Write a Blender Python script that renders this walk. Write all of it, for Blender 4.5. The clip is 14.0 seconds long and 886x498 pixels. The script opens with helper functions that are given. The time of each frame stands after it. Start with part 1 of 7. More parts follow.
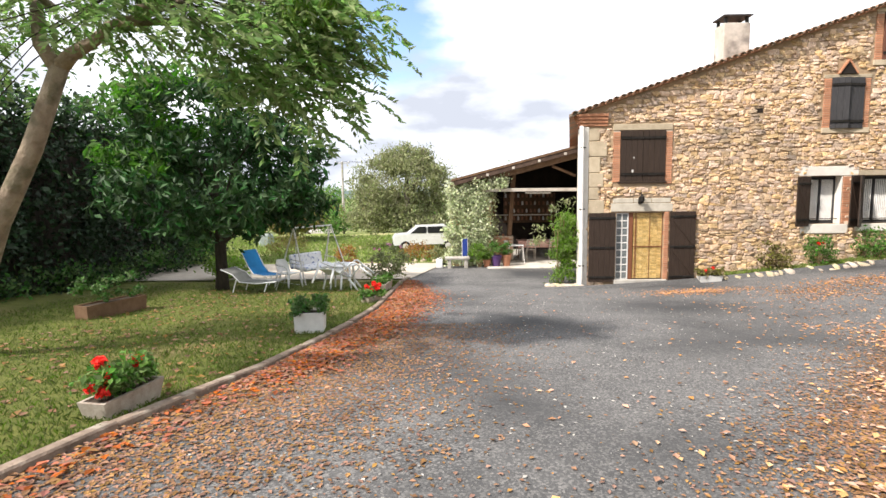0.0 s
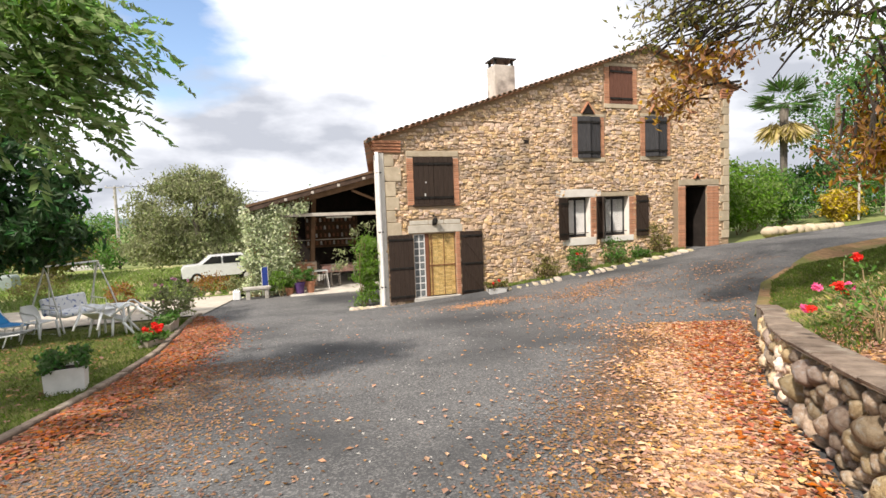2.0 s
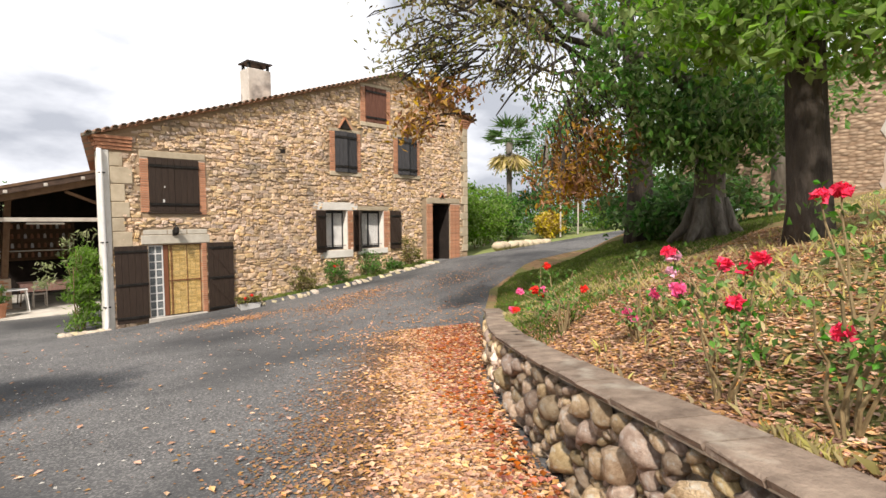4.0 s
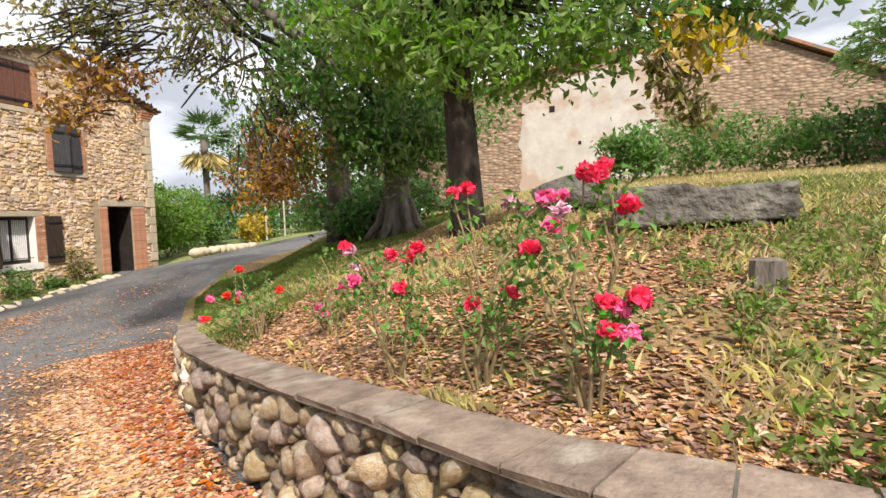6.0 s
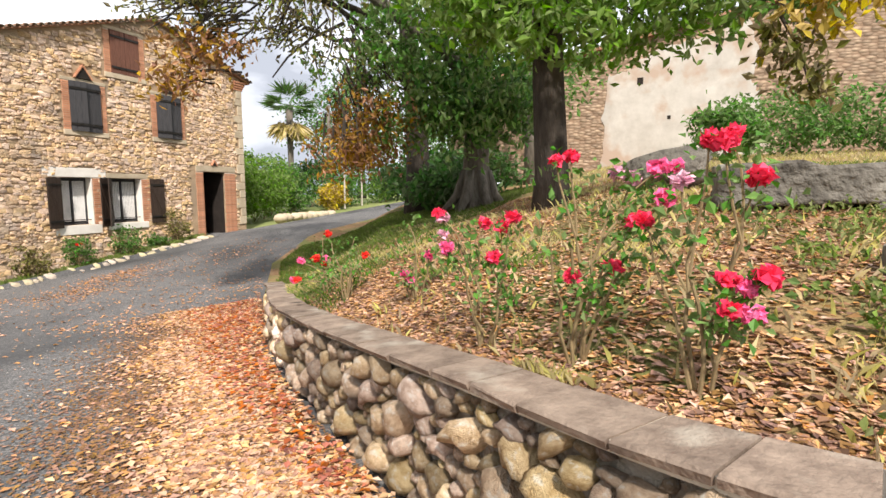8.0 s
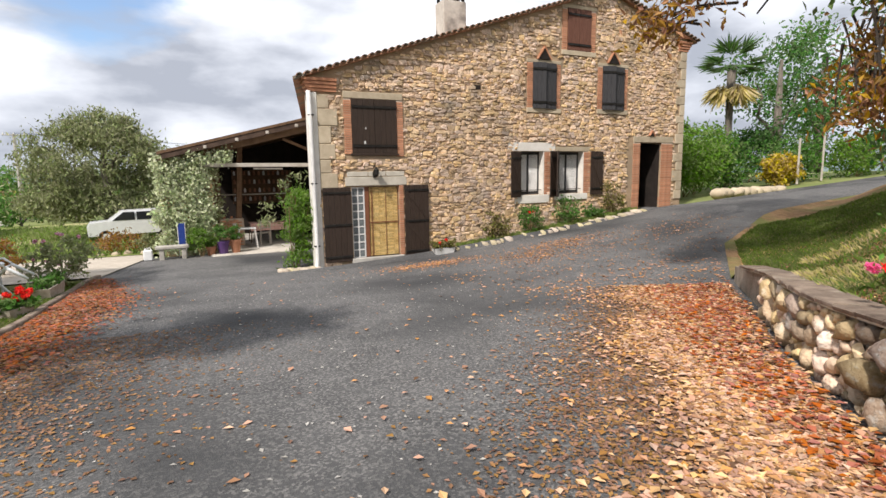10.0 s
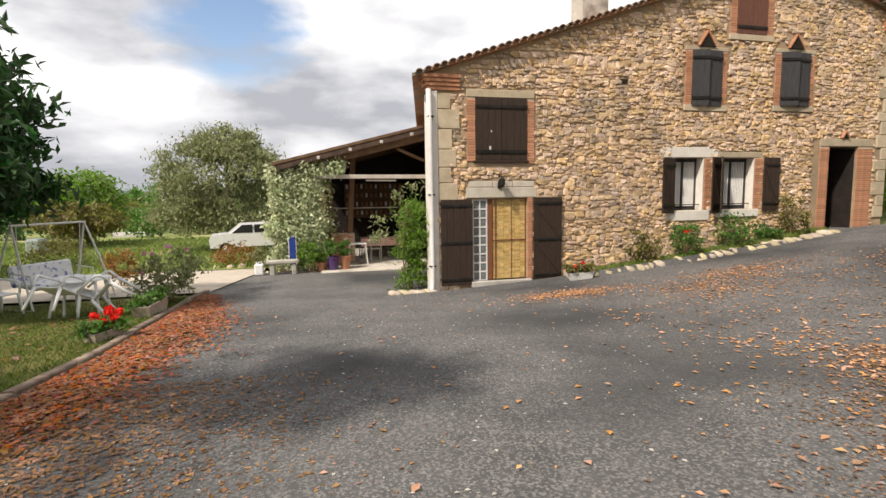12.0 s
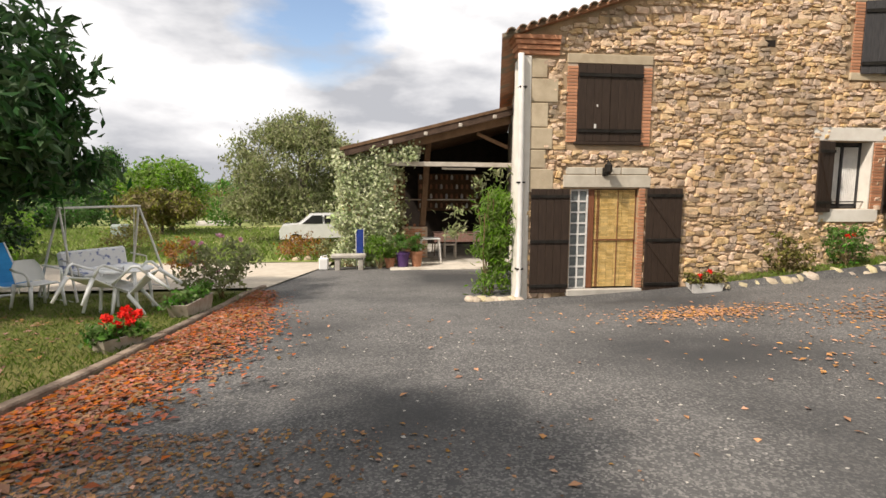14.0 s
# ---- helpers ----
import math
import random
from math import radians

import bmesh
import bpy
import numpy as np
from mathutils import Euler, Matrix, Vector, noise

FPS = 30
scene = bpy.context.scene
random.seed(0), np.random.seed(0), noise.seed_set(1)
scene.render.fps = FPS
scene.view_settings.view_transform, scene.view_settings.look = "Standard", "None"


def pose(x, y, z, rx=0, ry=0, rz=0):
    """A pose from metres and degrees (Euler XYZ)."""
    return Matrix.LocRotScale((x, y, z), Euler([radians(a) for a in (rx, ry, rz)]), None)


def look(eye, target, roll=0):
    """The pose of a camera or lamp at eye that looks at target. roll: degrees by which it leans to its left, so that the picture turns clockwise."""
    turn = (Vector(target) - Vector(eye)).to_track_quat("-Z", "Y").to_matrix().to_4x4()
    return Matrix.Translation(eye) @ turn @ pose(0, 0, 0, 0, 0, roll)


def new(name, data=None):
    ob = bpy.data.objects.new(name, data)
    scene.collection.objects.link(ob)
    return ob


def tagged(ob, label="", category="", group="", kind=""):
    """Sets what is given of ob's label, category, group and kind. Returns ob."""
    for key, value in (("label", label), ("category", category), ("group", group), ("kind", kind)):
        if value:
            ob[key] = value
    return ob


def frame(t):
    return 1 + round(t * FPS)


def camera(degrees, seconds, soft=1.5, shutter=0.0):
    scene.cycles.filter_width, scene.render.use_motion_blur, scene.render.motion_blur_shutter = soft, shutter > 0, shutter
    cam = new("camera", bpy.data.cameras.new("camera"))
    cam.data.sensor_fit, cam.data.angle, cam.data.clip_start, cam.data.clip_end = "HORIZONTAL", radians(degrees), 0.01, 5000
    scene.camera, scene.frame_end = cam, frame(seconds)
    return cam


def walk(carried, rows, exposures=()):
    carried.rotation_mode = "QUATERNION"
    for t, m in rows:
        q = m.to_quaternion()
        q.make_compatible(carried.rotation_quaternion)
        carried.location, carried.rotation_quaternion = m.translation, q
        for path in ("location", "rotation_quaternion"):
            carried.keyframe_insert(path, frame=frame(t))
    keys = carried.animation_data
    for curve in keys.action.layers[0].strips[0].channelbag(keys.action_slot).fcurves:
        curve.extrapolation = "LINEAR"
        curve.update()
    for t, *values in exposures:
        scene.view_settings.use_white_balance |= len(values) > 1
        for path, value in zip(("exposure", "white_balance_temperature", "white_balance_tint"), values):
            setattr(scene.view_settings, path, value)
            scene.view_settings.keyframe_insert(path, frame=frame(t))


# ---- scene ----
cam = camera(80.5, 14.0)
PATH = [
    (0, (0.08, 0.122, 1.677), (0.037, 2.111, 1.469), -0.7),
    (0.5, (0.116, 0.089, 1.705), (0.246, 2.076, 1.514), -1.4),
    (1, (0.148, 0.059, 1.735), (0.461, 2.027, 1.567), -1.7),
    (1.5, (0.218, 0.073, 1.721), (0.711, 2.006, 1.575), -2.1),
    (2, (0.249, 0.106, 1.714), (0.921, 1.985, 1.575), -2.1),
    (2.5, (0.296, 0.098, 1.709), (1.144, 1.904, 1.578), -1.9),
    (3, (0.337, 0.062, 1.72), (1.373, 1.769, 1.604), -1.9),
    (5.3, (0.48, -0.012, 1.658), (2.286, 0.84, 1.545), -0.2),
    (5.5, (0.485, -0.038, 1.668), (2.333, 0.719, 1.552), -0.8),
    (6, (0.487, -0.104, 1.67), (2.425, 0.372, 1.545), -1.9),
    (6.5, (0.493, -0.155, 1.67), (2.476, 0.063, 1.525), -2.8),
    (7, (0.501, -0.183, 1.664), (2.491, -0.082, 1.497), -2.7),
    (7.5, (0.496, -0.126, 1.659), (2.466, 0.154, 1.464), -1.9),
    (8, (0.476, 0.023, 1.641), (2.325, 0.754, 1.423), -0.1),
    (8.5, (0.509, 0.252, 1.613), (2.078, 1.471, 1.385), 2.5),
    (9, (0.548, 0.545, 1.555), (1.788, 2.093, 1.296), 2.7),
    (9.2, (0.581, 0.699, 1.51), (1.715, 2.323, 1.233), 1.8),
    (11.3, (0.94, 2.876, 1.356), (1.6, 4.749, 1.118), -0.8),
    (11.5, (0.941, 3.082, 1.323), (1.561, 4.97, 1.101), -0.6),
    (12, (0.971, 3.552, 1.27), (1.47, 5.477, 1.054), -0.8),
    (12.5, (0.98, 4.036, 1.214), (1.403, 5.973, 0.953), -1.4),
    (13, (1.143, 4.52, 1.163), (1.524, 6.464, 0.888), -1.6),
    (13.5, (1.187, 5.002, 1.124), (1.493, 6.963, 0.881), -0.4),
    (14, (1.139, 5.464, 1.091), (1.369, 7.438, 0.863), 0.2),
]
walk(cam, [(t, look(eye, target, roll)) for t, eye, target, roll in PATH],
     exposures=[(0, 1.08, 6350, 12), (3, 0.68, 6550, 12), (5.5, 0.80, 6400, 12), (8, 0.90, 6350, 12), (9, 0.66, 6100, 12), (11.5, 0.46, 6650, 12), (14, 0.56, 6850, 12)])

# ---------- sky and sun ----------
SUN_EL, SUN_AZ = radians(48), radians(238)
world = bpy.data.worlds.new("sky")
scene.world = world
world.use_nodes = True
wn, wl = world.node_tree.nodes, world.node_tree.links
wn.clear()
w_out, w_bg = wn.new("ShaderNodeOutputWorld"), wn.new("ShaderNodeBackground")
w_sky = wn.new("ShaderNodeTexSky")
w_sky.sky_type, w_sky.sun_disc, w_sky.sun_elevation, w_sky.sun_rotation = "NISHITA", False, SUN_EL, SUN_AZ
w_tc, w_map = wn.new("ShaderNodeTexCoord"), wn.new("ShaderNodeMapping")
w_map.inputs["Scale"].default_value = (1.0, 1.0, 2.6)
w_map.inputs["Location"].default_value = (0.35, 0.1, 0.2)
w_n1 = wn.new("ShaderNodeTexNoise")
w_n1.inputs["Scale"].default_value, w_n1.inputs["Detail"].default_value, w_n1.inputs["Roughness"].default_value = 1.9, 8.0, 0.55
w_n2 = wn.new("ShaderNodeTexNoise")
w_n2.inputs["Scale"].default_value, w_n2.inputs["Detail"].default_value = 2.5, 7.0
w_r2 = wn.new("ShaderNodeValToRGB")
w_r2.color_ramp.elements[0].position, w_r2.color_ramp.elements[1].position = 0.40, 0.66
w_r2.color_ramp.elements[0].color, w_r2.color_ramp.elements[1].color = (2.7, 2.85, 3.15, 1), (8.2, 8.25, 8.3, 1)
w_mix = wn.new("ShaderNodeMix")
w_mix.data_type = "RGBA"
w_bg.inputs["Strength"].default_value = 0.135
wl.new(w_tc.outputs["Generated"], w_map.inputs["Vector"])
wl.new(w_map.outputs["Vector"], w_n1.inputs["Vector"])
wl.new(w_map.outputs["Vector"], w_n2.inputs["Vector"])
wl.new(w_n2.outputs["Fac"], w_r2.inputs["Fac"])
# a blue gap in the clouds beyond the house
w_gap = wn.new("ShaderNodeVectorMath")
w_gap.operation, w_gap.inputs[1].default_value = "DISTANCE", (-0.09, 0.945, 0.30)
w_wob = wn.new("ShaderNodeMath")
w_wob.operation, w_wob.inputs[1].default_value = "MULTIPLY_ADD", 0.55
w_rg = wn.new("ShaderNodeValToRGB")
w_rg.color_ramp.elements[0].position, w_rg.color_ramp.elements[1].position = 0.36, 0.43
wl.new(w_tc.outputs["Generated"], w_gap.inputs[0])
wl.new(w_n1.outputs["Fac"], w_wob.inputs[0])
wl.new(w_gap.outputs["Value"], w_wob.inputs[2])
wl.new(w_wob.outputs["Value"], w_rg.inputs["Fac"])
wl.new(w_rg.outputs["Color"], w_mix.inputs["Factor"])
wl.new(w_sky.outputs["Color"], w_mix.inputs[6])
wl.new(w_r2.outputs["Color"], w_mix.inputs[7])
wl.new(w_mix.outputs[2], w_bg.inputs["Color"])
wl.new(w_bg.outputs["Background"], w_out.inputs["Surface"])
sun_data = bpy.data.lights.new("sun", "SUN")
sun_data.energy, sun_data.angle, sun_data.color = 3.6, radians(3), (1.0, 0.93, 0.83)
sun = new("sun", sun_data)
sun.matrix_basis = look((0, 0, 30), (-math.sin(SUN_AZ) * 10, -math.cos(SUN_AZ) * 10, 30 - math.tan(SUN_EL) * 10))

# ---------- materials ----------
def material(name, dark, light, scale=6.0, rough=0.8, bump=0.3, bump_scale=60.0, island=0.0, objects=0.0, patch=None, patch_scale=0.6,
             patch_at=(0.5, 0.62), metal=0.0, through_light=0.0, hue=0.0, speck=None, speck_scale=90.0, bump_dist=0.01, stretch=(1, 1, 1)):
    """Two-tone noise colour with fine relief; patch: a third colour in large stains; speck: small grains; island, objects: spread of tone from piece to piece."""
    m = bpy.data.materials.new(name)
    m.use_nodes = True
    n, l = m.node_tree.nodes, m.node_tree.links
    b = n["Principled BSDF"]
    tc, mp = n.new("ShaderNodeTexCoord"), n.new("ShaderNodeMapping")
    mp.inputs["Scale"].default_value = stretch
    l.new(tc.outputs["Object"], mp.inputs["Vector"])
    noise1 = n.new("ShaderNodeTexNoise")
    noise1.inputs["Scale"].default_value, noise1.inputs["Detail"].default_value, noise1.inputs["Roughness"].default_value = scale, 7.0, 0.65
    l.new(mp.outputs["Vector"], noise1.inputs["Vector"])
    ramp = n.new("ShaderNodeValToRGB")
    ramp.color_ramp.elements[0].position, ramp.color_ramp.elements[1].position = 0.3, 0.7
    ramp.color_ramp.elements[0].color, ramp.color_ramp.elements[1].color = (*dark, 1), (*light, 1)
    l.new(noise1.outputs["Fac"], ramp.inputs["Fac"])
    colour = ramp.outputs["Color"]

    def mixed(fac, a, c, kind="MIX"):
        mix = n.new("ShaderNodeMix")
        mix.data_type, mix.blend_type = "RGBA", kind
        for socket, value in ((mix.inputs["Factor"], fac), (mix.inputs[6], a), (mix.inputs[7], c)):
            if hasattr(value, "links"):
                l.new(value, socket)
            else:
                socket.default_value = value
        return mix.outputs[2]

    if speck:
        vor = n.new("ShaderNodeTexVoronoi")
        vor.inputs["Scale"].default_value = speck_scale
        l.new(mp.outputs["Vector"], vor.inputs["Vector"])
        sr = n.new("ShaderNodeValToRGB")
        sr.color_ramp.elements[0].position, sr.color_ramp.elements[1].position = 0.45, 0.95
        l.new(vor.outputs["Color"], sr.inputs["Fac"])
        colour = mixed(sr.outputs["Color"], colour, (*speck, 1))
    if patch:
        noise2 = n.new("ShaderNodeTexNoise")
        noise2.inputs["Scale"].default_value, noise2.inputs["Detail"].default_value = patch_scale, 5.0
        l.new(mp.outputs["Vector"], noise2.inputs["Vector"])
        pr = n.new("ShaderNodeValToRGB")
        pr.color_ramp.elements[0].position, pr.color_ramp.elements[1].position = patch_at
        l.new(noise2.outputs["Fac"], pr.inputs["Fac"])
        colour = mixed(pr.outputs["Color"], colour, (*patch, 1))
    spread = island or objects
    if spread:
        src = n.new("ShaderNodeNewGeometry").outputs["Random Per Island"] if island else n.new("ShaderNodeObjectInfo").outputs["Random"]
        hs = n.new("ShaderNodeHueSaturation")
        mr = n.new("ShaderNodeMapRange")
        mr.inputs["To Min"].default_value, mr.inputs["To Max"].default_value = 1 - spread, 1 + spread
        l.new(src, mr.inputs["Value"])
        l.new(mr.outputs["Result"], hs.inputs["Value"])
        if hue:
            wn2 = n.new("ShaderNodeTexWhiteNoise")
            wn2.noise_dimensions = "1D"
            l.new(src, wn2.inputs["W"])
            mh = n.new("ShaderNodeMapRange")
            mh.inputs["To Min"].default_value, mh.inputs["To Max"].default_value = 0.5 - hue, 0.5 + hue
            l.new(wn2.outputs["Value"], mh.inputs["Value"])
            l.new(mh.outputs["Result"], hs.inputs["Hue"])
            ms = n.new("ShaderNodeMapRange")
            ms.inputs["To Min"].default_value, ms.inputs["To Max"].default_value = 0.78, 1.22
            l.new(wn2.outputs["Value"], ms.inputs["Value"])
            l.new(ms.outputs["Result"], hs.inputs["Saturation"])
        l.new(colour, hs.inputs["Color"])
        colour = hs.outputs["Color"]
    l.new(colour, b.inputs["Base Color"])
    b.inputs["Roughness"].default_value, b.inputs["Metallic"].default_value = rough, metal
    b.inputs["Specular IOR Level"].default_value = 0.3
    if bump:
        noise3 = n.new("ShaderNodeTexNoise")
        noise3.inputs["Scale"].default_value, noise3.inputs["Detail"].default_value = bump_scale, 4.0
        l.new(mp.outputs["Vector"], noise3.inputs["Vector"])
        bp = n.new("ShaderNodeBump")
        bp.inputs["Strength"].default_value, bp.inputs["Distance"].default_value = bump, bump_dist
        l.new(noise3.outputs["Fac"], bp.inputs["Height"])
        l.new(bp.outputs["Normal"], b.inputs["Normal"])
    if through_light:
        tr, ad = n.new("ShaderNodeBsdfTranslucent"), n.new("ShaderNodeMixShader")
        ad.inputs["Fac"].default_value = through_light
        l.new(colour, tr.inputs["Color"])
        l.new(b.outputs["BSDF"], ad.inputs[1])
        l.new(tr.outputs["BSDF"], ad.inputs[2])
        l.new(ad.outputs["Shader"], n["Material Output"].inputs["Surface"])
    return m


def leaf_material(name, dark, light, spread=0.35, hue=0.03, rough=0.55, through_light=0.35):
    return material(name, dark, light, scale=3.0, rough=rough, bump=0, island=spread, hue=hue, through_light=through_light)


M_DRIVE = material("worn_gravel_asphalt", (0.068, 0.067, 0.067), (0.120, 0.117, 0.115), scale=1.6, rough=0.92, bump=0.8, bump_scale=110, bump_dist=0.010,
                   patch=(0.051, 0.051, 0.052), patch_scale=0.30, patch_at=(0.46, 0.66), speck=(0.25, 0.238, 0.225), speck_scale=62)
M_LAWN = material("mown_grass", (0.075, 0.095, 0.017), (0.17, 0.175, 0.040), scale=5, rough=0.95, bump=0.8, bump_scale=90, bump_dist=0.03,
                  patch=(0.27, 0.21, 0.09), patch_scale=0.5, patch_at=(0.52, 0.75))
M_GARDEN = material("dry_garden_soil", (0.20, 0.115, 0.055), (0.38, 0.235, 0.12), scale=6, rough=0.95, bump=0.9, bump_scale=50, bump_dist=0.03,
                    patch=(0.15, 0.15, 0.045), patch_scale=0.7, patch_at=(0.45, 0.6))
M_FIELD = material("meadow", (0.12, 0.16, 0.04), (0.26, 0.27, 0.10), scale=0.25, rough=1.0, bump=0.5, bump_scale=4, patch=(0.09, 0.13, 0.035), patch_scale=0.03)
M_PATH = material("pale_gravel_path", (0.42, 0.36, 0.29), (0.55, 0.49, 0.41), scale=3, rough=0.95, bump=0.5, bump_scale=80)
M_CONCRETE = material("worn_concrete", (0.36, 0.33, 0.29), (0.52, 0.49, 0.44), scale=3, rough=0.9, bump=0.3, bump_scale=50, patch=(0.28, 0.26, 0.22), patch_scale=2)
M_MORTAR = material("lime_mortar", (0.31, 0.21, 0.125), (0.48, 0.35, 0.225), scale=4, rough=0.95, bump=0.8, bump_scale=45, bump_dist=0.015,
                    patch=(0.33, 0.25, 0.17), patch_scale=0.8)
M_STONE = material("field_stone", (0.46, 0.295, 0.175), (0.83, 0.625, 0.43), scale=5, rough=0.9, bump=0.9, bump_scale=38, bump_dist=0.025, island=0.30, hue=0.010,
                   patch=(0.34, 0.27, 0.20), patch_scale=1.1, patch_at=(0.54, 0.75))
M_STONE_PIECE = material("field_stone_single", (0.46, 0.295, 0.175), (0.83, 0.625, 0.43), scale=5, rough=0.9, bump=0.9, bump_scale=38, bump_dist=0.025, objects=0.30,
                         hue=0.008, patch=(0.34, 0.27, 0.20), patch_scale=1.1, patch_at=(0.54, 0.75))
M_COBBLE = material("river_cobble", (0.30, 0.19, 0.105), (0.66, 0.51, 0.35), scale=3, rough=0.85, bump=0.9, bump_scale=26, bump_dist=0.03, objects=0.52, hue=0.018,
                    patch=(0.60, 0.55, 0.47), patch_scale=4, patch_at=(0.56, 0.74))
M_WALLMORTAR = material("dark_wall_mortar", (0.21, 0.17, 0.13), (0.42, 0.36, 0.29), scale=5, rough=0.95, bump=0.9, bump_scale=40, bump_dist=0.03)
M_CAP = material("weathered_coping", (0.115, 0.082, 0.062), (0.30, 0.230, 0.175), scale=6, rough=0.9, bump=0.9, bump_scale=45, objects=0.16,
                 patch=(0.35, 0.305, 0.245), patch_scale=4, patch_at=(0.56, 0.72))
M_CAPBRICK = material("mossy_brick_edge", (0.20, 0.08, 0.05), (0.34, 0.16, 0.10), scale=9, rough=0.9, bump=0.6, bump_scale=60, objects=0.2)
M_ASHLAR = material("dressed_sandstone", (0.40, 0.32, 0.22), (0.55, 0.46, 0.33), scale=4, rough=0.9, bump=0.4, bump_scale=50, objects=0.12)
M_LINTEL = material("grey_stone_lintel", (0.46, 0.41, 0.33), (0.60, 0.55, 0.46), scale=4, rough=0.9, bump=0.3, bump_scale=50)
M_WHITE = material("white_lime_render", (0.66, 0.61, 0.54), (0.80, 0.76, 0.69), scale=3, rough=0.9, bump=0.25, bump_scale=40)
M_BRICK = material("orange_brick", (0.36, 0.15, 0.08), (0.56, 0.28, 0.16), scale=8, rough=0.9, bump=0.5, bump_scale=60, objects=0.2)
M_BRICKJOINT = material("brick_joint", (0.42, 0.32, 0.24), (0.55, 0.44, 0.34), scale=8, rough=0.95, bump=0.4)
M_SHUTTER = material("dark_brown_paint", (0.028, 0.018, 0.013), (0.055, 0.036, 0.026), scale=5, rough=0.55, bump=0.25, bump_scale=30, stretch=(8, 8, 1))
M_SHUTTER_BLUE = material("faded_slate_paint", (0.035, 0.034, 0.036), (0.065, 0.062, 0.064), scale=5, rough=0.6, bump=0.25, bump_scale=30, stretch=(8, 8, 1))
M_SHUTTER_RED = material("red_brown_paint", (0.11, 0.045, 0.028), (0.17, 0.075, 0.048), scale=5, rough=0.65, bump=0.25, bump_scale=30, stretch=(8, 8, 1))
M_IRON = material("dark_iron", (0.02, 0.018, 0.016), (0.05, 0.045, 0.04), rough=0.5, bump=0.2, metal=0.6)
M_TILE = material("clay_roof_tile", (0.26, 0.12, 0.07), (0.42, 0.23, 0.14), scale=6, rough=0.9, bump=0.5, bump_scale=40, objects=0.25, patch=(0.20, 0.17, 0.13), patch_scale=2.5)
M_TIMBER = material("old_timber", (0.10, 0.055, 0.03), (0.20, 0.12, 0.07), scale=4, rough=0.85, bump=0.5, bump_scale=30, stretch=(1, 1, 1))
M_TIMBER_DARK = material("dark_stained_timber", (0.045, 0.028, 0.020), (0.11, 0.07, 0.05), scale=4, rough=0.85, bump=0.5, bump_scale=30)
M_TIMBER_GREY = material("silvered_timber", (0.38, 0.33, 0.28), (0.56, 0.51, 0.45), scale=4, rough=0.9, bump=0.6, bump_scale=30)
M_WOOD = material("varnished_door_wood", (0.16, 0.06, 0.03), (0.25, 0.10, 0.05), scale=6, rough=0.5, bump=0.2, stretch=(6, 6, 1))
M_BAMBOO = material("yellow_bead_blind", (0.52, 0.33, 0.10), (0.76, 0.55, 0.24), scale=9, rough=0.6, bump=0.2, island=0.20)
M_BARK = material("bark", (0.075, 0.062, 0.05), (0.22, 0.19, 0.155), scale=7, rough=0.95, bump=1.0, bump_scale=22, bump_dist=0.04, stretch=(1, 1, 0.25))
M_BARK_PALE = material("pale_bark", (0.17, 0.12, 0.085), (0.34, 0.27, 0.20), scale=5, rough=0.9, bump=0.8, bump_scale=20, bump_dist=0.03, patch=(0.13, 0.11, 0.07), patch_scale=3)
M_BARK_DARK = material("dark_bark", (0.025, 0.02, 0.016), (0.075, 0.06, 0.047), scale=7, rough=0.95, bump=1.0, bump_scale=22, bump_dist=0.05, stretch=(1, 1, 0.25))
M_ROCK = material("lichened_rock", (0.045, 0.040, 0.033), (0.20, 0.18, 0.15), scale=5, rough=0.95, bump=1.0, bump_scale=14, bump_dist=0.06, patch=(0.36, 0.34, 0.28), patch_scale=2.2, patch_at=(0.55, 0.68))
M_PLASTIC = material("white_plastic", (0.74, 0.74, 0.73), (0.82, 0.82, 0.81), scale=3, rough=0.45, bump=0.05)
M_GREYWHITE = material("weathered_white_paint", (0.58, 0.56, 0.53), (0.76, 0.74, 0.71), scale=4, rough=0.7, bump=0.2)
M_BLUE = material("blue_canvas", (0.02, 0.20, 0.50), (0.03, 0.30, 0.66), scale=4, rough=0.8, bump=0.1)
M_GREYCLOTH = material("grey_mesh_cloth", (0.22, 0.22, 0.20), (0.32, 0.32, 0.30), scale=6, rough=0.9, bump=0.2)
M_CUSHION = material("white_blue_print", (0.70, 0.71, 0.75), (0.80, 0.80, 0.80), scale=8, rough=0.9, bump=0.2, patch=(0.20, 0.24, 0.42), patch_scale=9, patch_at=(0.56, 0.62))
M_TERRACOTTA = material("terracotta", (0.30, 0.13, 0.07), (0.45, 0.22, 0.13), scale=6, rough=0.85, bump=0.3)
M_STONEPOT = material("cast_stone_trough", (0.26, 0.21, 0.165), (0.44, 0.39, 0.325), scale=7, rough=0.9, bump=0.5)
M_SOIL = material("potting_soil", (0.03, 0.022, 0.015), (0.07, 0.05, 0.035), scale=20, rough=1, bump=0.8)
M_GLASSBLOCK = material("frosted_glass_block", (0.10, 0.11, 0.11), (0.24, 0.26, 0.26), scale=6, rough=0.12, bump=0.3, bump_scale=25)
M_PANE = material("dark_window_pane", (0.02, 0.022, 0.024), (0.035, 0.037, 0.04), scale=2, rough=0.05, bump=0)
M_CURTAIN = material("white_net_curtain", (0.62, 0.60, 0.57), (0.78, 0.76, 0.73), scale=6, rough=0.9, bump=0.3)
# near-black stands in for shade: rooms, shed walls, vents and the open door
M_SHADE_BLACK = material("interior_shade_colour", (0.014, 0.010, 0.008), (0.032, 0.024, 0.019), scale=3, rough=0.95, bump=0.3)
M_RED = material("red_petals", (0.78, 0.018, 0.014), (0.90, 0.055, 0.032), scale=30, rough=0.6, bump=0, island=0.2, through_light=0.25)
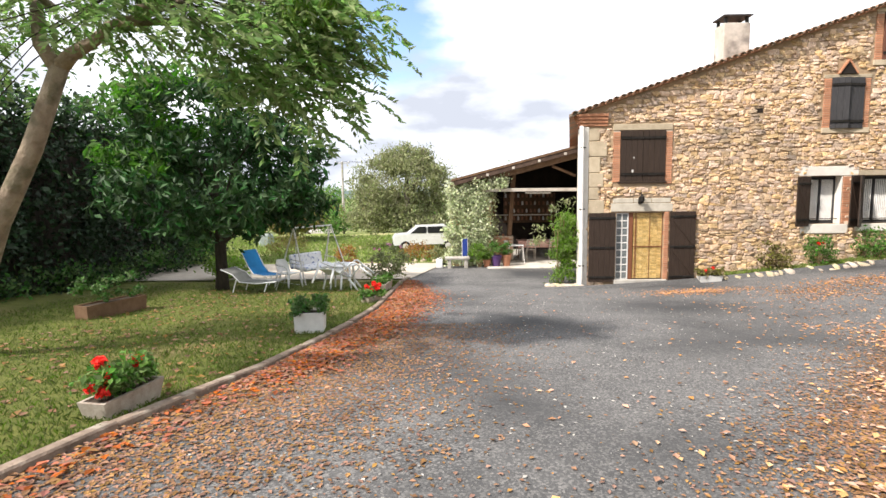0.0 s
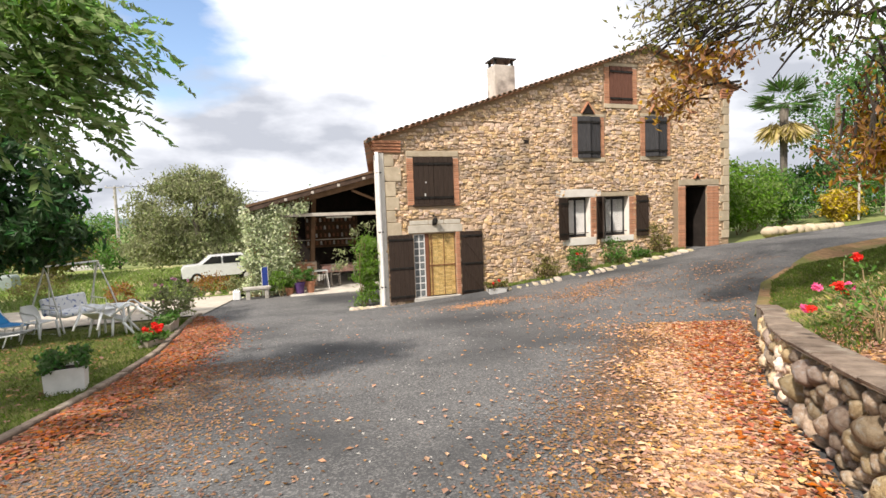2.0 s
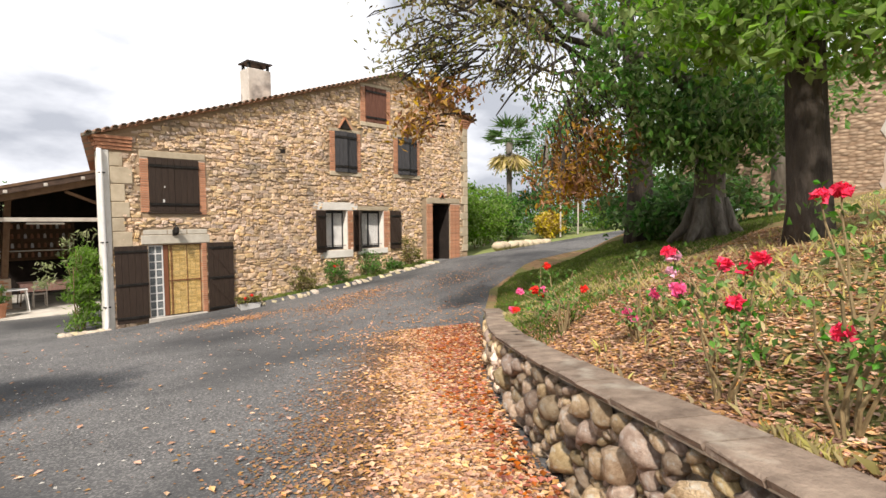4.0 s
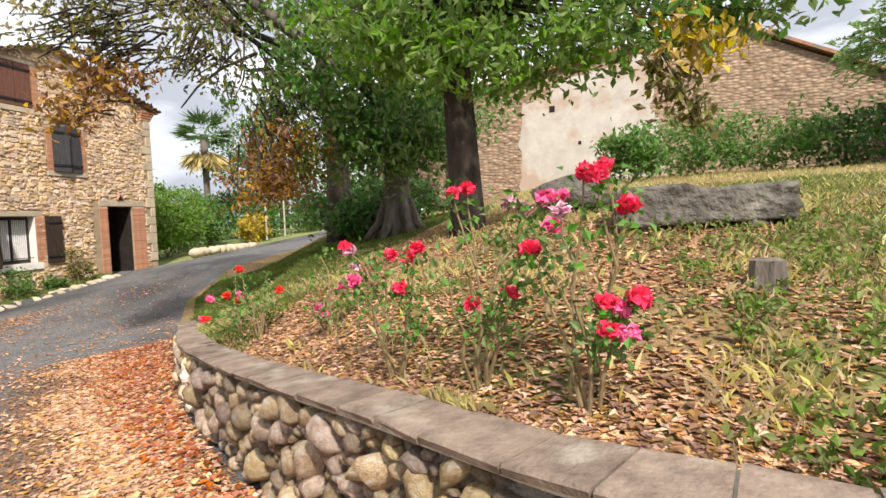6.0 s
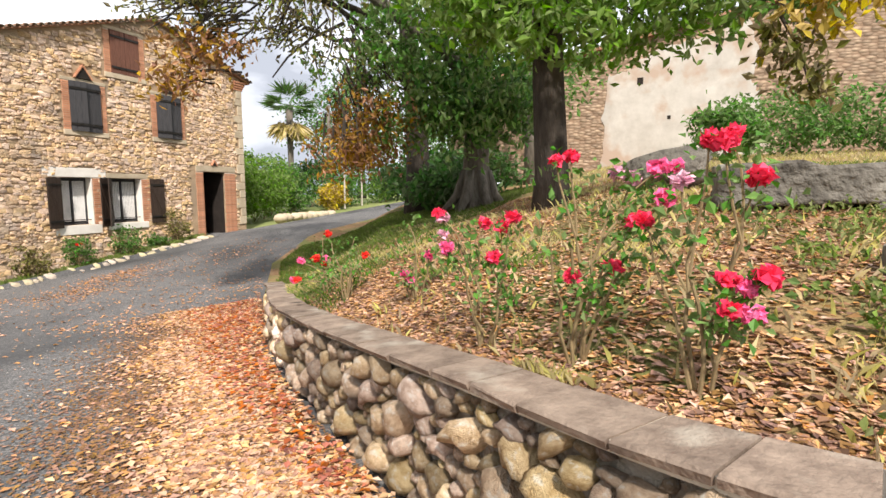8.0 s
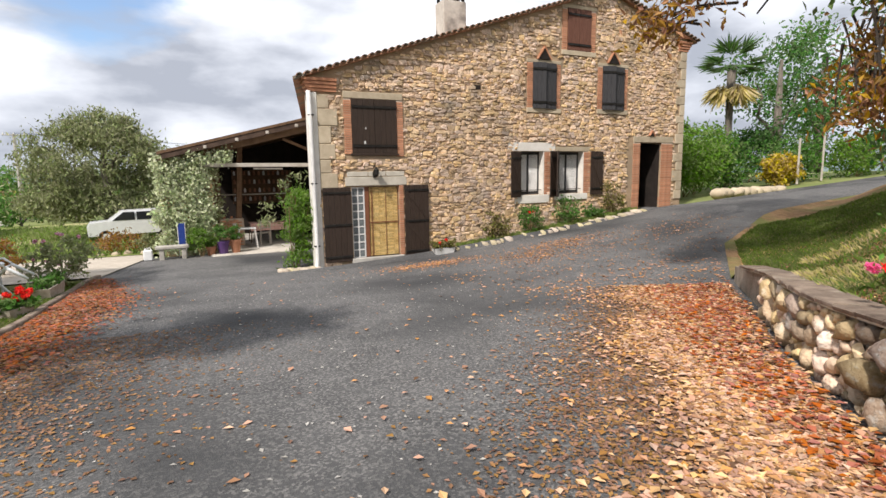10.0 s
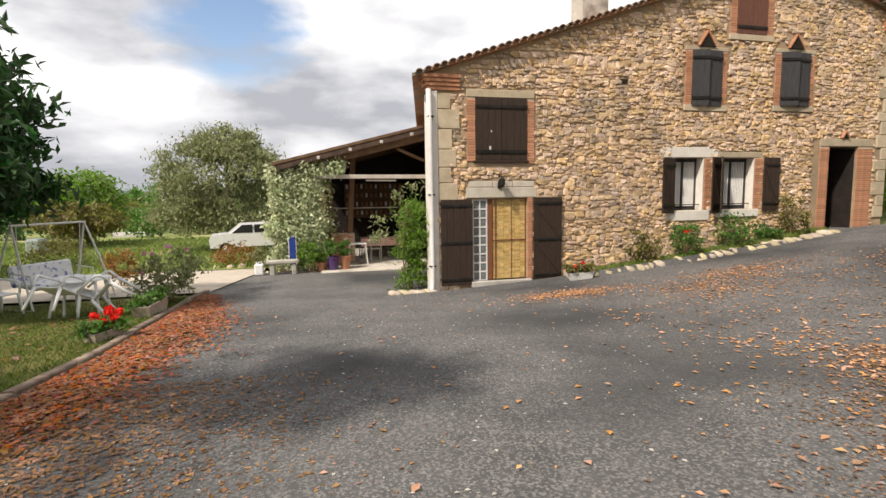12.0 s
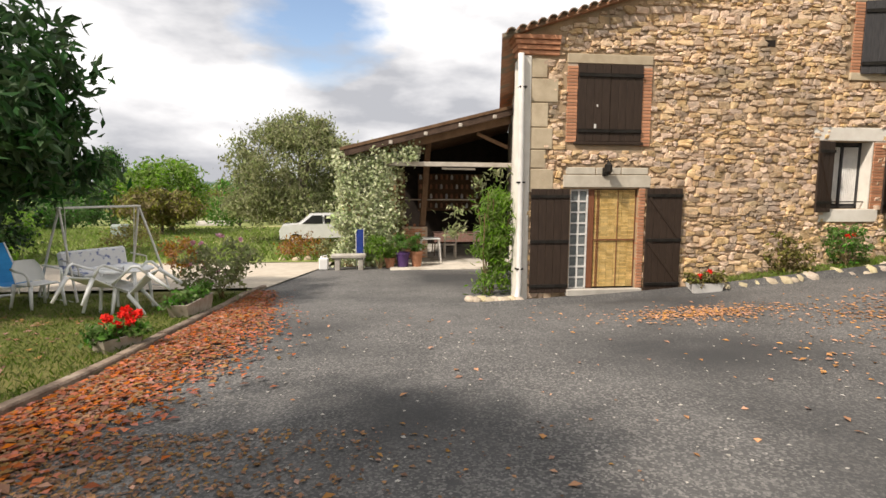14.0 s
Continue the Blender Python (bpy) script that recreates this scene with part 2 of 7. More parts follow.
M_ROSE = material("crimson_rose_petals", (0.80, 0.02, 0.075), (0.92, 0.075, 0.17), scale=30, rough=0.55, bump=0, island=0.25, through_light=0.25)
M_PINK = material("pink_rose_petals", (0.84, 0.07, 0.27), (0.93, 0.25, 0.46), scale=30, rough=0.55, bump=0, island=0.25, through_light=0.25)
M_PALEPINK = material("pale_pink_petals", (0.72, 0.30, 0.45), (0.85, 0.60, 0.68), scale=30, rough=0.55, bump=0, island=0.25, through_light=0.25)
M_STEM = material("rose_stem", (0.14, 0.10, 0.05), (0.30, 0.22, 0.11), scale=12, rough=0.8, bump=0.2)
L_ROSE = leaf_material("rose_leaf", (0.08, 0.17, 0.03), (0.17, 0.30, 0.07))
L_ACACIA = leaf_material("feathery_leaf", (0.13, 0.22, 0.065), (0.30, 0.42, 0.15), 0.4, 0.03, through_light=0.6)
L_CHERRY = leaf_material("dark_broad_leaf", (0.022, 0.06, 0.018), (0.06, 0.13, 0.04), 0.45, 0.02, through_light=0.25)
# lit copy of the broad leaf: sunlight put into the colour
L_CHERRY_LIT = leaf_material("sunlit_broad_leaf", (0.06, 0.16, 0.02), (0.14, 0.30, 0.05), 0.35, 0.02)
L_IVY = leaf_material("dark_ivy_leaf", (0.014, 0.030, 0.014), (0.042, 0.075, 0.034), 0.5, 0.02, through_light=0.12)
L_OLIVE = leaf_material("grey_green_leaf", (0.18, 0.20, 0.085), (0.36, 0.38, 0.19), 0.38, 0.03)
L_CREEPER = leaf_material("pale_variegated_leaf", (0.40, 0.46, 0.24), (0.72, 0.75, 0.52), 0.35, 0.03)
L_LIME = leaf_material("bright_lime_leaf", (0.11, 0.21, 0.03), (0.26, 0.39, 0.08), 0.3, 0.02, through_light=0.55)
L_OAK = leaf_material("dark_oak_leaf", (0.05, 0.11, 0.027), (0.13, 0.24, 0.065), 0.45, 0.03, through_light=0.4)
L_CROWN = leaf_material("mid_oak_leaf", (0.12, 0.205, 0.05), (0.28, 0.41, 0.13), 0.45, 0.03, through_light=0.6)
L_RUST = leaf_material("rusty_chestnut_leaf", (0.22, 0.105, 0.025), (0.42, 0.23, 0.07), 0.4, 0.03)
L_MIXED = leaf_material("turning_leaf", (0.12, 0.12, 0.03), (0.28, 0.24, 0.08), 0.45, 0.05)
L_YELLOW = leaf_material("yellow_leaf", (0.40, 0.27, 0.03), (0.60, 0.46, 0.08), 0.3, 0.02)
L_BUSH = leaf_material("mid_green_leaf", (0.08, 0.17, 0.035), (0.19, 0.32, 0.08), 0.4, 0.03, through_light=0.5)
L_FALLEN_RED = leaf_material("fallen_red_brown_leaf", (0.25, 0.062, 0.026), (0.44, 0.135, 0.055), 0.45, 0.012, rough=0.8, through_light=0.1)
L_FALLEN_TAN = leaf_material("fallen_tan_leaf", (0.46, 0.265, 0.14), (0.71, 0.47, 0.285), 0.36, 0.012, rough=0.8, through_light=0.1)
L_FALLEN_ORANGE = leaf_material("fallen_orange_leaf", (0.37, 0.18, 0.088), (0.57, 0.31, 0.165), 0.36, 0.012, rough=0.8, through_light=0.1)
L_LAWN = leaf_material("lawn_blade", (0.072, 0.112, 0.018), (0.165, 0.212, 0.045), 0.35, 0.03, rough=0.7)
L_FALLEN_DARK = leaf_material("fallen_dark_leaf", (0.15, 0.075, 0.04), (0.34, 0.19, 0.10), 0.45, 0.02, rough=0.85, through_light=0.1)
L_GRASS = leaf_material("grass_blade", (0.10, 0.15, 0.030), (0.23, 0.28, 0.075), 0.35, 0.03, rough=0.7)
L_DRYGRASS = leaf_material("dry_grass_blade", (0.36, 0.30, 0.11), (0.60, 0.51, 0.24), 0.3, 0.03, rough=0.8)
L_PALM = leaf_material("palm_frond", (0.05, 0.11, 0.025), (0.13, 0.21, 0.06), 0.3, 0.02)
L_PALMDRY = leaf_material("dry_palm_frond", (0.40, 0.31, 0.10), (0.60, 0.50, 0.22), 0.3, 0.02)

# ---------- building tools ----------
rng = np.random.default_rng(7)


def mesh_object(name, verts, faces, mat, parent=None, label="", smooth=False):
    me = bpy.data.meshes.new(name)
    me.from_pydata(verts if isinstance(verts, list) else verts.tolist(), [], faces if isinstance(faces, list) else faces.tolist())
    if mat:
        me.materials.append(mat)
    if smooth:
        me.polygons.foreach_set("use_smooth", [True] * len(me.polygons))
    me.update()
    ob = new(name, me)
    if parent:
        ob.parent = parent
    if label:
        ob["label"] = label
    return ob


def part(name, bm, mat, parent=None, label="", smooth=False):
    bmesh.ops.recalc_face_normals(bm, faces=bm.faces)
    me = bpy.data.meshes.new(name)
    bm.to_mesh(me)
    bm.free()
    me.materials.append(mat)
    if smooth:
        me.polygons.foreach_set("use_smooth", [True] * len(me.polygons))
    ob = new(name, me)
    if parent:
        ob.parent = parent
    if label:
        ob["label"] = label
    return ob


def thing(name, at, label, category, group="", turn=0.0, kind=""):
    """An Empty at a thing's base, whose parts are meshes in its own axes."""
    e = new(name)
    e.empty_display_size = 0.1
    e.matrix_basis = pose(*at, 0, 0, turn)
    return tagged(e, label, category, group, kind)


def B():
    return bmesh.new()


def box(bm, x0, y0, z0, x1, y1, z1, bevel=0.0, m=None):
    """A box from corner to corner, its edges rounded by bevel."""
    r = bmesh.ops.create_cube(bm, size=1.0)
    vs = r["verts"]
    for v in vs:
        v.co = Vector(((x0 + x1) / 2 + v.co.x * (x1 - x0), (y0 + y1) / 2 + v.co.y * (y1 - y0), (z0 + z1) / 2 + v.co.z * (z1 - z0)))
    if m is not None:
        bmesh.ops.transform(bm, matrix=m, verts=vs)
    if bevel:
        es = list({e for v in vs for e in v.link_edges})
        bmesh.ops.bevel(bm, geom=es, offset=bevel, segments=1, affect="EDGES")
    return bm


def tube(bm, points, radii, n=7, closed_ends=True):
    """A round bar along points; radii: one number or one a point."""
    pts = [Vector(p) for p in points]
    rs = [radii] * len(pts) if isinstance(radii, (int, float)) else radii
    rings = []
    side = None
    for i, p in enumerate(pts):
        d = (pts[min(i + 1, len(pts) - 1)] - pts[max(i - 1, 0)]).normalized()
        if side is None:
            side = d.orthogonal().normalized()
        side = (side - d * side.dot(d)).normalized()
        up = d.cross(side)
        rings.append([bm.verts.new(p + (side * math.cos(2 * math.pi * k / n) + up * math.sin(2 * math.pi * k / n)) * rs[i]) for k in range(n)])
    for a, b in zip(rings, rings[1:]):
        for k in range(n):
            bm.faces.new((a[k], a[(k + 1) % n], b[(k + 1) % n], b[k]))
    if closed_ends:
        bm.faces.new(rings[0][::-1])
        bm.faces.new(rings[-1])
    return bm


def lathe(bm, profile, n=16, at=(0, 0, 0)):
    """A turned shape from (radius, height) pairs."""
    rings = [[bm.verts.new((at[0] + r * math.cos(2 * math.pi * k / n), at[1] + r * math.sin(2 * math.pi * k / n), at[2] + z)) for k in range(n)] for r, z in profile]
    for a, b in zip(rings, rings[1:]):
        for k in range(n):
            bm.faces.new((a[k], a[(k + 1) % n], b[(k + 1) % n], b[k]))
    bm.faces.new(rings[0][::-1])
    bm.faces.new(rings[-1])
    return bm


def unit(v):
    return v / np.maximum(np.linalg.norm(v, axis=-1, keepdims=True), 1e-9)


def leaf_mesh(centres, length, width, droop=0.0, flat=0.0, fold=0.25, spread=0.35, along=None):
    """Folded leaves, two triangles each. droop: how far tips hang down; flat: how far they lie level; along: directions they follow."""
    c = np.asarray(centres, float)
    k = len(c)
    d = rng.normal(size=(k, 3))
    if along is not None:
        d = d * 0.55 + along
    d[:, 2] = d[:, 2] * (1 - flat) - droop
    d = unit(d)
    up = rng.normal(size=(k, 3)) * (1 - 0.8 * flat)
    up[:, 2] += 0.6 + 2.5 * flat
    side = unit(np.cross(d, up))
    nrm = np.cross(side, d)
    s = (1 + spread * rng.uniform(-1, 1, k))[:, None]
    le, wi = length * s, width * s
    v = np.stack([c - d * le * 0.5, c + side * wi * 0.5 + nrm * wi * fold, c + d * le * 0.5, c - side * wi * 0.5 + nrm * wi * fold], 1).reshape(-1, 3)
    i = np.arange(k)[:, None] * 4
    f = np.concatenate([i + [0, 1, 2], i + [0, 2, 3]], 0)
    return v, f


def leaves(name, centres, mat, length, width, parent=None, label="", **how):
    v, f = leaf_mesh(centres, length, width, **how)
    return mesh_object(name, v, f, mat, parent, label)


def blades(name, bases, mat, height, width, parent=None, lean=0.5):
    """Grass blades: one bent, narrow pair of triangles each."""
    b = np.asarray(bases, float)
    k = len(b)
    a = rng.uniform(0, 2 * math.pi, k)
    side = np.stack([np.cos(a), np.sin(a), 0 * a], 1) * width / 2
    h = height * rng.uniform(0.4, 1.2, k)
    tip = np.stack([rng.normal(size=k) * lean * h, rng.normal(size=k) * lean * h, h], 1)
    mid = tip * [0.3, 0.3, 0.6]
    v = np.stack([b - side, b + side, b + mid + side * 0.7, b + tip], 1).reshape(-1, 3)
    i = np.arange(k)[:, None] * 4
    return mesh_object(name, v, np.concatenate([i + [0, 1, 2], i + [0, 2, 3]], 0), mat, parent)


def ball(k, centre, radii, shell=0.5):
    """Points in an ellipsoid, denser towards its skin."""
    d = unit(rng.normal(size=(k, 3)))
    r = rng.uniform(shell ** 3, 1, k) ** (1 / 3)
    return np.asarray(centre) + d * r[:, None] * np.asarray(radii)


def clumps(anchors, per, radius, squash=0.7):
    """Points gathered round each anchor, a ragged clump each."""
    a = np.repeat(np.asarray(anchors, float), per, 0)
    rad = np.repeat(radius * rng.uniform(0.6, 1.3, len(anchors)), per)[:, None]
    return a + rng.normal(size=a.shape) * [1, 1, squash] * rad * 0.55


def limb(p0, p1, bend=0.15, steps=5):
    """A wavering line from p0 to p1."""
    p0, p1 = np.asarray(p0, float), np.asarray(p1, float)
    ln = np.linalg.norm(p1 - p0)
    ts = np.linspace(0, 1, steps)
    off = rng.normal(size=(steps, 3)) * bend * ln * 0.3
    off[0] = off[-1] = 0
    arch = np.sin(ts * math.pi)[:, None] * [0, 0, bend * ln * 0.5]
    return [tuple(p) for p in p0 + (p1 - p0) * ts[:, None] + off * np.sin(ts * math.pi)[:, None] + arch]


def interp(v, xs, ys):
    return float(np.interp(v, xs, ys))


def drive_z(x, y):
    """Height of the yard, which falls towards the house and rises to the road."""
    f = interp(y, (-6, 0, 3.5, 5.5, 8.5, 12, 15, 25, 60), (0.35, 0.12, -0.08, -0.28, -0.53, -0.72, -0.98, -1.35, -2.2))
    g = interp(x, (4, 6.9, 10, 15, 22, 40), (0, 0.14, 0.42, 1.05, 1.35, 2.6)) * interp(y, (0, 5, 12), (0, 0.35, 1))
    return f + g

# ---------- the land ----------
def x_left(y):
    return interp(y, (-14, 0, 3.2, 4.7, 6.0, 8.0, 9.4, 10.5, 12.7, 14.7, 16.3, 21.4), (-4.6, -3.12, -2.75, -2.42, -2.12, -1.83, -1.64, -1.50, -1.49, -1.56, -1.52, -0.5))


WALL_XY = ((0.9, -14), (1.30, -3), (1.56, -1.2), (1.66, -0.67), (1.77, -0.32), (1.89, -0.09), (2.11, 0.22), (2.32, 0.50), (2.56, 0.82), (2.86, 1.25), (3.22, 1.73), (3.68, 2.32),
           (4.50, 3.28), (5.25, 4.03), (6.3, 4.9), (8.0, 6.5), (11.0, 8.8), (14.7, 10.3), (19.0, 10.9), (30.0, 11.5), (46.0, 12.6))


def x_right(y):
    return interp(y, [p[1] for p in WALL_XY], [p[0] for p in WALL_XY])


def cap_z(y):
    return interp(y, (-14, -3, -0.35, 1.5, 3.4, 4.03, 4.9, 6.5), (1.05, 1.01, 0.995, 0.78, 0.53, 0.46, 0.33, 0.04))


def garden_z(x, y):
    core = 1.0 + 0.15 * (min(x, 7) - 2.2) + 0.072 * max(0, x - 7) - interp(x, (2, 6, 12, 20), (0.25, 0.24, 0.20, 0.16)) * max(y, 0) + 0.02 * max(-y, 0)
    edge = cap_z(y) - 0.09 if y < 6.5 else drive_z(x_right(y), y) + 0.02
    wide = interp(y, (-3, 3, 6, 11), (1.2, 1.4, 5, 9))
    t = min(1, max(0, (x - x_right(y)) / wide))
    t = t * t * (3 - 2 * t)
    return edge + (core - edge) * t + 0.03 * noise.noise((x * 0.9, y * 0.9, 0))


def sheet(name, xs, ys, height, mat, smooth=True):
    """A grid of land: xs(y, i) gives the x of a column; height(x, y) its z."""
    verts, faces = [], []
    cols = len(xs(ys[0]))
    for y in ys:
        verts += [(x, y, height(x, y)) for x in xs(y)]
    for j in range(len(ys) - 1):
        for i in range(cols - 1):
            a = j * cols + i
            faces.append((a, a + 1, a + cols + 1, a + cols))
    return mesh_object(name, verts, faces, mat, smooth=smooth)


def far_z(x, y):
    d = math.hypot(x, y)
    near = drive_z(max(-60, min(x, 60)), max(-20, min(y, 60))) - 0.10
    if d < 40:
        return near
    low = interp(d, (40, 120, 400, 900, 1700, 2600), (0, -1.5, -10, -12, -10, -8)) + interp(d, (40, 900, 1700), (0, 2, 3)) * noise.noise((x / 420, y / 420, 1.3))
    return near * interp(d, (40, 200), (1, 0)) + low


spread = [s * v for s in (-1, 1) for v in (2.5, 5, 8, 12, 17, 23, 30, 38, 48, 60, 80, 110, 150, 210, 300, 430, 600, 850, 1100, 1400, 1700, 2100, 2600)]
axis = sorted(spread + [0.0])
ground = sheet("ground", lambda y: axis, axis, far_z, M_FIELD)
tagged(ground, "green meadow falling away to low hazy hills", "ground", kind="structure")

drive_rows = list(np.arange(-14, 21.3, 0.3))


def drive_cols(y):
    right = 17.2 if y > 14.4 else (46 if y > 12.4 else x_right(y) + 0.12)
    k = np.linspace(0, 1, 60)
    return [x_left(y) + (right - x_left(y)) * (t * 0.55 + 0.45 * t * t) for t in k]


drive = sheet("drive", drive_cols, drive_rows, lambda x, y: drive_z(x, y) + 0.012 * noise.noise((x * 0.7, y * 0.7, 4)), M_DRIVE)
tagged(drive, "worn grey gravel and asphalt yard with darker patches", "driveway", kind="structure")
lawn_a = sheet("lawn", lambda y: list(np.linspace(-34, x_left(y), 50)), list(np.arange(-14, 17.0, 0.5)), lambda x, y: drive_z(x, y) + 0.03 + 0.03 * noise.noise((x * 0.5, y * 0.5, 2)), M_LAWN)
tagged(lawn_a, "patchy mown lawn under the trees", "lawn", kind="structure")
lawn_b = sheet("meadow_lawn", lambda y: list(np.linspace(-34, 3.5, 40)), list(np.arange(22.2, 50, 1.4)), lambda x, y: drive_z(x, y) + 0.02 + 0.06 * noise.noise((x * 0.3, y * 0.3, 2)),
               material("bright_lawn", (0.15, 0.20, 0.045), (0.27, 0.31, 0.08), scale=2, rough=0.95, bump=0.6, bump_scale=30, patch=(0.36, 0.32, 0.15), patch_scale=0.25))
tagged(lawn_b, "sunlit green lawn with worn pale strips", "lawn", kind="structure")
path_p = sheet("pale_path", lambda y: list(np.linspace(-14, x_left(y) + 0.05, 30)), list(np.arange(16.9, 22.5, 0.35)), lambda x, y: drive_z(x, y) + 0.025, M_PATH)
tagged(path_p, "pale sandy gravel path", "path", kind="structure")
garden_rows = list(np.arange(-26, 0, 0.5)) + list(np.arange(0, 11.4, 0.2))


def garden_cols(y):
    x0 = x_right(max(-14, y)) + (0.16 if y < 6.5 else 0.0)
    return [x0 + (34 - x0) * t ** 1.8 for t in np.linspace(0, 1, 60)] if x0 < 33 else list(np.linspace(x0, x0 + 0.5, 60))


garden = sheet("garden", garden_cols, garden_rows, garden_z, M_GARDEN)
tagged(garden, "dry leaf-strewn garden bank with patchy grass", "garden", kind="structure")

# hills on the skyline, distance haze put into their blue-grey colour
M_HILL = material("hazy_hill", (0.20, 0.26, 0.30), (0.30, 0.36, 0.39), scale=0.006, rough=1, bump=0, patch=(0.25, 0.31, 0.33), patch_scale=0.02)
verts, faces = [], []
for k, a in enumerate(np.linspace(radians(20), radians(160), 90)):
    h = 20 + 11 * noise.noise((a * 7, 0, 5)) + 5 * noise.noise((a * 22, 2, 5))
    verts += [(math.cos(a) * 1900, math.sin(a) * 1900, -30), (math.cos(a) * 1900, math.sin(a) * 1900, h)]
    if k:
        faces.append((2 * k - 2, 2 * k, 2 * k + 1, 2 * k - 1))
tagged(mesh_object("backdrop", verts, faces, M_HILL, smooth=True), "low hazy blue-grey hills", "hills", kind="structure")

# ---------- the stone farmhouse ----------
HX0, HX1, HY, HD = 3.70, 17.0, 15.0, 12.0
PEAK_X = 13.3


def roof_z(x):
    """Underside of the tiles along the gable."""
    return 3.78 + (x - 3.41) * 0.333 if x < PEAK_X else 7.07 - (x - PEAK_X) * 0.305


OPENINGS = {  # x0, x1, z0, z1
    "loft_window": (4.73, 5.97, 1.98, 3.37), "yard_door": (4.66, 6.00, -0.80, 1.10), "bedroom_window": (10.42, 11.26, 3.37, 4.69),
    "landing_window": (13.17, 14.05, 3.42, 4.77), "attic_window": (11.70, 12.62, 5.16, 6.40), "kitchen_window": (10.0, 10.88, 0.72, 2.05),
    "pantry_window": (11.42, 12.46, 0.72, 2.05), "entrance": (14.94, 15.95, 0.02, 2.37)}
house = thing("farmhouse", (0, 0, 0), "old stone farmhouse with a low tiled gable roof and dark shutters", "house")


def pieced_wall(bm, x0, x1, y0, y1, bottom, top, holes):
    """A wall in upright strips, left open at the holes; top(x) gives its upper edge."""
    cuts = sorted({x0, x1, PEAK_X, *[v for h in holes for v in h[:2]]})
    for a, b in zip(cuts, cuts[1:]):
        if b - a < 1e-4:
            continue
        zs = [bottom]
        for h in sorted((h for h in holes if h[0] <= a + 1e-4 and h[1] >= b - 1e-4), key=lambda h: h[2]):
            zs += [h[2], h[3]]
        zs.append(None)
        for z0, z1 in zip(zs[::2], zs[1::2]):
            t = [(a, z1 if z1 is not None else top(a)), (b, z1 if z1 is not None else top(b))]
            vs = [bm.verts.new(p) for p in ((a, y0, z0), (b, y0, z0), (b, y0, t[1][1]), (a, y0, t[0][1]), (a, y1, z0), (b, y1, z0), (b, y1, t[1][1]), (a, y1, t[0][1]))]
            for f in ((0, 1, 2, 3), (5, 4, 7, 6), (4, 0, 3, 7), (1, 5, 6, 2), (3, 2, 6, 7), (4, 5, 1, 0)):
                bm.faces.new([vs[i] for i in f])
    return bm


front_bm = pieced_wall(B(), HX0, HX1, HY, HY + 0.5, -1.3, roof_z, list(OPENINGS.values()))
bmesh.ops.remove_doubles(front_bm, verts=front_bm.verts, dist=0.001)
front = part("front_wall", front_bm, M_MORTAR, house, "uneven field-stone gable wall in lime mortar")
SKEW = 0.22  # the side wall runs back at a slant


def prism(x0, x1, y0, y1, z0, z1, skew):
    """A box whose far end is shifted sideways."""
    bm = B()
    d = skew * (y1 - y0)
    v = [bm.verts.new(p) for p in ((x0, y0, z0), (x1, y0, z0), (x1, y0, z1), (x0, y0, z1), (x0 + d, y1, z0), (x1 + d, y1, z0), (x1 + d, y1, z1), (x0 + d, y1, z1))]
    for f in ((0, 1, 2, 3), (7, 6, 5, 4), (0, 4, 5, 1), (2, 6, 7, 3), (0, 3, 7, 4), (1, 5, 6, 2)):
        bm.faces.new([v[i] for i in f])
    return bm


part("side_wall", prism(HX0 + 0.11, HX0 + 0.5, HY + 0.5, HY + HD, -1.7, 3.86, SKEW), M_WHITE, house, "pale rendered side wall")
part("side_wall", prism(HX1 - 0.45, HX1, HY + 0.5, HY + HD, -1.0, 5.9, 0.1), M_MORTAR, house)
part("back_wall", pieced_wall(B(), HX0 + 3.2, HX1 + 1, HY + HD - 0.4, HY + HD, -1.8, lambda x: min(roof_z(x - 2.4), 5.5), []), M_MORTAR, house)
# hall surfaces carry the indoor shade as near-black colour
part("inner_wall", pieced_wall(B(), HX0 + 1.3, HX1 - 0.45, HY + 3.6, HY + 3.8, -1.0, lambda x: roof_z(x) - 0.75, []), M_SHADE_BLACK, house)
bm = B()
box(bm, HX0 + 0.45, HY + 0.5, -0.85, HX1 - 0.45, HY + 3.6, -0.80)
part("floor_slab", bm, M_SHADE_BLACK, house)
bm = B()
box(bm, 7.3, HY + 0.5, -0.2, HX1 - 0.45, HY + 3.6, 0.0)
part("floor_slab", bm, M_SHADE_BLACK, house)
# roof: two slabs with a gable overhang
for xa, xb in ((3.30, PEAK_X), (PEAK_X, 17.38)):
    bm = B()
    za, zb = roof_z(xa), roof_z(xb)
    if xa == PEAK_X:
        za = roof_z(PEAK_X + 1e-6)
    v = [bm.verts.new(p) for y in (HY - 0.14, HY + HD + 0.2) for s in ((y - HY) * SKEW,) for p in ((xa + s, y, za), (xb + s, y, zb), (xb + s, y, zb + 0.07), (xa + s, y, za + 0.07))]
    for f in ((0, 1, 2, 3), (7, 6, 5, 4), (0, 4, 5, 1), (2, 6, 7, 3), (0, 3, 7, 4), (1, 5, 6, 2)):
        bm.faces.new([v[i] for i in f])
    part("roof", bm, M_TILE, house, "weathered clay canal-tile roof")
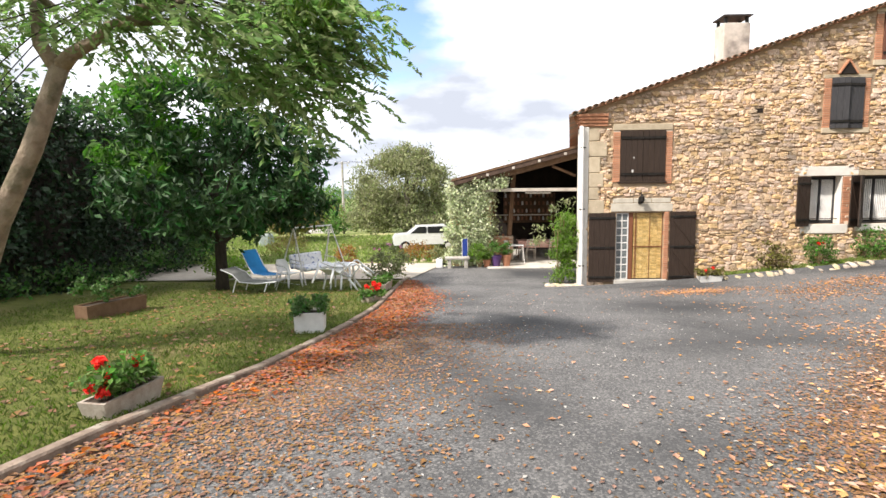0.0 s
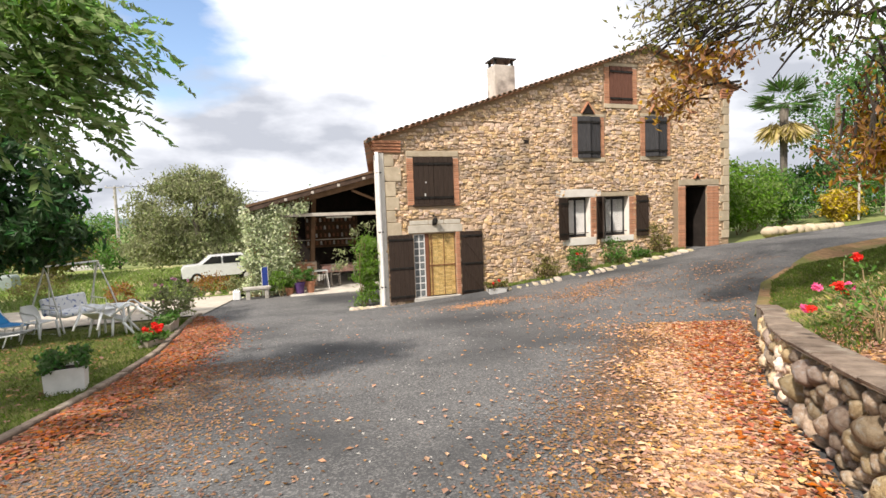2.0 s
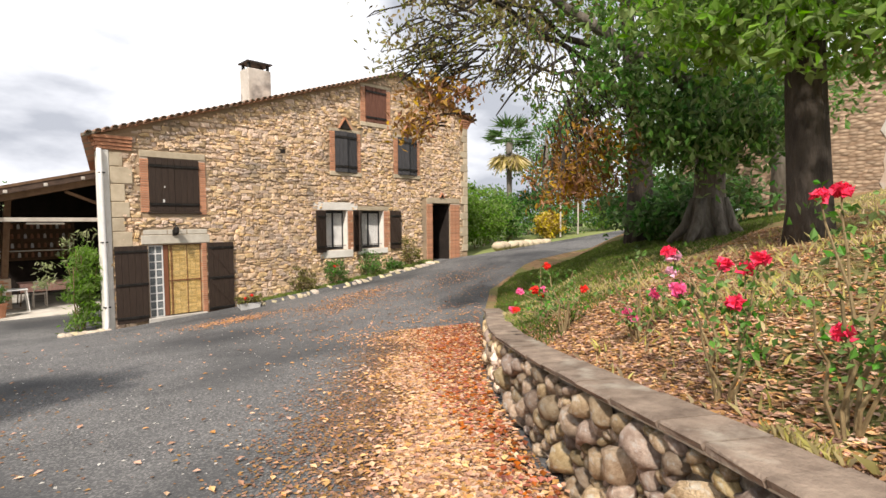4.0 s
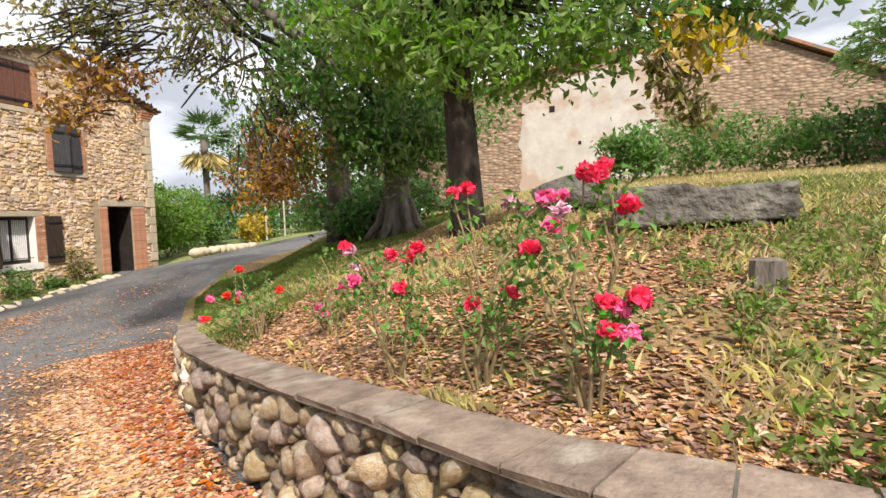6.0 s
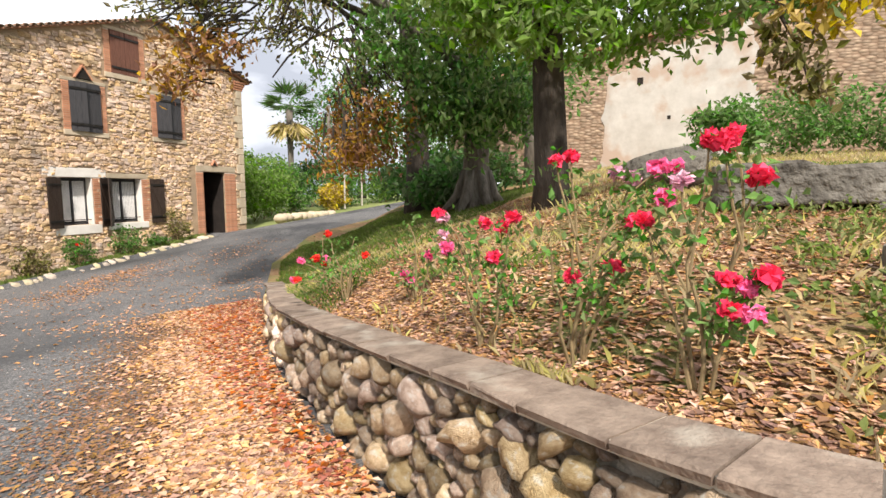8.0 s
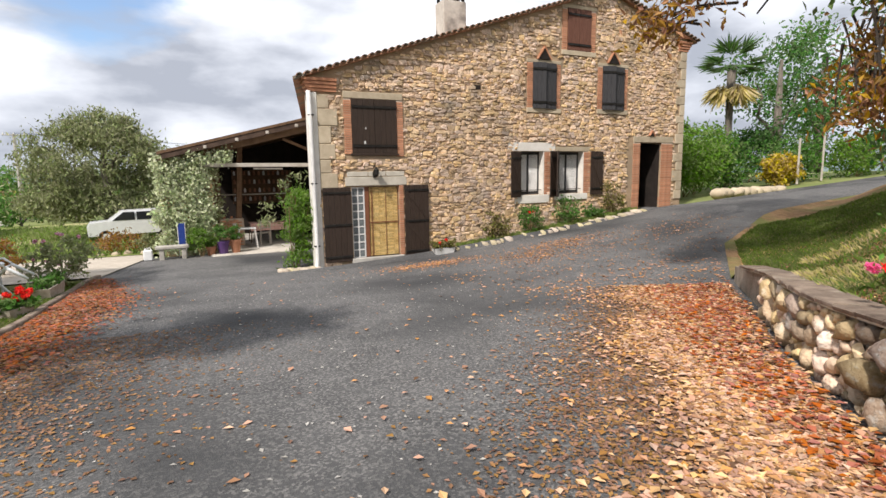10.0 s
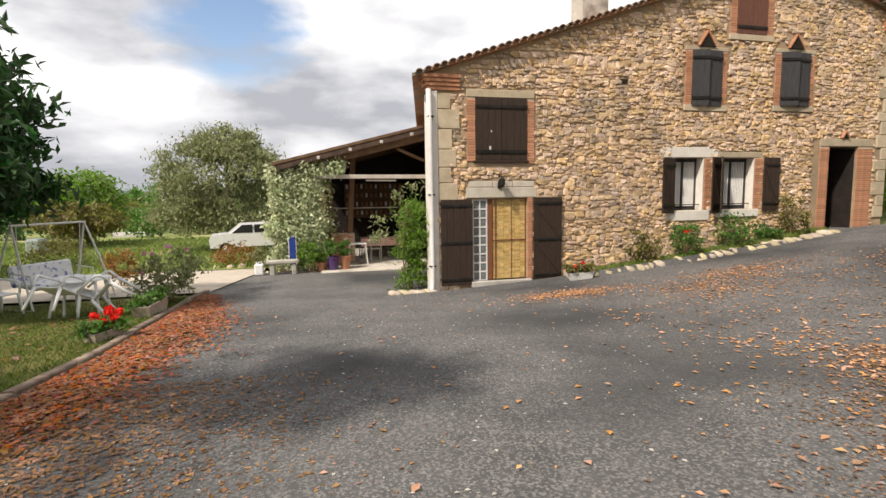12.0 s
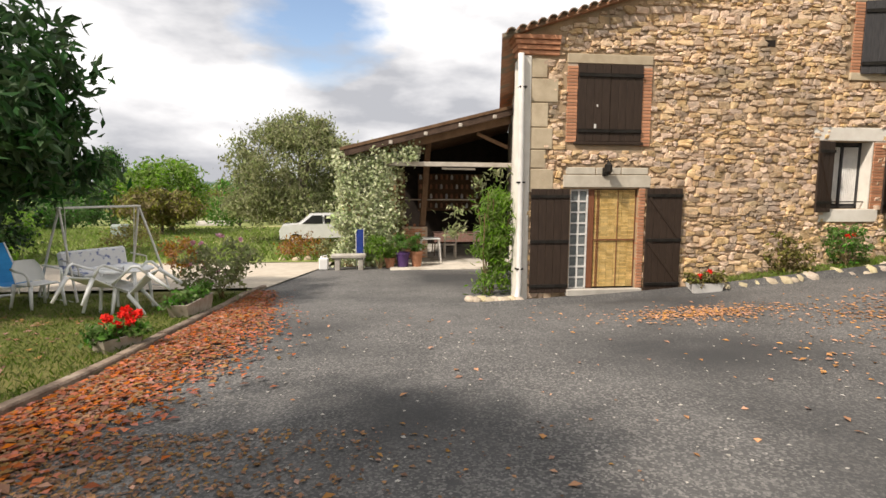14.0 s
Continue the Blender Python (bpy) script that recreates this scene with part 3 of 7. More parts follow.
# chimney
bm = B()
box(bm, 8.19, 16.5, 5.0, 8.98, 17.1, 6.66, 0.02)
chim = part("chimney", bm, material("sooty_render", (0.40, 0.36, 0.31), (0.60, 0.56, 0.50), scale=2.5, rough=0.95, bump=0.4, patch=(0.22, 0.20, 0.18), patch_scale=1.4), house, "grey rendered chimney with a slab cap")
for cx in (8.23, 8.86):
    for cy in (16.54, 16.98):
        bm = B()
        box(bm, cx, cy, 6.66, cx + 0.08, cy + 0.08, 6.84)
        part("chimney_post", bm, M_IRON, chim)
bm = B()
box(bm, 8.15, 16.44, 6.84, 9.02, 17.16, 6.89, 0.01)
part("chimney_cap", bm, M_SHUTTER_BLUE, chim, "dark slab chimney cap")
# corner cornice of bricks, left and right
for x0, x1, zt in ((3.46, 4.38, 3.86), (16.55, 17.2, 5.88)):
    for k in range(4):
        bm = B()
        g = 0.05 * k
        if x0 < 5:
            box(bm, x0 + 0.15 - g * 0.8, HY - 0.05 - g * 0.5, zt - 0.36 + 0.085 * k, x1 - 0.02, HY + 0.3, zt - 0.285 + 0.085 * k, 0.006)
        else:
            box(bm, x0 + 0.02, HY - 0.05 - g * 0.5, zt - 0.36 + 0.085 * k, x1 - 0.15 + g * 0.8, HY + 0.3, zt - 0.285 + 0.085 * k, 0.006)
        part("cornice", bm, M_BRICK, house, "stepped brick cornice")
# quoins
bm = B()
box(bm, HX0 - 0.03, HY - 0.045, -1.05, HX0 + 0.15, HY + 0.5, 3.48, 0.015)
part("corner_render", bm, M_WHITE, house, "strip of white lime render on the corner")
zq, flip = -0.95, 0
while zq < 3.45:
    h = random.uniform(0.30, 0.46)
    w = random.uniform(0.42, 0.55) if flip else random.uniform(0.24, 0.36)
    if not (-1.0 < zq < 1.0):
        bm = B()
        box(bm, HX0 + 0.155, HY - 0.035, zq, HX0 + 0.12 + w, HY + 0.2, min(zq + h - 0.015, 3.48), 0.012)
        part("quoin", bm, M_ASHLAR, house)
    zq, flip = zq + h, 1 - flip
zq, flip = 0.0, 0
while zq < 5.45:
    h = random.uniform(0.25, 0.40)
    w = random.uniform(0.34, 0.48) if flip else random.uniform(0.2, 0.3)
    if zq > 0:
        bm = B()
        box(bm, HX1 - w, HY - 0.035, zq, HX1 + 0.01, HY + 0.2, zq + h - 0.015, 0.012)
        part("quoin", bm, M_ASHLAR, house)
    zq, flip = zq + h, 1 - flip


def slab(name, x0, z0, x1, z1, mat, label="", proud=0.03, deep=0.25, bevel=0.008):
    bm = B()
    box(bm, x0, HY - proud, z0, x1, HY + deep, z1, bevel)
    return part(name, bm, mat, house, label)


def brick_jamb(x0, x1, z0, z1, proud=0.025, deep=0.25):
    """Stacked bricks beside an opening, each a piece, over a joint bed."""
    bed = slab("jamb", x0 + 0.006, z0, x1 - 0.006, z1, M_BRICKJOINT, "orange brick jamb", proud - 0.008, deep, 0)
    bm = B()
    box(bm, 0, -proud, 0, x1 - x0, deep - 0.01, 0.048, 0.005)
    me = None
    k = 0
    while z0 + k * 0.06 + 0.05 < z1:
        if me is None:
            ob = part("brick", bm, M_BRICK, bed)
            me = ob.data
        else:
            ob = new("brick", me)
            ob.parent = bed
        ob.location = (x0 + random.uniform(-0.006, 0.006), HY, z0 + k * 0.06)
        k += 1


# surrounds
slab("lintel", 4.50, 1.13, 6.22, 1.36, M_LINTEL, "long grey stone lintel")
for a, b in ((4.55, 5.12), (5.14, 5.62), (5.64, 6.16)):
    slab("relieving_stone", a, 1.375, b, 1.50, M_LINTEL, "", 0.02)
slab("doorstep", 4.60, -0.92, 6.08, -0.80, M_CONCRETE, "worn pale doorstep", 0.14)
slab("lintel", 4.52, 3.38, 6.16, 3.55, M_ASHLAR, "sandstone window head")
slab("sill", 4.68, 1.92, 6.02, 1.975, M_SHUTTER, "", 0.05)
brick_jamb(4.53, 4.725, 1.96, 3.375)
brick_jamb(5.975, 6.16, 1.90, 3.375)
brick_jamb(6.005, 6.13, -0.80, 1.125)
slab("lintel", 9.55, 2.06, 11.3, 2.32, M_WHITE, "whitewashed timber lintel", 0.02)
slab("lintel", 11.32, 2.06, 13.0, 2.20, M_ASHLAR, "sandstone lintel", 0.02)
brick_jamb(9.90, 9.995, 0.72, 2.055)
brick_jamb(10.90, 11.40, 0.72, 2.055)
brick_jamb(12.47, 12.75, 0.72, 2.055)
slab("sill", 9.78, 0.46, 11.08, 0.715, M_WHITE, "thick whitewashed sill", 0.035)
slab("sill", 11.30, 0.52, 12.62, 0.715, M_WHITE, "whitewashed sill", 0.035)
for x0, x1, z0, z1 in ((10.42, 11.26, 3.37, 4.69), (13.17, 14.05, 3.42, 4.77), (11.70, 12.62, 5.16, 6.40)):
    brick_jamb(x0 - 0.20, x0 - 0.005, z0, z1)
    brick_jamb(x1 + 0.005, x1 + 0.20, z0, z1)
    slab("lintel", x0 - 0.22, z1 + 0.005, x1 + 0.22, z1 + 0.10, M_ASHLAR, "sandstone window head", 0.025)
    slab("sill", x0 - 0.22, z0 - 0.15, x1 + 0.22, z0 - 0.005, M_ASHLAR, "stone sill", 0.045)
slab("lintel", 14.62, 2.375, 16.5, 2.58, M_ASHLAR, "sandstone door lintel")
brick_jamb(14.62, 14.935, 0.0, 2.37)
brick_jamb(15.955, 16.50, 0.05, 2.37)
slab("doorstep", 14.5, -0.15, 16.3, 0.02, M_CONCRETE, "concrete doorstep", 0.75)
# small triangular reliefs over the upper windows and the entrance
for cx, z in ((10.82, 4.80), (13.60, 4.88), (15.45, 2.60)):
    s = 0.30 if z > 3 else 0.15
    bm = B()
    v = [bm.verts.new((cx + a, y, z + b)) for y in (HY - 0.055, HY + 0.05) for a, b in ((-s * 0.8, 0), (s * 0.8, 0), (0, s * 1.15))]
    for f in ((0, 1, 2), (5, 4, 3), (0, 3, 4, 1), (1, 4, 5, 2), (2, 5, 3, 0)):
        bm.faces.new([v[i] for i in f])
    # solid near-black wedge stands for the shade inside the vent
    part("niche", bm, M_SHADE_BLACK, house, "triangular vent, its inner shade a near-black wedge")
    for sx in (-1, 1):
        bm = B()
        box(bm, -0.02, -0.08, 0, 0.02, 0.1, s * 1.5, 0.005, Matrix.Translation((cx + sx * s * 0.85, HY, z)) @ Matrix.Rotation(-sx * math.atan2(0.8, 1.15), 4, "Y"))
        part("niche_tile", bm, M_BRICK, house, "leaning brick tile")


def shutter(name, hinge, w, h, angle, mat, label, brace=1, hinge_side=-1):
    """A ledged and braced shutter of boards, opening about its hinge. angle: 0 lies shut, 180 flat on the wall."""
    t = thing(name, hinge, label, "shutter", "shutters of the farmhouse")
    t.matrix_basis = pose(*hinge, 0, 0, angle)
    n = max(2, round(w / 0.14))
    bm = B()
    for k in range(n):
        a, b = w * k / n, w * (k + 1) / n
        x0, x1 = (a + 0.002, b - 0.002) if hinge_side < 0 else (-b + 0.002, -a - 0.002)
        bmb = B()
        box(bmb, x0, -0.016, 0, x1, 0.016, h, 0.004)
        part("board", bmb, mat, t)
    bm.free()
    sgn = 1 if hinge_side < 0 else -1
    side = 1 if abs(angle) > 90 else -1
    for z in (h * 0.07, h * 0.5, h * 0.93) if h > 1.6 else (h * 0.14, h * 0.86):
        bm = B()
        box(bm, min(0, sgn * w), side * 0.018, z - 0.03, max(0, sgn * w), side * 0.036, z + 0.03, 0.003)
        part("strap", bm, M_IRON, t, "iron strap hinge")
    if brace:
        pairs = ((0.09, 0.48), (0.52, 0.91)) if h > 1.6 else ((0.16, 0.84),)
        for za, zb in pairs:
            bm = B()
            ang = math.atan2((zb - za) * h, w * 0.86)
            ln = math.hypot((zb - za) * h, w * 0.86)
            box(bm, 0, side * 0.017, -0.028, ln, side * 0.034, 0.028, 0.003, Matrix.Translation((0.07 * w if sgn > 0 else -0.93 * w, 0, za * h)) @ Matrix.Rotation(-ang, 4, "Y"))
            part("brace", bm, mat, t)
    return t


# yard door: wide shutters folded flat on the wall, glass blocks, bead blind
shutter("shutter", (4.62, HY - 0.06, -0.86), 0.74, 1.96, 180, M_SHUTTER, "tall dark brown ledged shutter folded against the wall", 0, -1)
shutter("shutter", (6.14, HY - 0.06, -0.86), 0.72, 1.98, -180, M_SHUTTER, "tall dark brown braced shutter folded against the wall", 1, 1)
yard_door = thing("yard_door", (0, 0, 0), "narrow doorway hung with a yellow bead blind", "door")
bm = B()
box(bm, 5.02, HY + 0.05, -0.80, 5.15, HY + 0.15, 1.10, 0.006)
part("door_frame", bm, M_WOOD, yard_door, "red-brown wooden frame")
# leaf coloured near-black for the shade behind the blind
bm = B()
box(bm, 5.15, HY + 0.16, -0.80, 6.0, HY + 0.18, 1.10)
part("door_leaf", bm, M_SHADE_BLACK, yard_door)
bm = B()
for k in range(66):
    z = -0.78 + k * 0.0283
    for j in range(6):
        x0 = 5.165 + j * 0.138
        box(bm, x0, HY + 0.075 + 0.004 * ((j + k) % 2), z, x0 + 0.133, HY + 0.098, z + 0.024)
part("bead_blind", bm, M_BAMBOO, yard_door, "woven yellow bamboo bead blind")
for x in (5.21, 5.24, 5.62, 5.97):
    bm = B()
    box(bm, x, HY + 0.062, -0.78, x + 0.012, HY + 0.072, 1.08)
    part("cord", bm, M_WOOD, yard_door)
bm = B()
box(bm, 5.16, HY + 0.055, 0.12, 5.99, HY + 0.065, 0.145)
part("cross_bar", bm, M_WOOD, yard_door)
side_light = thing("glass_block_sidelight", (0, 0, 0), "tall sidelight of clear glass blocks in white joints", "window")
bm = B()
for z in [-0.80 + 0.208 * k for k in range(10)]:
    box(bm, 4.66, HY + 0.04, z - 0.012, 5.02, HY + 0.12, z + 0.022)
for x in (4.66, 4.825, 4.99):
    box(bm, x, HY + 0.041, -0.80, x + 0.03, HY + 0.119, 1.10)
part("grid", bm, M_GREYWHITE, side_light, "white mortar grid")
bm = B()
box(bm, 0, 0, 0, 0.135, 0.05, 0.172, 0.012)
first = None
for r in range(9):
    for c in range(2):
        if first is None:
            ob = first = part("glass_block", bm, M_GLASSBLOCK, side_light)
        else:
            ob = new("glass_block", first.data)
            ob.parent = side_light
        ob.location = (4.69 + c * 0.165, HY + 0.055, -0.778 + r * 0.208)
# upper shutters
for name, x0, x1, z0, z1, mat, lab, ajar in (
        ("shutter", 4.73, 5.97, 1.98, 3.37, M_SHUTTER, "closed dark brown loft shutter with pale scuffs", 0),
        ("shutter", 11.70, 12.62, 5.16, 6.40, M_SHUTTER_RED, "closed red-brown attic shutter", 0),
        ("shutter", 10.40, 11.28, 3.34, 4.70, M_SHUTTER_BLUE, "nearly closed slate-black bedroom shutter", 14),
        ("shutter", 13.14, 14.08, 3.40, 4.78, M_SHUTTER_BLUE, "slate-black landing shutter standing ajar", 17)):
    w = (x1 - x0) / 2 - 0.004
    y = HY - 0.03 if not ajar else HY - 0.045
    shutter(name, (x0, y, z0), w, z1 - z0, -ajar, mat, lab, 0, -1)
    shutter(name, (x1, y, z0), w, z1 - z0, ajar * 0.4, mat, lab, 0, 1)
# pale scuff marks on the loft shutter
for x, z, s in ((5.07, 2.25, 0.035), (5.10, 2.62, 0.02)):
    bm = B()
    box(bm, x - s * 0.7, HY - 0.052, z - s, x + s * 0.6, HY - 0.047, z + s * 1.3, 0.002)
    tagged(part("scuff_mark", bm, M_GREYWHITE), "pale scuff on the loft shutter", "mark")
# kitchen shutters, open at an angle
shutter("shutter", (9.98, HY - 0.06, 0.66), 0.46, 1.38, 196, M_SHUTTER, "dark brown braced kitchen shutter held open", 1, -1)
shutter("shutter", (11.42, HY - 0.06, 0.64), 0.50, 1.42, 226, M_SHUTTER, "dark brown braced kitchen shutter swung halfway", 1, -1)
shutter("shutter", (11.36, HY - 0.06, 0.64), 0.40, 1.42, 200, M_SHUTTER, "dark brown braced kitchen shutter folded back", 1, -1)
shutter("shutter", (12.72, HY - 0.06, 0.66), 0.50, 1.40, -182, M_SHUTTER, "dark brown kitchen shutter folded on the wall", 1, 1)
for x0, x1 in ((10.0, 10.88), (11.42, 12.46)):
    wdw = thing("window", (0, 0, 0), "small dark-framed window with white net curtain in a whitewashed reveal", "window", "kitchen windows")
    for a, b in ((x0, x0 + 0.02), (x1 - 0.02, x1)):
        bm = B()
        box(bm, a, HY - 0.005, 0.72, b, HY + 0.30, 2.05)
        part("reveal", bm, M_WHITE, wdw)
    bm = B()
    for a, b, c, d in ((x0 + 0.02, x0 + 0.07, 0.72, 2.05), (x1 - 0.07, x1 - 0.02, 0.72, 2.05), ((x0 + x1) / 2 - 0.02, (x0 + x1) / 2 + 0.02, 0.72, 2.05), (x0, x1, 0.72, 0.78), (x0, x1, 1.99, 2.05)):
        box(bm, a, HY + 0.24, c, b, HY + 0.30, d)
    part("frame", bm, M_SHUTTER_BLUE, wdw)
    for a, b in ((x0 + 0.07, (x0 + x1) / 2 - 0.04), ((x0 + x1) / 2 + 0.04, x1 - 0.07)):
        bm = B()
        box(bm, a, HY + 0.262, 0.78, b, HY + 0.268, 1.99)
        pane = part("pane", bm, M_PANE, wdw)
        bm = B()
        for k in range(8):
            xa = a + (b - a) * (k / 8.0)
            tube(bm, [(xa + 0.01, HY + 0.255, 0.82), (xa + 0.02, HY + 0.255, 1.96)], [0.022, 0.016], 6)
        part("net_curtain", bm, M_CURTAIN, wdw, "white net curtain")
    bm = B()
    tube(bm, [(x0, HY + 0.1, 0.86), (x1, HY + 0.1, 0.86)], 0.012, 6)
    part("bar", bm, M_IRON, wdw)
# entrance: a door standing open inside, the hall's shade put in its near-black colour
ent = thing("entrance_door", (15.94, HY + 0.05, 0.02), "wooden entrance door standing open, the hall's shade put in its colour", "door")
ent.matrix_basis = pose(15.94, HY + 0.05, 0.02, 0, 0, 90)
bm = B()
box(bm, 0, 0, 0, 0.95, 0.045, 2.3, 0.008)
leaf = part("leaf", bm, M_SHADE_BLACK, ent, "boarded leaf coloured near-black for the hall's shade")
bm = B()
lathe(bm, [(0.012, 0), (0.03, 0.02), (0.03, 0.05), (0.012, 0.06)], 10, (0.86, -0.06, 1.0))
part("knob", bm, M_IRON, leaf)
# wall lantern over the yard door
lamp = thing("wall_lantern", (5.30, HY - 0.05, 1.34), "small dark iron wall lantern", "lamp")
bm = B()
tube(bm, [(0, 0.05, 0.28), (0, -0.06, 0.32), (0, -0.14, 0.26)], 0.012, 6)
part("bracket", bm, M_IRON, lamp)
bm = B()
lathe(bm, [(0.03, 0.02), (0.075, 0.08), (0.075, 0.20), (0.02, 0.26)], 8, (0, -0.13, 0))
part("lantern_body", bm, M_IRON, lamp)
bm = B()
box(bm, -0.05, -0.02, 0.0, 0.05, 0.03, 0.16, 0.01)
part("back_plate", bm, M_IRON, lamp)
# white down pipe on the corner, bowed to the gully
pipe = thing("down_pipe", (0, 0, 0), "white drainpipe running down the house corner", "pipe")
bm = B()
tube(bm, [(3.63, 14.90, 3.50), (3.66, 14.90, 2.5), (3.67, 14.90, 0.5), (3.67, 14.90, -0.7), (3.63, 14.85, -0.92), (3.56, 14.78, -1.0)], 0.055, 10)
part("pipe", bm, M_GREYWHITE, pipe, smooth=True)
for z in (2.9, 1.2, -0.4):
    bm = B()
    box(bm, 3.60, 14.85, z, 3.74, 14.97, z + 0.03)
    part("clip", bm, M_IRON, pipe)
# tile ends along the rake
def rake_tile(bm):
    n = 7
    ring = []
    for y, r in ((-0.20, 0.085), (0.12, 0.075)):
        ring.append([bm.verts.new((0.085 * (1 if r > 0.08 else 0.9) * math.cos(a), y, r * math.sin(a) * 0.8)) for a in np.linspace(0, math.pi, n)])
        ring.append([bm.verts.new((0.066 * math.cos(a), y, (r - 0.02) * math.sin(a) * 0.8)) for a in np.linspace(0, math.pi, n)])
    for k in range(n - 1):
        bm.faces.new((ring[0][k], ring[0][k + 1], ring[2][k + 1], ring[2][k]))
        bm.faces.new((ring[1][k + 1], ring[1][k], ring[3][k], ring[3][k + 1]))
        bm.faces.new((ring[0][k + 1], ring[0][k], ring[1][k], ring[1][k + 1]))
    return bm


tile = part("tile", rake_tile(B()), M_TILE, house)
tile_mesh = tile.data
x, firsttile = 3.42, True
while x < 17.36:
    o = tile if firsttile else new("tile", tile_mesh)
    o.parent = house
    o.location = (x, HY - 0.06, roof_z(x) + 0.045)
    o.rotation_euler = (0, -math.atan(0.333) if x < PEAK_X else math.atan(0.305), random.uniform(-0.06, 0.06))
    firsttile = False
    x += 0.185

# ---------- trees and hedges ----------
def tree(name, at, label, bark, trunk, limbs, category="tree"):
    """A tree standing at its base: trunk as points with radii, limbs as (from, to, radius)."""
    t = thing(name, at, label, category)
    bm = B()
    tube(bm, [p[:3] for p in trunk], [p[3] for p in trunk], 10)
    tr = part("trunk", bm, bark, t, smooth=True)
    for a, b, r in limbs:
        bm = B()
        pts = limb(a, b)
        tube(bm, pts, list(np.linspace(r, r * 0.3, len(pts))), 6)
        part("limb", bm, bark, t, smooth=True)
    return t


def twigs(parent, pairs, bark, r=0.012):
    """Thin twigs, too many to count, joined."""
    bm = B()
    for a, b in pairs:
        pts = limb(a, b, 0.1, 3)
        tube(bm, pts, list(np.linspace(r, r * 0.3, len(pts))), 4, False)
    return tagged(part("twig_spray", bm, bark, parent), kind="stuff")


def fronds(anchors, along, count, length):
    """Feathery compound leaves: leaflet centres and directions along drooping stalks."""
    c, d = [], []
    for a, al in zip(anchors, along):
        for _ in range(count):
            v = unit(np.asarray(al) + rng.normal(size=3) * 0.7)
            p = np.asarray(a) + rng.normal(size=3) * 0.25
            side = unit(np.cross(v, [0, 0, 1.0]))
            for k in np.linspace(0.1, 1, 9):
                q = p + v * length * k - np.array([0, 0, 0.35 * length * k * k])
                for s in (-1, 1):
                    c.append(q + side * s * 0.05)
                    d.append(side * s * 0.8 + v * 0.6)
    return np.array(c), np.array(d)


# the feathery tree leaning over the lawn
T1 = tree("leaning_tree", (-6.35, 6.6, drive_z(-6, 6.6)), "leaning pale-barked tree with feathery hanging leaves", M_BARK_PALE,
          [(0, 0, -0.1, 0.22), (0.28, -0.05, 0.7, 0.15), (0.78, -0.1, 1.75, 0.125), (1.30, -0.12, 2.65, 0.115), (1.72, -0.1, 3.62, 0.10)],
          [((1.7, -0.1, 3.6), (2.5, 0.0, 4.2), 0.10), ((1.7, -0.1, 3.6), (1.2, 0.2, 4.8), 0.10), ((2.4, 0.0, 4.15), (4.2, 0.0, 4.05), 0.05),
           ((2.4, 0.0, 4.15), (4.9, -0.3, 4.2), 0.045), ((1.3, 0.2, 4.6), (-0.4, 0.4, 5.0), 0.06), ((2.6, 0, 4.3), (4.2, 0.9, 4.8), 0.05), ((1.5, 0.2, 4.4), (0.6, -1.6, 4.7), 0.05)])
a1 = np.concatenate([ball(18, (4.85, 0.05, 3.95), (0.55, 0.7, 0.42), 0.1), ball(8, (4.65, 0.0, 3.40), (0.35, 0.5, 0.22), 0.1), ball(26, (4.4, 0.0, 4.25), (1.0, 0.9, 0.42), 0.1), ball(26, (3.0, 0.0, 4.45), (1.2, 1.0, 0.40), 0.1),
                     ball(20, (1.4, 0.1, 4.6), (1.3, 1.2, 0.5), 0.1), ball(14, (4.2, 0.2, 3.6), (0.7, 0.6, 0.3), 0.1), ball(16, (-0.2, 0.2, 4.3), (1.0, 0.9, 0.9), 0.1), ball(22, (0.2, -1.5, 5.0), (2.6, 1.6, 0.6)), ball(8, (-0.1, 0.0, 2.6), (0.35, 0.5, 0.9), 0.1)])
c1, d1 = fronds(a1, [unit(np.array([x - 1.5, y, -0.4])) for x, y, z in a1], 7, 0.40)
leaves("crown", c1, L_ACACIA, 0.125, 0.046, T1, along=d1 * 2.0, droop=0.35, fold=0.1)
leaves("seed_pod_spray", ball(220, (4.95, -0.5, 4.10), (0.45, 0.4, 0.22), 0), L_LIME, 0.16, 0.04, T1, "pale seed pods", droop=1.2)
twigs(T1, [((2.6, 0, 4.6), tuple(p)) for p in a1[::3]], M_BARK_DARK)

# dark broad-leaved tree on the lawn
T2 = tree("lawn_tree", (-6.4, 14.4, drive_z(-6.4, 14.4)), "low spreading broad-leaved tree on the lawn", M_BARK_DARK,
          [(0, 0, -0.1, 0.21), (0.02, 0, 0.5, 0.16), (0.0, 0.03, 1.3, 0.15), (0.05, 0.0, 2.2, 0.12), (0, 0, 3.6, 0.06)],
          [((0, 0, 1.3), (2.0, 0.3, 2.4), 0.07), ((0, 0, 1.4), (-1.9, -0.3, 2.5), 0.07), ((0, 0, 1.6), (0.6, -1.8, 2.7), 0.06), ((0, 0, 1.7), (-0.5, 1.7, 3.0), 0.06),
           ((0, 0, 2.2), (1.3, -0.8, 4.0), 0.05), ((0, 0, 2.3), (-1.2, 0.7, 4.3), 0.05)])
a2 = np.concatenate([ball(95, (-0.1, 0, 2.75), (2.9, 2.6, 1.35), 0.55), ball(75, (-0.1, 0, 4.6), (2.5, 2.3, 1.35), 0.5), ball(9, (2.4, -0.2, 2.2), (0.7, 1.1, 0.5), 0), ball(16, (2.5, -0.6, 3.2), (0.7, 1.0, 1.0), 0.1)])
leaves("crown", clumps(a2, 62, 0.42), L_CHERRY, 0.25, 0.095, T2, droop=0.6)
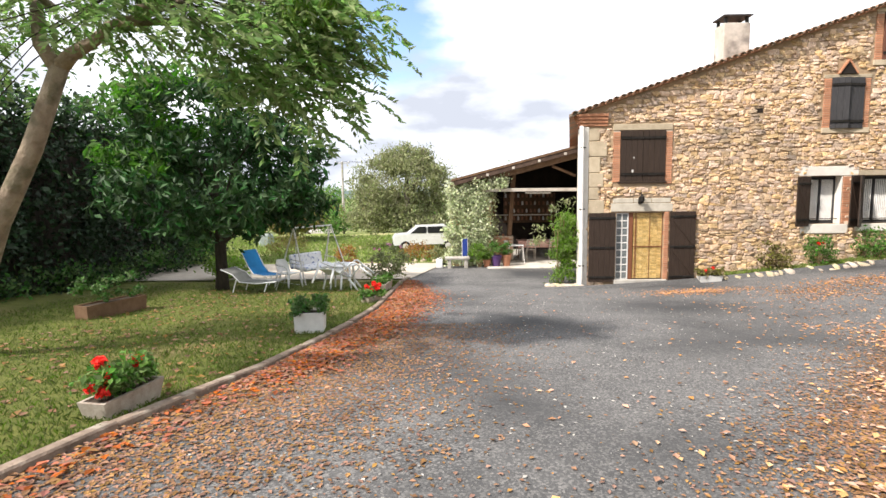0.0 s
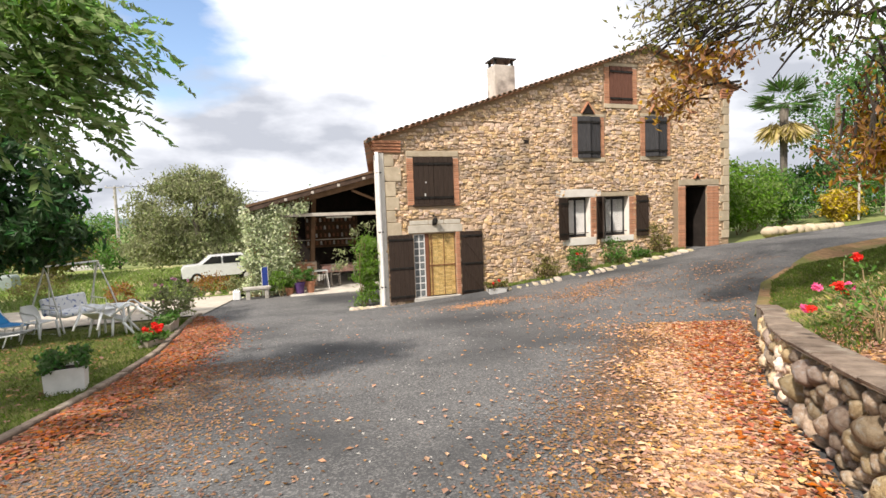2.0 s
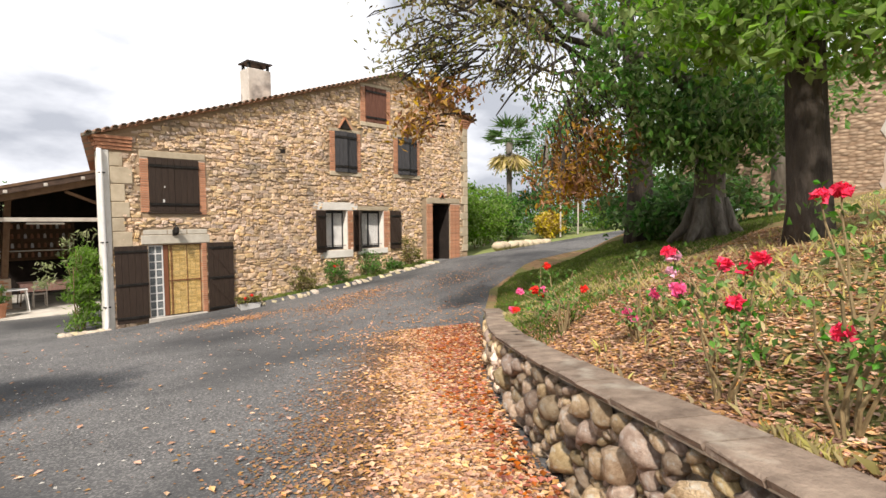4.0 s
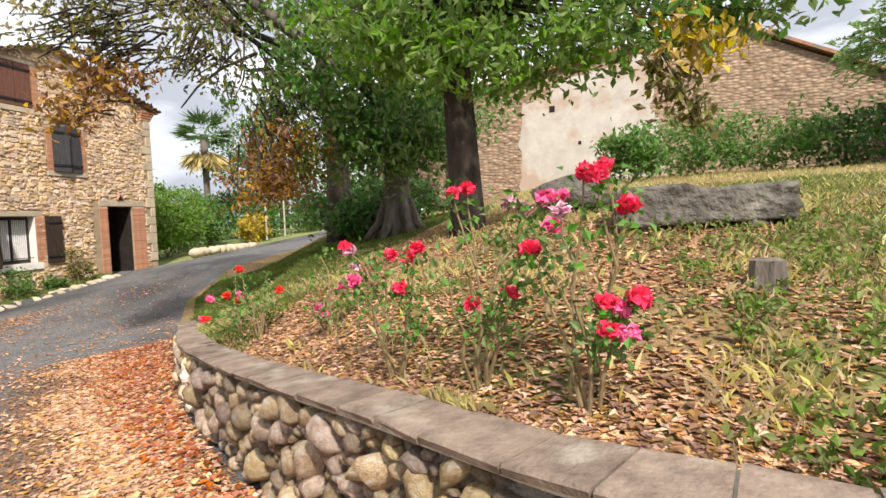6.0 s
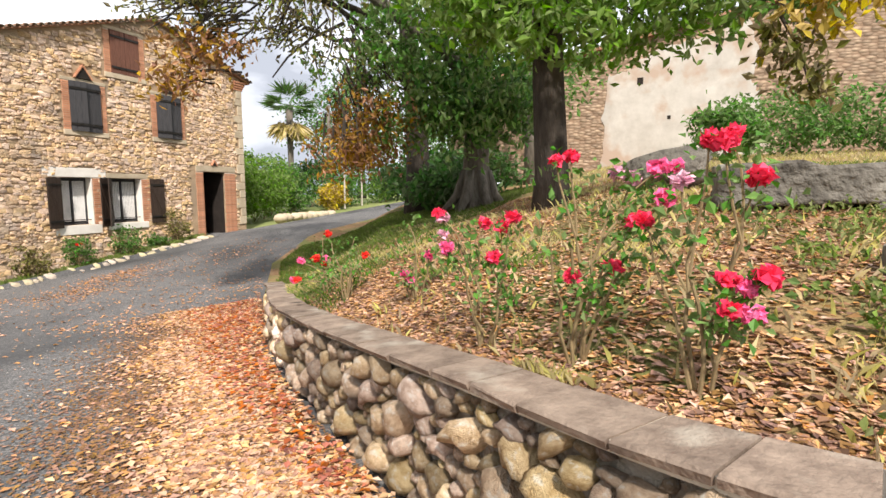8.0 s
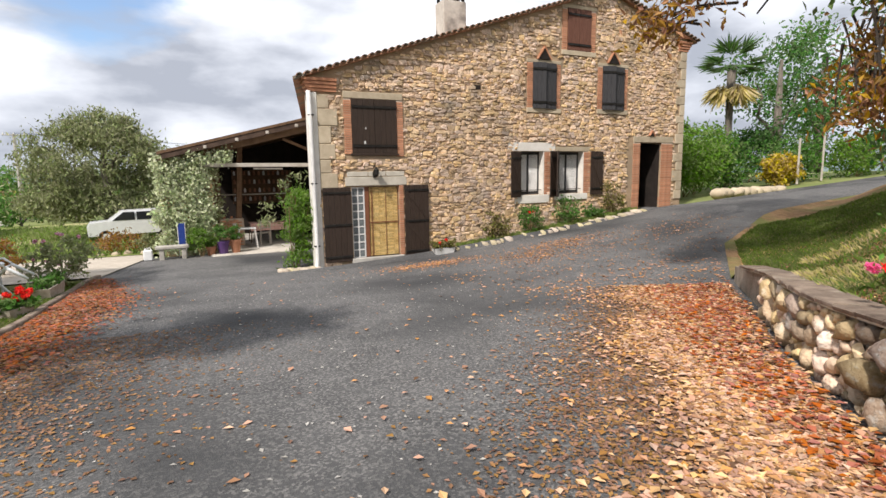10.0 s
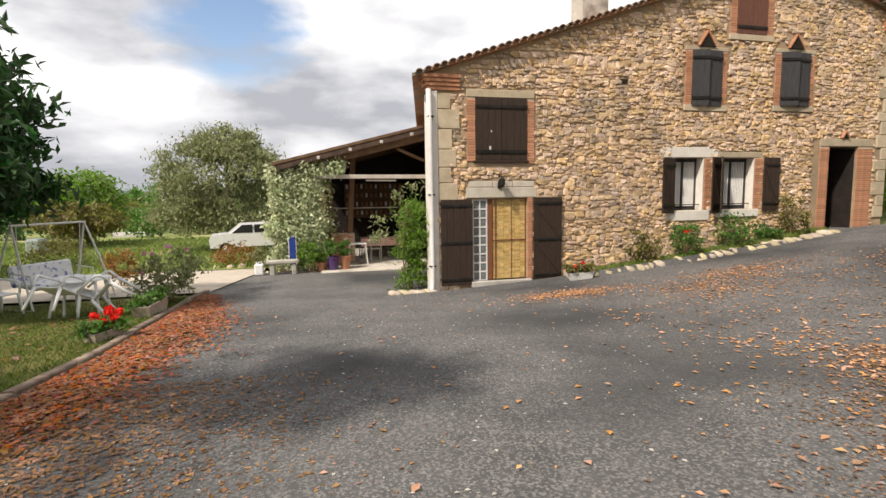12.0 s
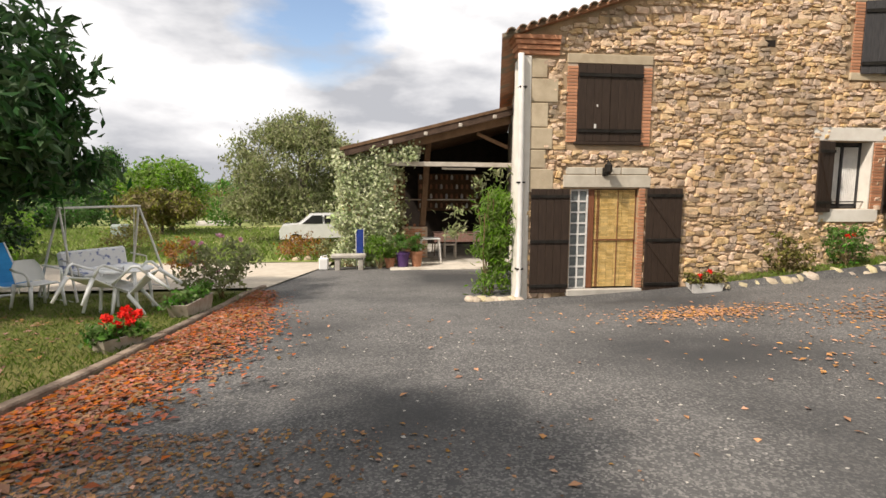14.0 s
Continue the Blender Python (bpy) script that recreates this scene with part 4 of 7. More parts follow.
# lighter leaf colour paints sunlight on the upper crown
leaves("sunlit_crown", clumps(np.concatenate([ball(30, (-0.6, -0.5, 5.1), (1.8, 1.6, 1.0), 0.5), ball(10, (-1.6, -1.4, 3.4), (1.2, 0.8, 0.5), 0)]), 60, 0.40), L_CHERRY_LIT, 0.24, 0.09, T2, "upper leaves coloured lighter for sunlight", droop=0.5)

# tall hedge of ivy-covered trees
hedge = thing("ivy_hedge", (-11.2, 14.5, drive_z(-11, 14.5)), "tall dark hedge smothered in ivy", "hedge")
hp = []
for y in np.arange(-9.5, 10.5, 0.55):
    for z in np.arange(0.2, 5.3, 0.5):
        hp.append((0.5 * noise.noise((y * 0.4, z * 0.4, 3)) + rng.normal() * 0.25 + (0.25 if z < 1 else 0) - 0.12 * max(0, z - 3.6) ** 2, y + rng.normal() * 0.2, z + rng.normal() * 0.15))
leaves("ivy", clumps(hp, 46, 0.50, 1.0), L_IVY, 0.17, 0.13, hedge, droop=0.5)
leaves("top_growth", clumps(ball(60, (-0.3, 0, 5.1), (0.8, 9.5, 0.7), 0), 45, 0.4), L_OAK, 0.18, 0.09, hedge, droop=0.3)
leaves("low_growth", clumps(np.stack([rng.normal(0.75, 0.25, 90), rng.uniform(-9.5, 9.5, 90), rng.uniform(0.05, 0.75, 90)], 1), 45, 0.32), L_OAK, 0.13, 0.08, hedge, "leafy undergrowth", droop=0.2)
bm = B()
box(bm, -2.2, -10, -0.3, -0.75, 10.5, 4.9)
part("core", bm, M_BARK_DARK, hedge)

# grey-green tree beyond the path
T3 = tree("willowy_tree", (-2.75, 31.5, drive_z(-2.75, 31.5)), "rounded grey-green tree with drooping twigs", M_BARK,
          [(0, 0, -0.1, 0.28), (0, 0, 1.2, 0.24), (0.1, 0, 2.8, 0.18), (0, 0, 5.0, 0.08)],
          [((0, 0, 1.3), (2.2, 0, 3.4), 0.12), ((0, 0, 1.5), (-2.4, 0.4, 3.6), 0.12), ((0, 0, 2.2), (0.8, -1.5, 4.8), 0.1), ((0, 0, 2.2), (-0.8, 1.2, 5.2), 0.1)])
a3 = np.concatenate([ball(210, (-0.2, 0, 3.65), (3.5, 2.8, 2.3), 0.55), ball(44, (0.1, 0, 5.6), (1.7, 1.5, 0.8), 0.3), ball(46, (-2.0, -0.6, 1.9), (1.9, 1.8, 0.6), 0.3), ball(44, (0.9, -1.5, 1.75), (1.9, 0.5, 0.45), 0.2)])
leaves("crown", clumps(a3, 78, 0.55), L_OLIVE, 0.22, 0.085, T3, droop=0.9)
twigs(T3, [(tuple(p * [0.6, 0.6, 1] - [0, 0, 0.4]), tuple(p + [0, 0, rng.uniform(0.1, 0.8)])) for p in a3[:130]], M_BARK, 0.02)
T3.scale = (0.92, 0.9, 0.95)
leaves("outer_sprays", clumps(a3[:130] + [0, 0, 0.35], 12, 0.7), L_OLIVE, 0.16, 0.05, T3, droop=0.2)


def twigs_tag(*obs):
    for o in obs:
        tagged(o, kind="stuff")


def far_tree(at, h, r, mat, label, per=55, n=46, leaf=0.30, tip=False, name="distant_tree", trunk_h=None):
    th = trunk_h if trunk_h is not None else h * 0.13
    t = tree(name, at, label, M_BARK, [(0, 0, -0.3, 0.045 * h), (0.05, 0, th, 0.035 * h), (0, 0, h * 0.8, 0.012 * h)],
             [((0, 0, th), (r * 0.6, 0, h * 0.6), 0.02 * h), ((0, 0, th), (-r * 0.6, 0.2, h * 0.62), 0.02 * h)])
    if tip:
        z = rng.uniform(0.08, 1, n)
        a = rng.uniform(0, 2 * math.pi, n)
        pts = np.stack([np.cos(a) * r * (1.05 - z), np.sin(a) * r * (1.05 - z), z * h], 1)
    else:
        pts = ball(n, (0, 0, th + (h - th) * 0.52), (r, r, (h - th) * 0.5), 0.55)
    leaves("crown", clumps(pts, per, r * 0.30), mat, leaf, leaf * 0.5, t, droop=0.4)
    return t


def far_at(x, y):
    return (x, y, far_z(x, y))


far_tree(far_at(-12.4, 41), 4.6, 2.3, L_LIME, "rounded fresh green tree on the meadow", n=90, per=70)
far_tree(far_at(-11.4, 37), 2.5, 2.0, L_MIXED, "low spreading yellow-green tree", n=60, per=70, trunk_h=1.0)
far_tree(far_at(-23.1, 56), 6.4, 2.6, L_OAK, "tall dark conifer on the meadow edge", tip=True, n=130)
far_tree(far_at(-23.5, 50), 5.6, 2.2, L_OAK, "dark conifer behind the meadow trees", tip=True, n=110)
far_tree(far_at(5.5, 42), 6.2, 2.6, L_BUSH, "green tree rising behind the shed roof", n=50)
far_tree(far_at(-19, 33), 1.8, 2.0, L_OAK, "clipped dark shrub on the meadow", n=40, trunk_h=0.3)
far_tree(far_at(-14.5, 29), 1.7, 1.3, L_LIME, "bright feathery shrub by the lawn", n=40, trunk_h=0.2, leaf=0.2)
for x, y, h, r, mt in ((-34, 52, 3.2, 3.0, L_BUSH), (-29, 47, 2.6, 2.6, L_OAK), (-21.5, 44, 2.4, 2.2, L_OAK), (-10.5, 50, 2.6, 2.4, L_BUSH), (-8, 56, 3.0, 3.0, L_MIXED), (-38, 60, 5, 4, L_OAK), (-4, 62, 3.4, 3.4, L_BUSH), (-16, 62, 3.0, 3.2, L_MIXED), (-25, 36, 2.2, 2.0, L_OAK), (-22, 30, 1.8, 1.8, L_BUSH)):
    far_tree(far_at(x, y), h, r, mt, "bushy hedgerow tree beyond the meadow", n=44, per=50, trunk_h=0.2, name="hedgerow_tree")
for x, y, h, r in ((-60, 150, 9, 7), (-40, 170, 8, 8), (-95, 160, 10, 8), (-130, 190, 11, 9), (-20, 190, 8, 9), (12, 180, 9, 8), (-75, 120, 8, 5), (-50, 95, 6, 4), (-28, 110, 5, 4)):
    far_tree(far_at(x, y), h, r, L_OAK if x % 2 else L_BUSH, "distant green tree in the fields", n=36, per=40, leaf=0.8)

# the garden's lime-green tree
T4 = tree("garden_tree", (7.2, 1.2, garden_z(7.2, 1.2)), "dark straight-trunked tree with fresh lime leaves", M_BARK_DARK,
          [(0, 0, -0.1, 0.27), (0, 0, 0.4, 0.22), (-0.08, 0.05, 1.5, 0.20), (-0.16, 0.08, 2.6, 0.17), (-0.2, 0.1, 4.2, 0.10)],
          [((-0.12, 0.05, 2.3), (-1.5, 1.0, 3.4), 0.08), ((-0.14, 0.06, 2.5), (0.3, -1.8, 3.3), 0.08), ((-0.16, 0.08, 2.6), (-1.6, -0.9, 3.6), 0.07), ((-0.16, 0.08, 2.6), (1.2, 1.0, 4.0), 0.07),
           ((-0.2, 0.1, 3.4), (-0.4, -2.6, 4.4), 0.06), ((-0.2, 0.1, 3.4), (-0.3, 2.4, 4.6), 0.06)])
T4_AT = np.array([7.2, 1.2, garden_z(7.2, 1.2)])
a4 = np.concatenate([ball(34, (6.5, 0.7, 3.55), (0.8, 1.3, 0.5), 0.1), ball(30, (6.5, 1.9, 3.9), (0.9, 0.9, 0.5), 0.1), ball(50, (6.9, 0.6, 4.5), (1.6, 2.4, 0.6), 0.2)]) - T4_AT
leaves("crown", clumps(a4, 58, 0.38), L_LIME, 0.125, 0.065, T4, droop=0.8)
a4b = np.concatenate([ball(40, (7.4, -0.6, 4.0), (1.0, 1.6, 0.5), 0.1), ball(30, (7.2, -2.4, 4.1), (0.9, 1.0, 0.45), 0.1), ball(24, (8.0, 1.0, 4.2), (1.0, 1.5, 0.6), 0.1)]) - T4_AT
# shaded copy of the lime leaves: inner shade put in their colour
leaves("shaded_crown", clumps(a4b, 26, 0.40), L_CROWN, 0.16, 0.08, T4, "inner leaves coloured darker for shade", droop=0.7)
ys_ = leaves("yellowing_spray", clumps(np.array([(6.7, -1.45, 3.5), (6.7, -1.2, 3.3), (6.75, -1.6, 3.25), (6.7, -1.3, 3.7), (6.7, -1.8, 3.45)]) - T4_AT, 50, 0.26), L_YELLOW, 0.13, 0.075, T4, "yellowing hanging spray", droop=0.9)
hs_ = leaves("hanging_spray", clumps(np.array([(6.7, -1.1, 3.0), (6.7, -1.3, 3.05), (6.7, -1.42, 2.75), (6.7, -1.2, 2.85), (6.7, -1.0, 3.2), (6.7, -1.45, 2.6)]) - T4_AT, 50, 0.2), L_MIXED, 0.12, 0.065, T4, "hanging green spray", droop=1.0)
twigs(T4, [((-0.3, 0.2, 2.9), tuple(p)) for p in np.concatenate([a4[::3], a4b[::3]])] + [((-0.2, -1.6, 2.9), tuple(np.array((6.7, -1.3, 3.2)) - T4_AT)), ((-0.5, -2.3, 1.9), tuple(np.array((6.7, -1.4, 2.6)) - T4_AT))], M_BARK_DARK, 0.02)

twigs_tag(ys_, hs_)
# upper crown out of view, added to shade the bank
leaves("high_crown", clumps(ball(50, (-0.4, -0.2, 5.3), (2.6, 2.6, 0.9), 0.3), 40, 0.5), L_LIME, 0.16, 0.09, T4, "unseen upper crown added for shade", droop=0.5)
# the great tree behind it
T5 = tree("great_oak", (11.2, 3.5, garden_z(11.2, 3.5)), "massive old tree with a flared grey trunk and dark hanging foliage", M_BARK,
          [(0, 0, -0.2, 0.50), (0, 0, 0.25, 0.38), (0, 0, 0.9, 0.28), (0.05, 0, 2.2, 0.25), (0.1, 0, 4.0, 0.25), (0, 0, 6.5, 0.18)],
          [((0, 0, 2.6), (-2.2, 2.2, 4.6), 0.22), ((0, 0, 2.8), (-2.6, -1.2, 4.4), 0.2), ((0, 0, 3.2), (0.6, -3.2, 5.0), 0.2), ((0, 0, 3.4), (-1.0, 3.8, 6.0), 0.2),
           ((0, 0, 4.0), (-4.6, 2.4, 6.4), 0.16), ((0, 0, 4.4), (-4.8, 0.2, 6.6), 0.15), ((0, 0, 4.5), (2.5, 2.0, 6.5), 0.15)])
for k in range(7):
    bm = B()
    a = 2 * math.pi * k / 7 + 0.3
    tube(bm, [(math.cos(a) * 0.22, math.sin(a) * 0.22, 0.75), (math.cos(a) * 0.40, math.sin(a) * 0.40, 0.25), (math.cos(a) * 0.72, math.sin(a) * 0.72, -0.08)], [0.12, 0.11, 0.05], 7)
    part("root", bm, M_BARK, T5, smooth=True)
a5 = np.concatenate([ball(78, (-0.5, -0.3, 3.6), (2.0, 2.2, 1.7), 0.4), ball(56, (-1.4, -0.2, 1.75), (1.0, 1.5, 0.75), 0.2), ball(14, (0, -1.5, 4.8), (2.6, 2.8, 0.9), 0.4), ball(16, (-1.6, 2.0, 3.4), (1.4, 1.0, 1.2), 0.3)])
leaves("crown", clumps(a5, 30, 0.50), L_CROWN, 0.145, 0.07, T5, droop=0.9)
# low leaves darker, outer ones lighter: crown shade put into leaf colour
leaves("low_crown", clumps(ball(44, (-1.0, -0.4, 2.0), (0.8, 1.4, 0.95), 0.1), 55, 0.40), L_OAK, 0.17, 0.085, T5, "low hanging leaves, shade put in their dark colour", droop=0.9)
leaves("light_crown", clumps(ball(34, (-2.0, 0.0, 3.4), (0.9, 1.7, 1.3), 0.3), 60, 0.36), L_BUSH, 0.145, 0.07, T5, "outer leaves, light put in their paler colour", droop=0.8)

# unseen upper crown, added overhead to darken the garden
leaves("high_crown", clumps(ball(64, (-0.5, 0.5, 7.2), (3.6, 3.6, 1.3), 0.3), 40, 0.6), L_CROWN, 0.2, 0.10, T5, "broad unseen upper crown added for shade", droop=0.5)

# chestnut with turning, rusty leaves reaching out over the yard
T6 = tree("turning_chestnut", (14.2, 6.2, garden_z(14.2, 6.2)), "old chestnut with rusty browning leaves reaching over the yard", M_BARK_DARK,
          [(0, 0, -0.2, 0.45), (0, 0, 1.0, 0.34), (-0.1, 0, 2.6, 0.30), (-0.4, 0.1, 4.6, 0.22), (-0.6, 0.2, 6.4, 0.14)],
          [((-0.2, 0, 3.2), (-3.6, 0.6, 4.8), 0.16), ((-3.4, 0.6, 4.7), (-7.0, 0.3, 4.6), 0.08), ((-0.4, 0.1, 4.2), (-5.2, 1.0, 5.2), 0.12), ((-5.0, 0.9, 5.1), (-7.8, 0.6, 4.3), 0.05),
           ((-0.3, 0, 3.6), (-1.4, 2.6, 5.0), 0.1), ((-0.3, 0, 3.4), (1.6, -0.6, 5.0), 0.12), ((-3.0, 0.5, 4.4), (-4.4, 1.4, 3.0), 0.05)])
T6_AT = np.array([14.2, 6.2, garden_z(14.2, 6.2)])
a6 = np.concatenate([ball(26, (9.6, 5.1, 3.0), (0.75, 0.9, 0.65), 0.1), ball(16, (8.9, 5.2, 2.3), (0.5, 0.7, 0.4), 0.1), ball(14, (10.2, 5.4, 2.6), (0.9, 0.8, 0.5), 0.1), ball(12, (6.9, 6.3, 3.75), (0.5, 0.6, 0.35), 0.1), ball(5, (6.5, 6.5, 3.3), (0.3, 0.4, 0.2), 0.1)]) - T6_AT
leaves("rusty_crown", clumps(a6, 44, 0.40), L_RUST, 0.13, 0.055, T6, "rusty brown leaves", droop=0.8)
a6b = np.concatenate([ball(30, (6.5, 6.7, 4.5), (0.9, 0.8, 0.5), 0.1), ball(34, (8.0, 6.0, 4.6), (1.2, 1.0, 0.6), 0.1), ball(30, (7.4, 6.4, 5.4), (2.2, 1.4, 0.5), 0.1), ball(24, (9.6, 5.2, 3.9), (1.2, 1.0, 0.6), 0.1)]) - T6_AT
leaves("turning_crown", clumps(a6b, 22, 0.36), L_MIXED, 0.105, 0.045, T6, "thin turning leaves", droop=0.9)
twigs(T6, [(tuple(p + rng.normal(size=3) * 0.15 + unit(np.array([-3.6, 0.6, 4.9]) - p) * 0.8), tuple(p - [0, 0, 0.15])) for p in a6b for _ in (0, 1)], M_BARK_DARK, 0.022)
twigs(T6, [(tuple(p + rng.normal(size=3) * 0.15 + unit(np.array([-3.6, 0.6, 4.9]) - p) * 0.9), tuple(p)) for p in a6], M_BARK_DARK, 0.022)
leaves("green_crown", clumps(np.concatenate([ball(14, (-2.2, 0.0, 3.2), (1.6, 1.4, 0.9), 0.3), ball(16, (0.6, -0.2, 5.0), (2.2, 2.0, 1.2), 0.4)]), 40, 0.45), L_BUSH, 0.15, 0.07, T6, droop=0.7)

# unseen high boughs, added to shade lane and garden
leaves("high_crown", clumps(ball(90, (-3.4, 0.8, 6.2), (4.4, 2.8, 1.0), 0.3), 36, 0.6), L_MIXED, 0.2, 0.09, T6, "broad unseen upper crown added for shade", droop=0.5)

# palm by the road
T7 = thing("palm", (27.6, 20.9, drive_z(26, 14) - 0.6), "tall fan palm with a skirt of dry fronds", "palm tree")
bm = B()
tube(bm, [(0, 0, 0), (0.05, 0, 2), (0, 0, 5.2), (0.02, 0, 6.8)], [0.22, 0.17, 0.19, 0.24], 10)
part("trunk", bm, M_BARK, T7, smooth=True)
for k in range(34):
    dry = k >= 17
    a, el = rng.uniform(0, 2 * math.pi), rng.uniform(-1.2, -0.6) if dry else rng.uniform(-0.3, 1.2)
    base = np.array([0, 0, 6.3 if dry else 6.8])
    d = np.array([math.cos(a) * math.cos(el), math.sin(a) * math.cos(el), math.sin(el)])
    hub = base + d * 0.85
    fan_c, fan_d = [], []
    side = unit(np.cross(d, [0.01, 0, 1.0]))
    upv = np.cross(side, d)
    for q in np.linspace(-1.25, 1.25, 15):
        v = d * math.cos(q) + side * math.sin(q)
        fan_c.append(hub + v * 0.5 - np.array([0, 0, 0.10]))
        fan_d.append(v * 6)
    ob = leaves("frond", np.array(fan_c), L_PALMDRY if dry else L_PALM, 1.25 if dry else 1.05, 0.14 if dry else 0.11, T7, along=np.array(fan_d), droop=0.8, fold=0.15)

# feathery tree on the upper lawn
T8 = tree("upper_lawn_tree", (17.5, -10.1, garden_z(17.5, -10.1)), "slender feathery tree on the upper lawn", M_BARK_PALE,
          [(0, 0, -0.1, 0.13), (0, 0, 1.2, 0.10), (0.1, 0.1, 2.4, 0.09), (0.1, 0, 4.0, 0.04)],
          [((0, 0, 1.6), (-0.4, 2.2, 3.4), 0.06), ((0, 0, 1.6), (0.2, -2.2, 3.6), 0.06), ((0, 0, 2.0), (-0.3, 0.9, 4.6), 0.05), ((0, 0, 2.0), (0.2, -1.0, 4.8), 0.05)])
a8 = np.concatenate([ball(40, (0, 0.0, 3.6), (2.0, 2.7, 1.0), 0.3), ball(20, (0, -1.6, 4.8), (1.5, 2.2, 0.8), 0.3)])
c8, d8 = fronds(a8, [unit(np.array([0.1, y, 0.2])) for x, y, z in a8], 16, 0.6)
leaves("crown", c8, L_ACACIA, 0.17, 0.06, T8, along=d8 * 2, droop=0.2, fold=0.1)
far_tree((20.5, -14.5, garden_z(20.5, -14.5)), 6.0, 3.0, L_ACACIA, "leafy tree at the lawn edge", n=80, per=80, name="lawn_edge_tree", leaf=0.30)


def shrub(at, r, h, mat, label, n=22, per=45, leaf=0.12, name="shrub", category="shrub", stems=True, group=""):
    t = thing(name, at, label, category, group)
    pts = ball(n, (0, 0, h * 0.55), (r, r, h * 0.48), 0.4)
    leaves("foliage", clumps(pts, per, r * 0.38), mat, leaf, leaf * 0.5, t, droop=0.3)
    if stems:
        for k in range(4):
            bm = B()
            p = pts[k]
            tube(bm, limb((0.05 * math.cos(k * 1.6), 0.05 * math.sin(k * 1.6), -0.05), tuple(p)), [0.02, 0.016, 0.013, 0.01, 0.006], 5)
            part("stem", bm, M_STEM, t)
    return t


# hedge and shrubs in front of the barn
for x, y, h, r, mt, lab in ((20.5, -3.9, 2.1, 1.7, L_BUSH, "fresh green shrub before the barn"), (21, -6.6, 1.9, 1.7, L_BUSH, "bushy green shrub by the barn hedge"), (21, -9.3, 1.9, 1.6, L_OAK, "dark clipped hedge shrub by the barn"),
                          (21.5, -12, 1.8, 1.8, L_OAK, "dark clipped hedge shrub by the barn"), (22, -15, 2.0, 2.0, L_OAK, "dark clipped hedge shrub by the barn"), (17.5, -1.9, 1.5, 0.9, L_BUSH, "rose shrub by the barn"),
                          (22, -18, 2.2, 2.2, L_OAK, "dark clipped hedge shrub by the barn")):
    shrub((x, y, garden_z(x, y)), r, h, mt, lab, n=40, per=45, leaf=0.2)
# greenery along the road beside the house
for x, y, h, r, mt, lab in ((21.6, 18.6, 3.3, 1.3, L_LIME, "bright green hedge behind the house"), (23.2, 19.4, 3.3, 1.4, L_LIME, "bright green hedge behind the house"), (25.2, 20.6, 3.2, 1.5, L_BUSH, "green hedge beside the palm"), (20.4, 18.4, 3.2, 1.2, L_LIME, "bright green hedge behind the house"), (26.5, 20.2, 2.6, 1.2, L_BUSH, "green shrub at the palm foot"), (30.5, 21.5, 3.0, 1.6, L_OAK, "dark green shrub beyond the palm"), (23, 24, 4.3, 2.4, L_LIME, "bright green hedge behind the house"), (21.2, 27, 4.2, 2.4, L_LIME, "bright green hedge behind the house"), (26, 26, 4.4, 2.5, L_LIME, "bright green hedge behind the house"),
                          (30, 18.8, 2.2, 1.7, L_BUSH, "green shrub by the road"), (33, 17.2, 2.0, 1.7, L_LIME, "light green shrub by the road"), (36, 17, 2.4, 2.0, L_BUSH, "green shrub by the road"),
                          (27.5, 17.8, 1.6, 0.8, L_YELLOW, "yellow flowering shrub by the road"), (17.5, 7.0, 1.8, 1.8, L_OAK, "dark laurel mound at the tree foot"), (15.5, 5.0, 1.5, 1.4, L_OAK, "dark laurel mound at the tree foot"),
                          (13.0, 4.8, 1.1, 1.0, L_OAK, "low dark mound of ivy"), (20, 8.0, 1.8, 1.6, L_OAK, "dark evergreen mound by the lane")):
    z = drive_z(x, 14) - 0.25 if y > 12 else garden_z(x, y)
    shrub((x, y, z - 0.1), r, h, mt, lab, n=46, per=50, leaf=0.2)
far_tree((32, 21, 1.2), 8, 3.0, L_OAK, "dark tree beside the road", name="roadside_tree", n=70, leaf=0.25)
far_tree((38, 22, 1.4), 9, 3.6, L_BUSH, "green tree beside the road", name="roadside_tree", n=80, leaf=0.28)
far_tree((30, 9.3, 1.6), 7.5, 3.2, L_OAK, "dark roadside tree over the lane", name="roadside_tree", n=56, leaf=0.22, trunk_h=2.2)
far_tree((24, 7.0, garden_z(24, 7)), 7.5, 2.8, L_OAK, "dark tree behind the old oak", name="roadside_tree", n=50, per=40, leaf=0.25, trunk_h=2.0)
far_tree((44, 16, 1.8), 9, 4.2, L_BUSH, "green trees closing the lane", name="roadside_tree", n=80, leaf=0.3, trunk_h=1.4)
far_tree((45, 10, 2.2), 9, 4.2, L_OAK, "dark trees closing the lane", name="roadside_tree", n=80, leaf=0.3, trunk_h=1.4)
far_tree((19, 4, garden_z(19, 4)), 6.4, 2.6, L_BUSH, "slender tree beside the barn", name="roadside_tree", n=46, per=36, leaf=0.22, trunk_h=2.4)

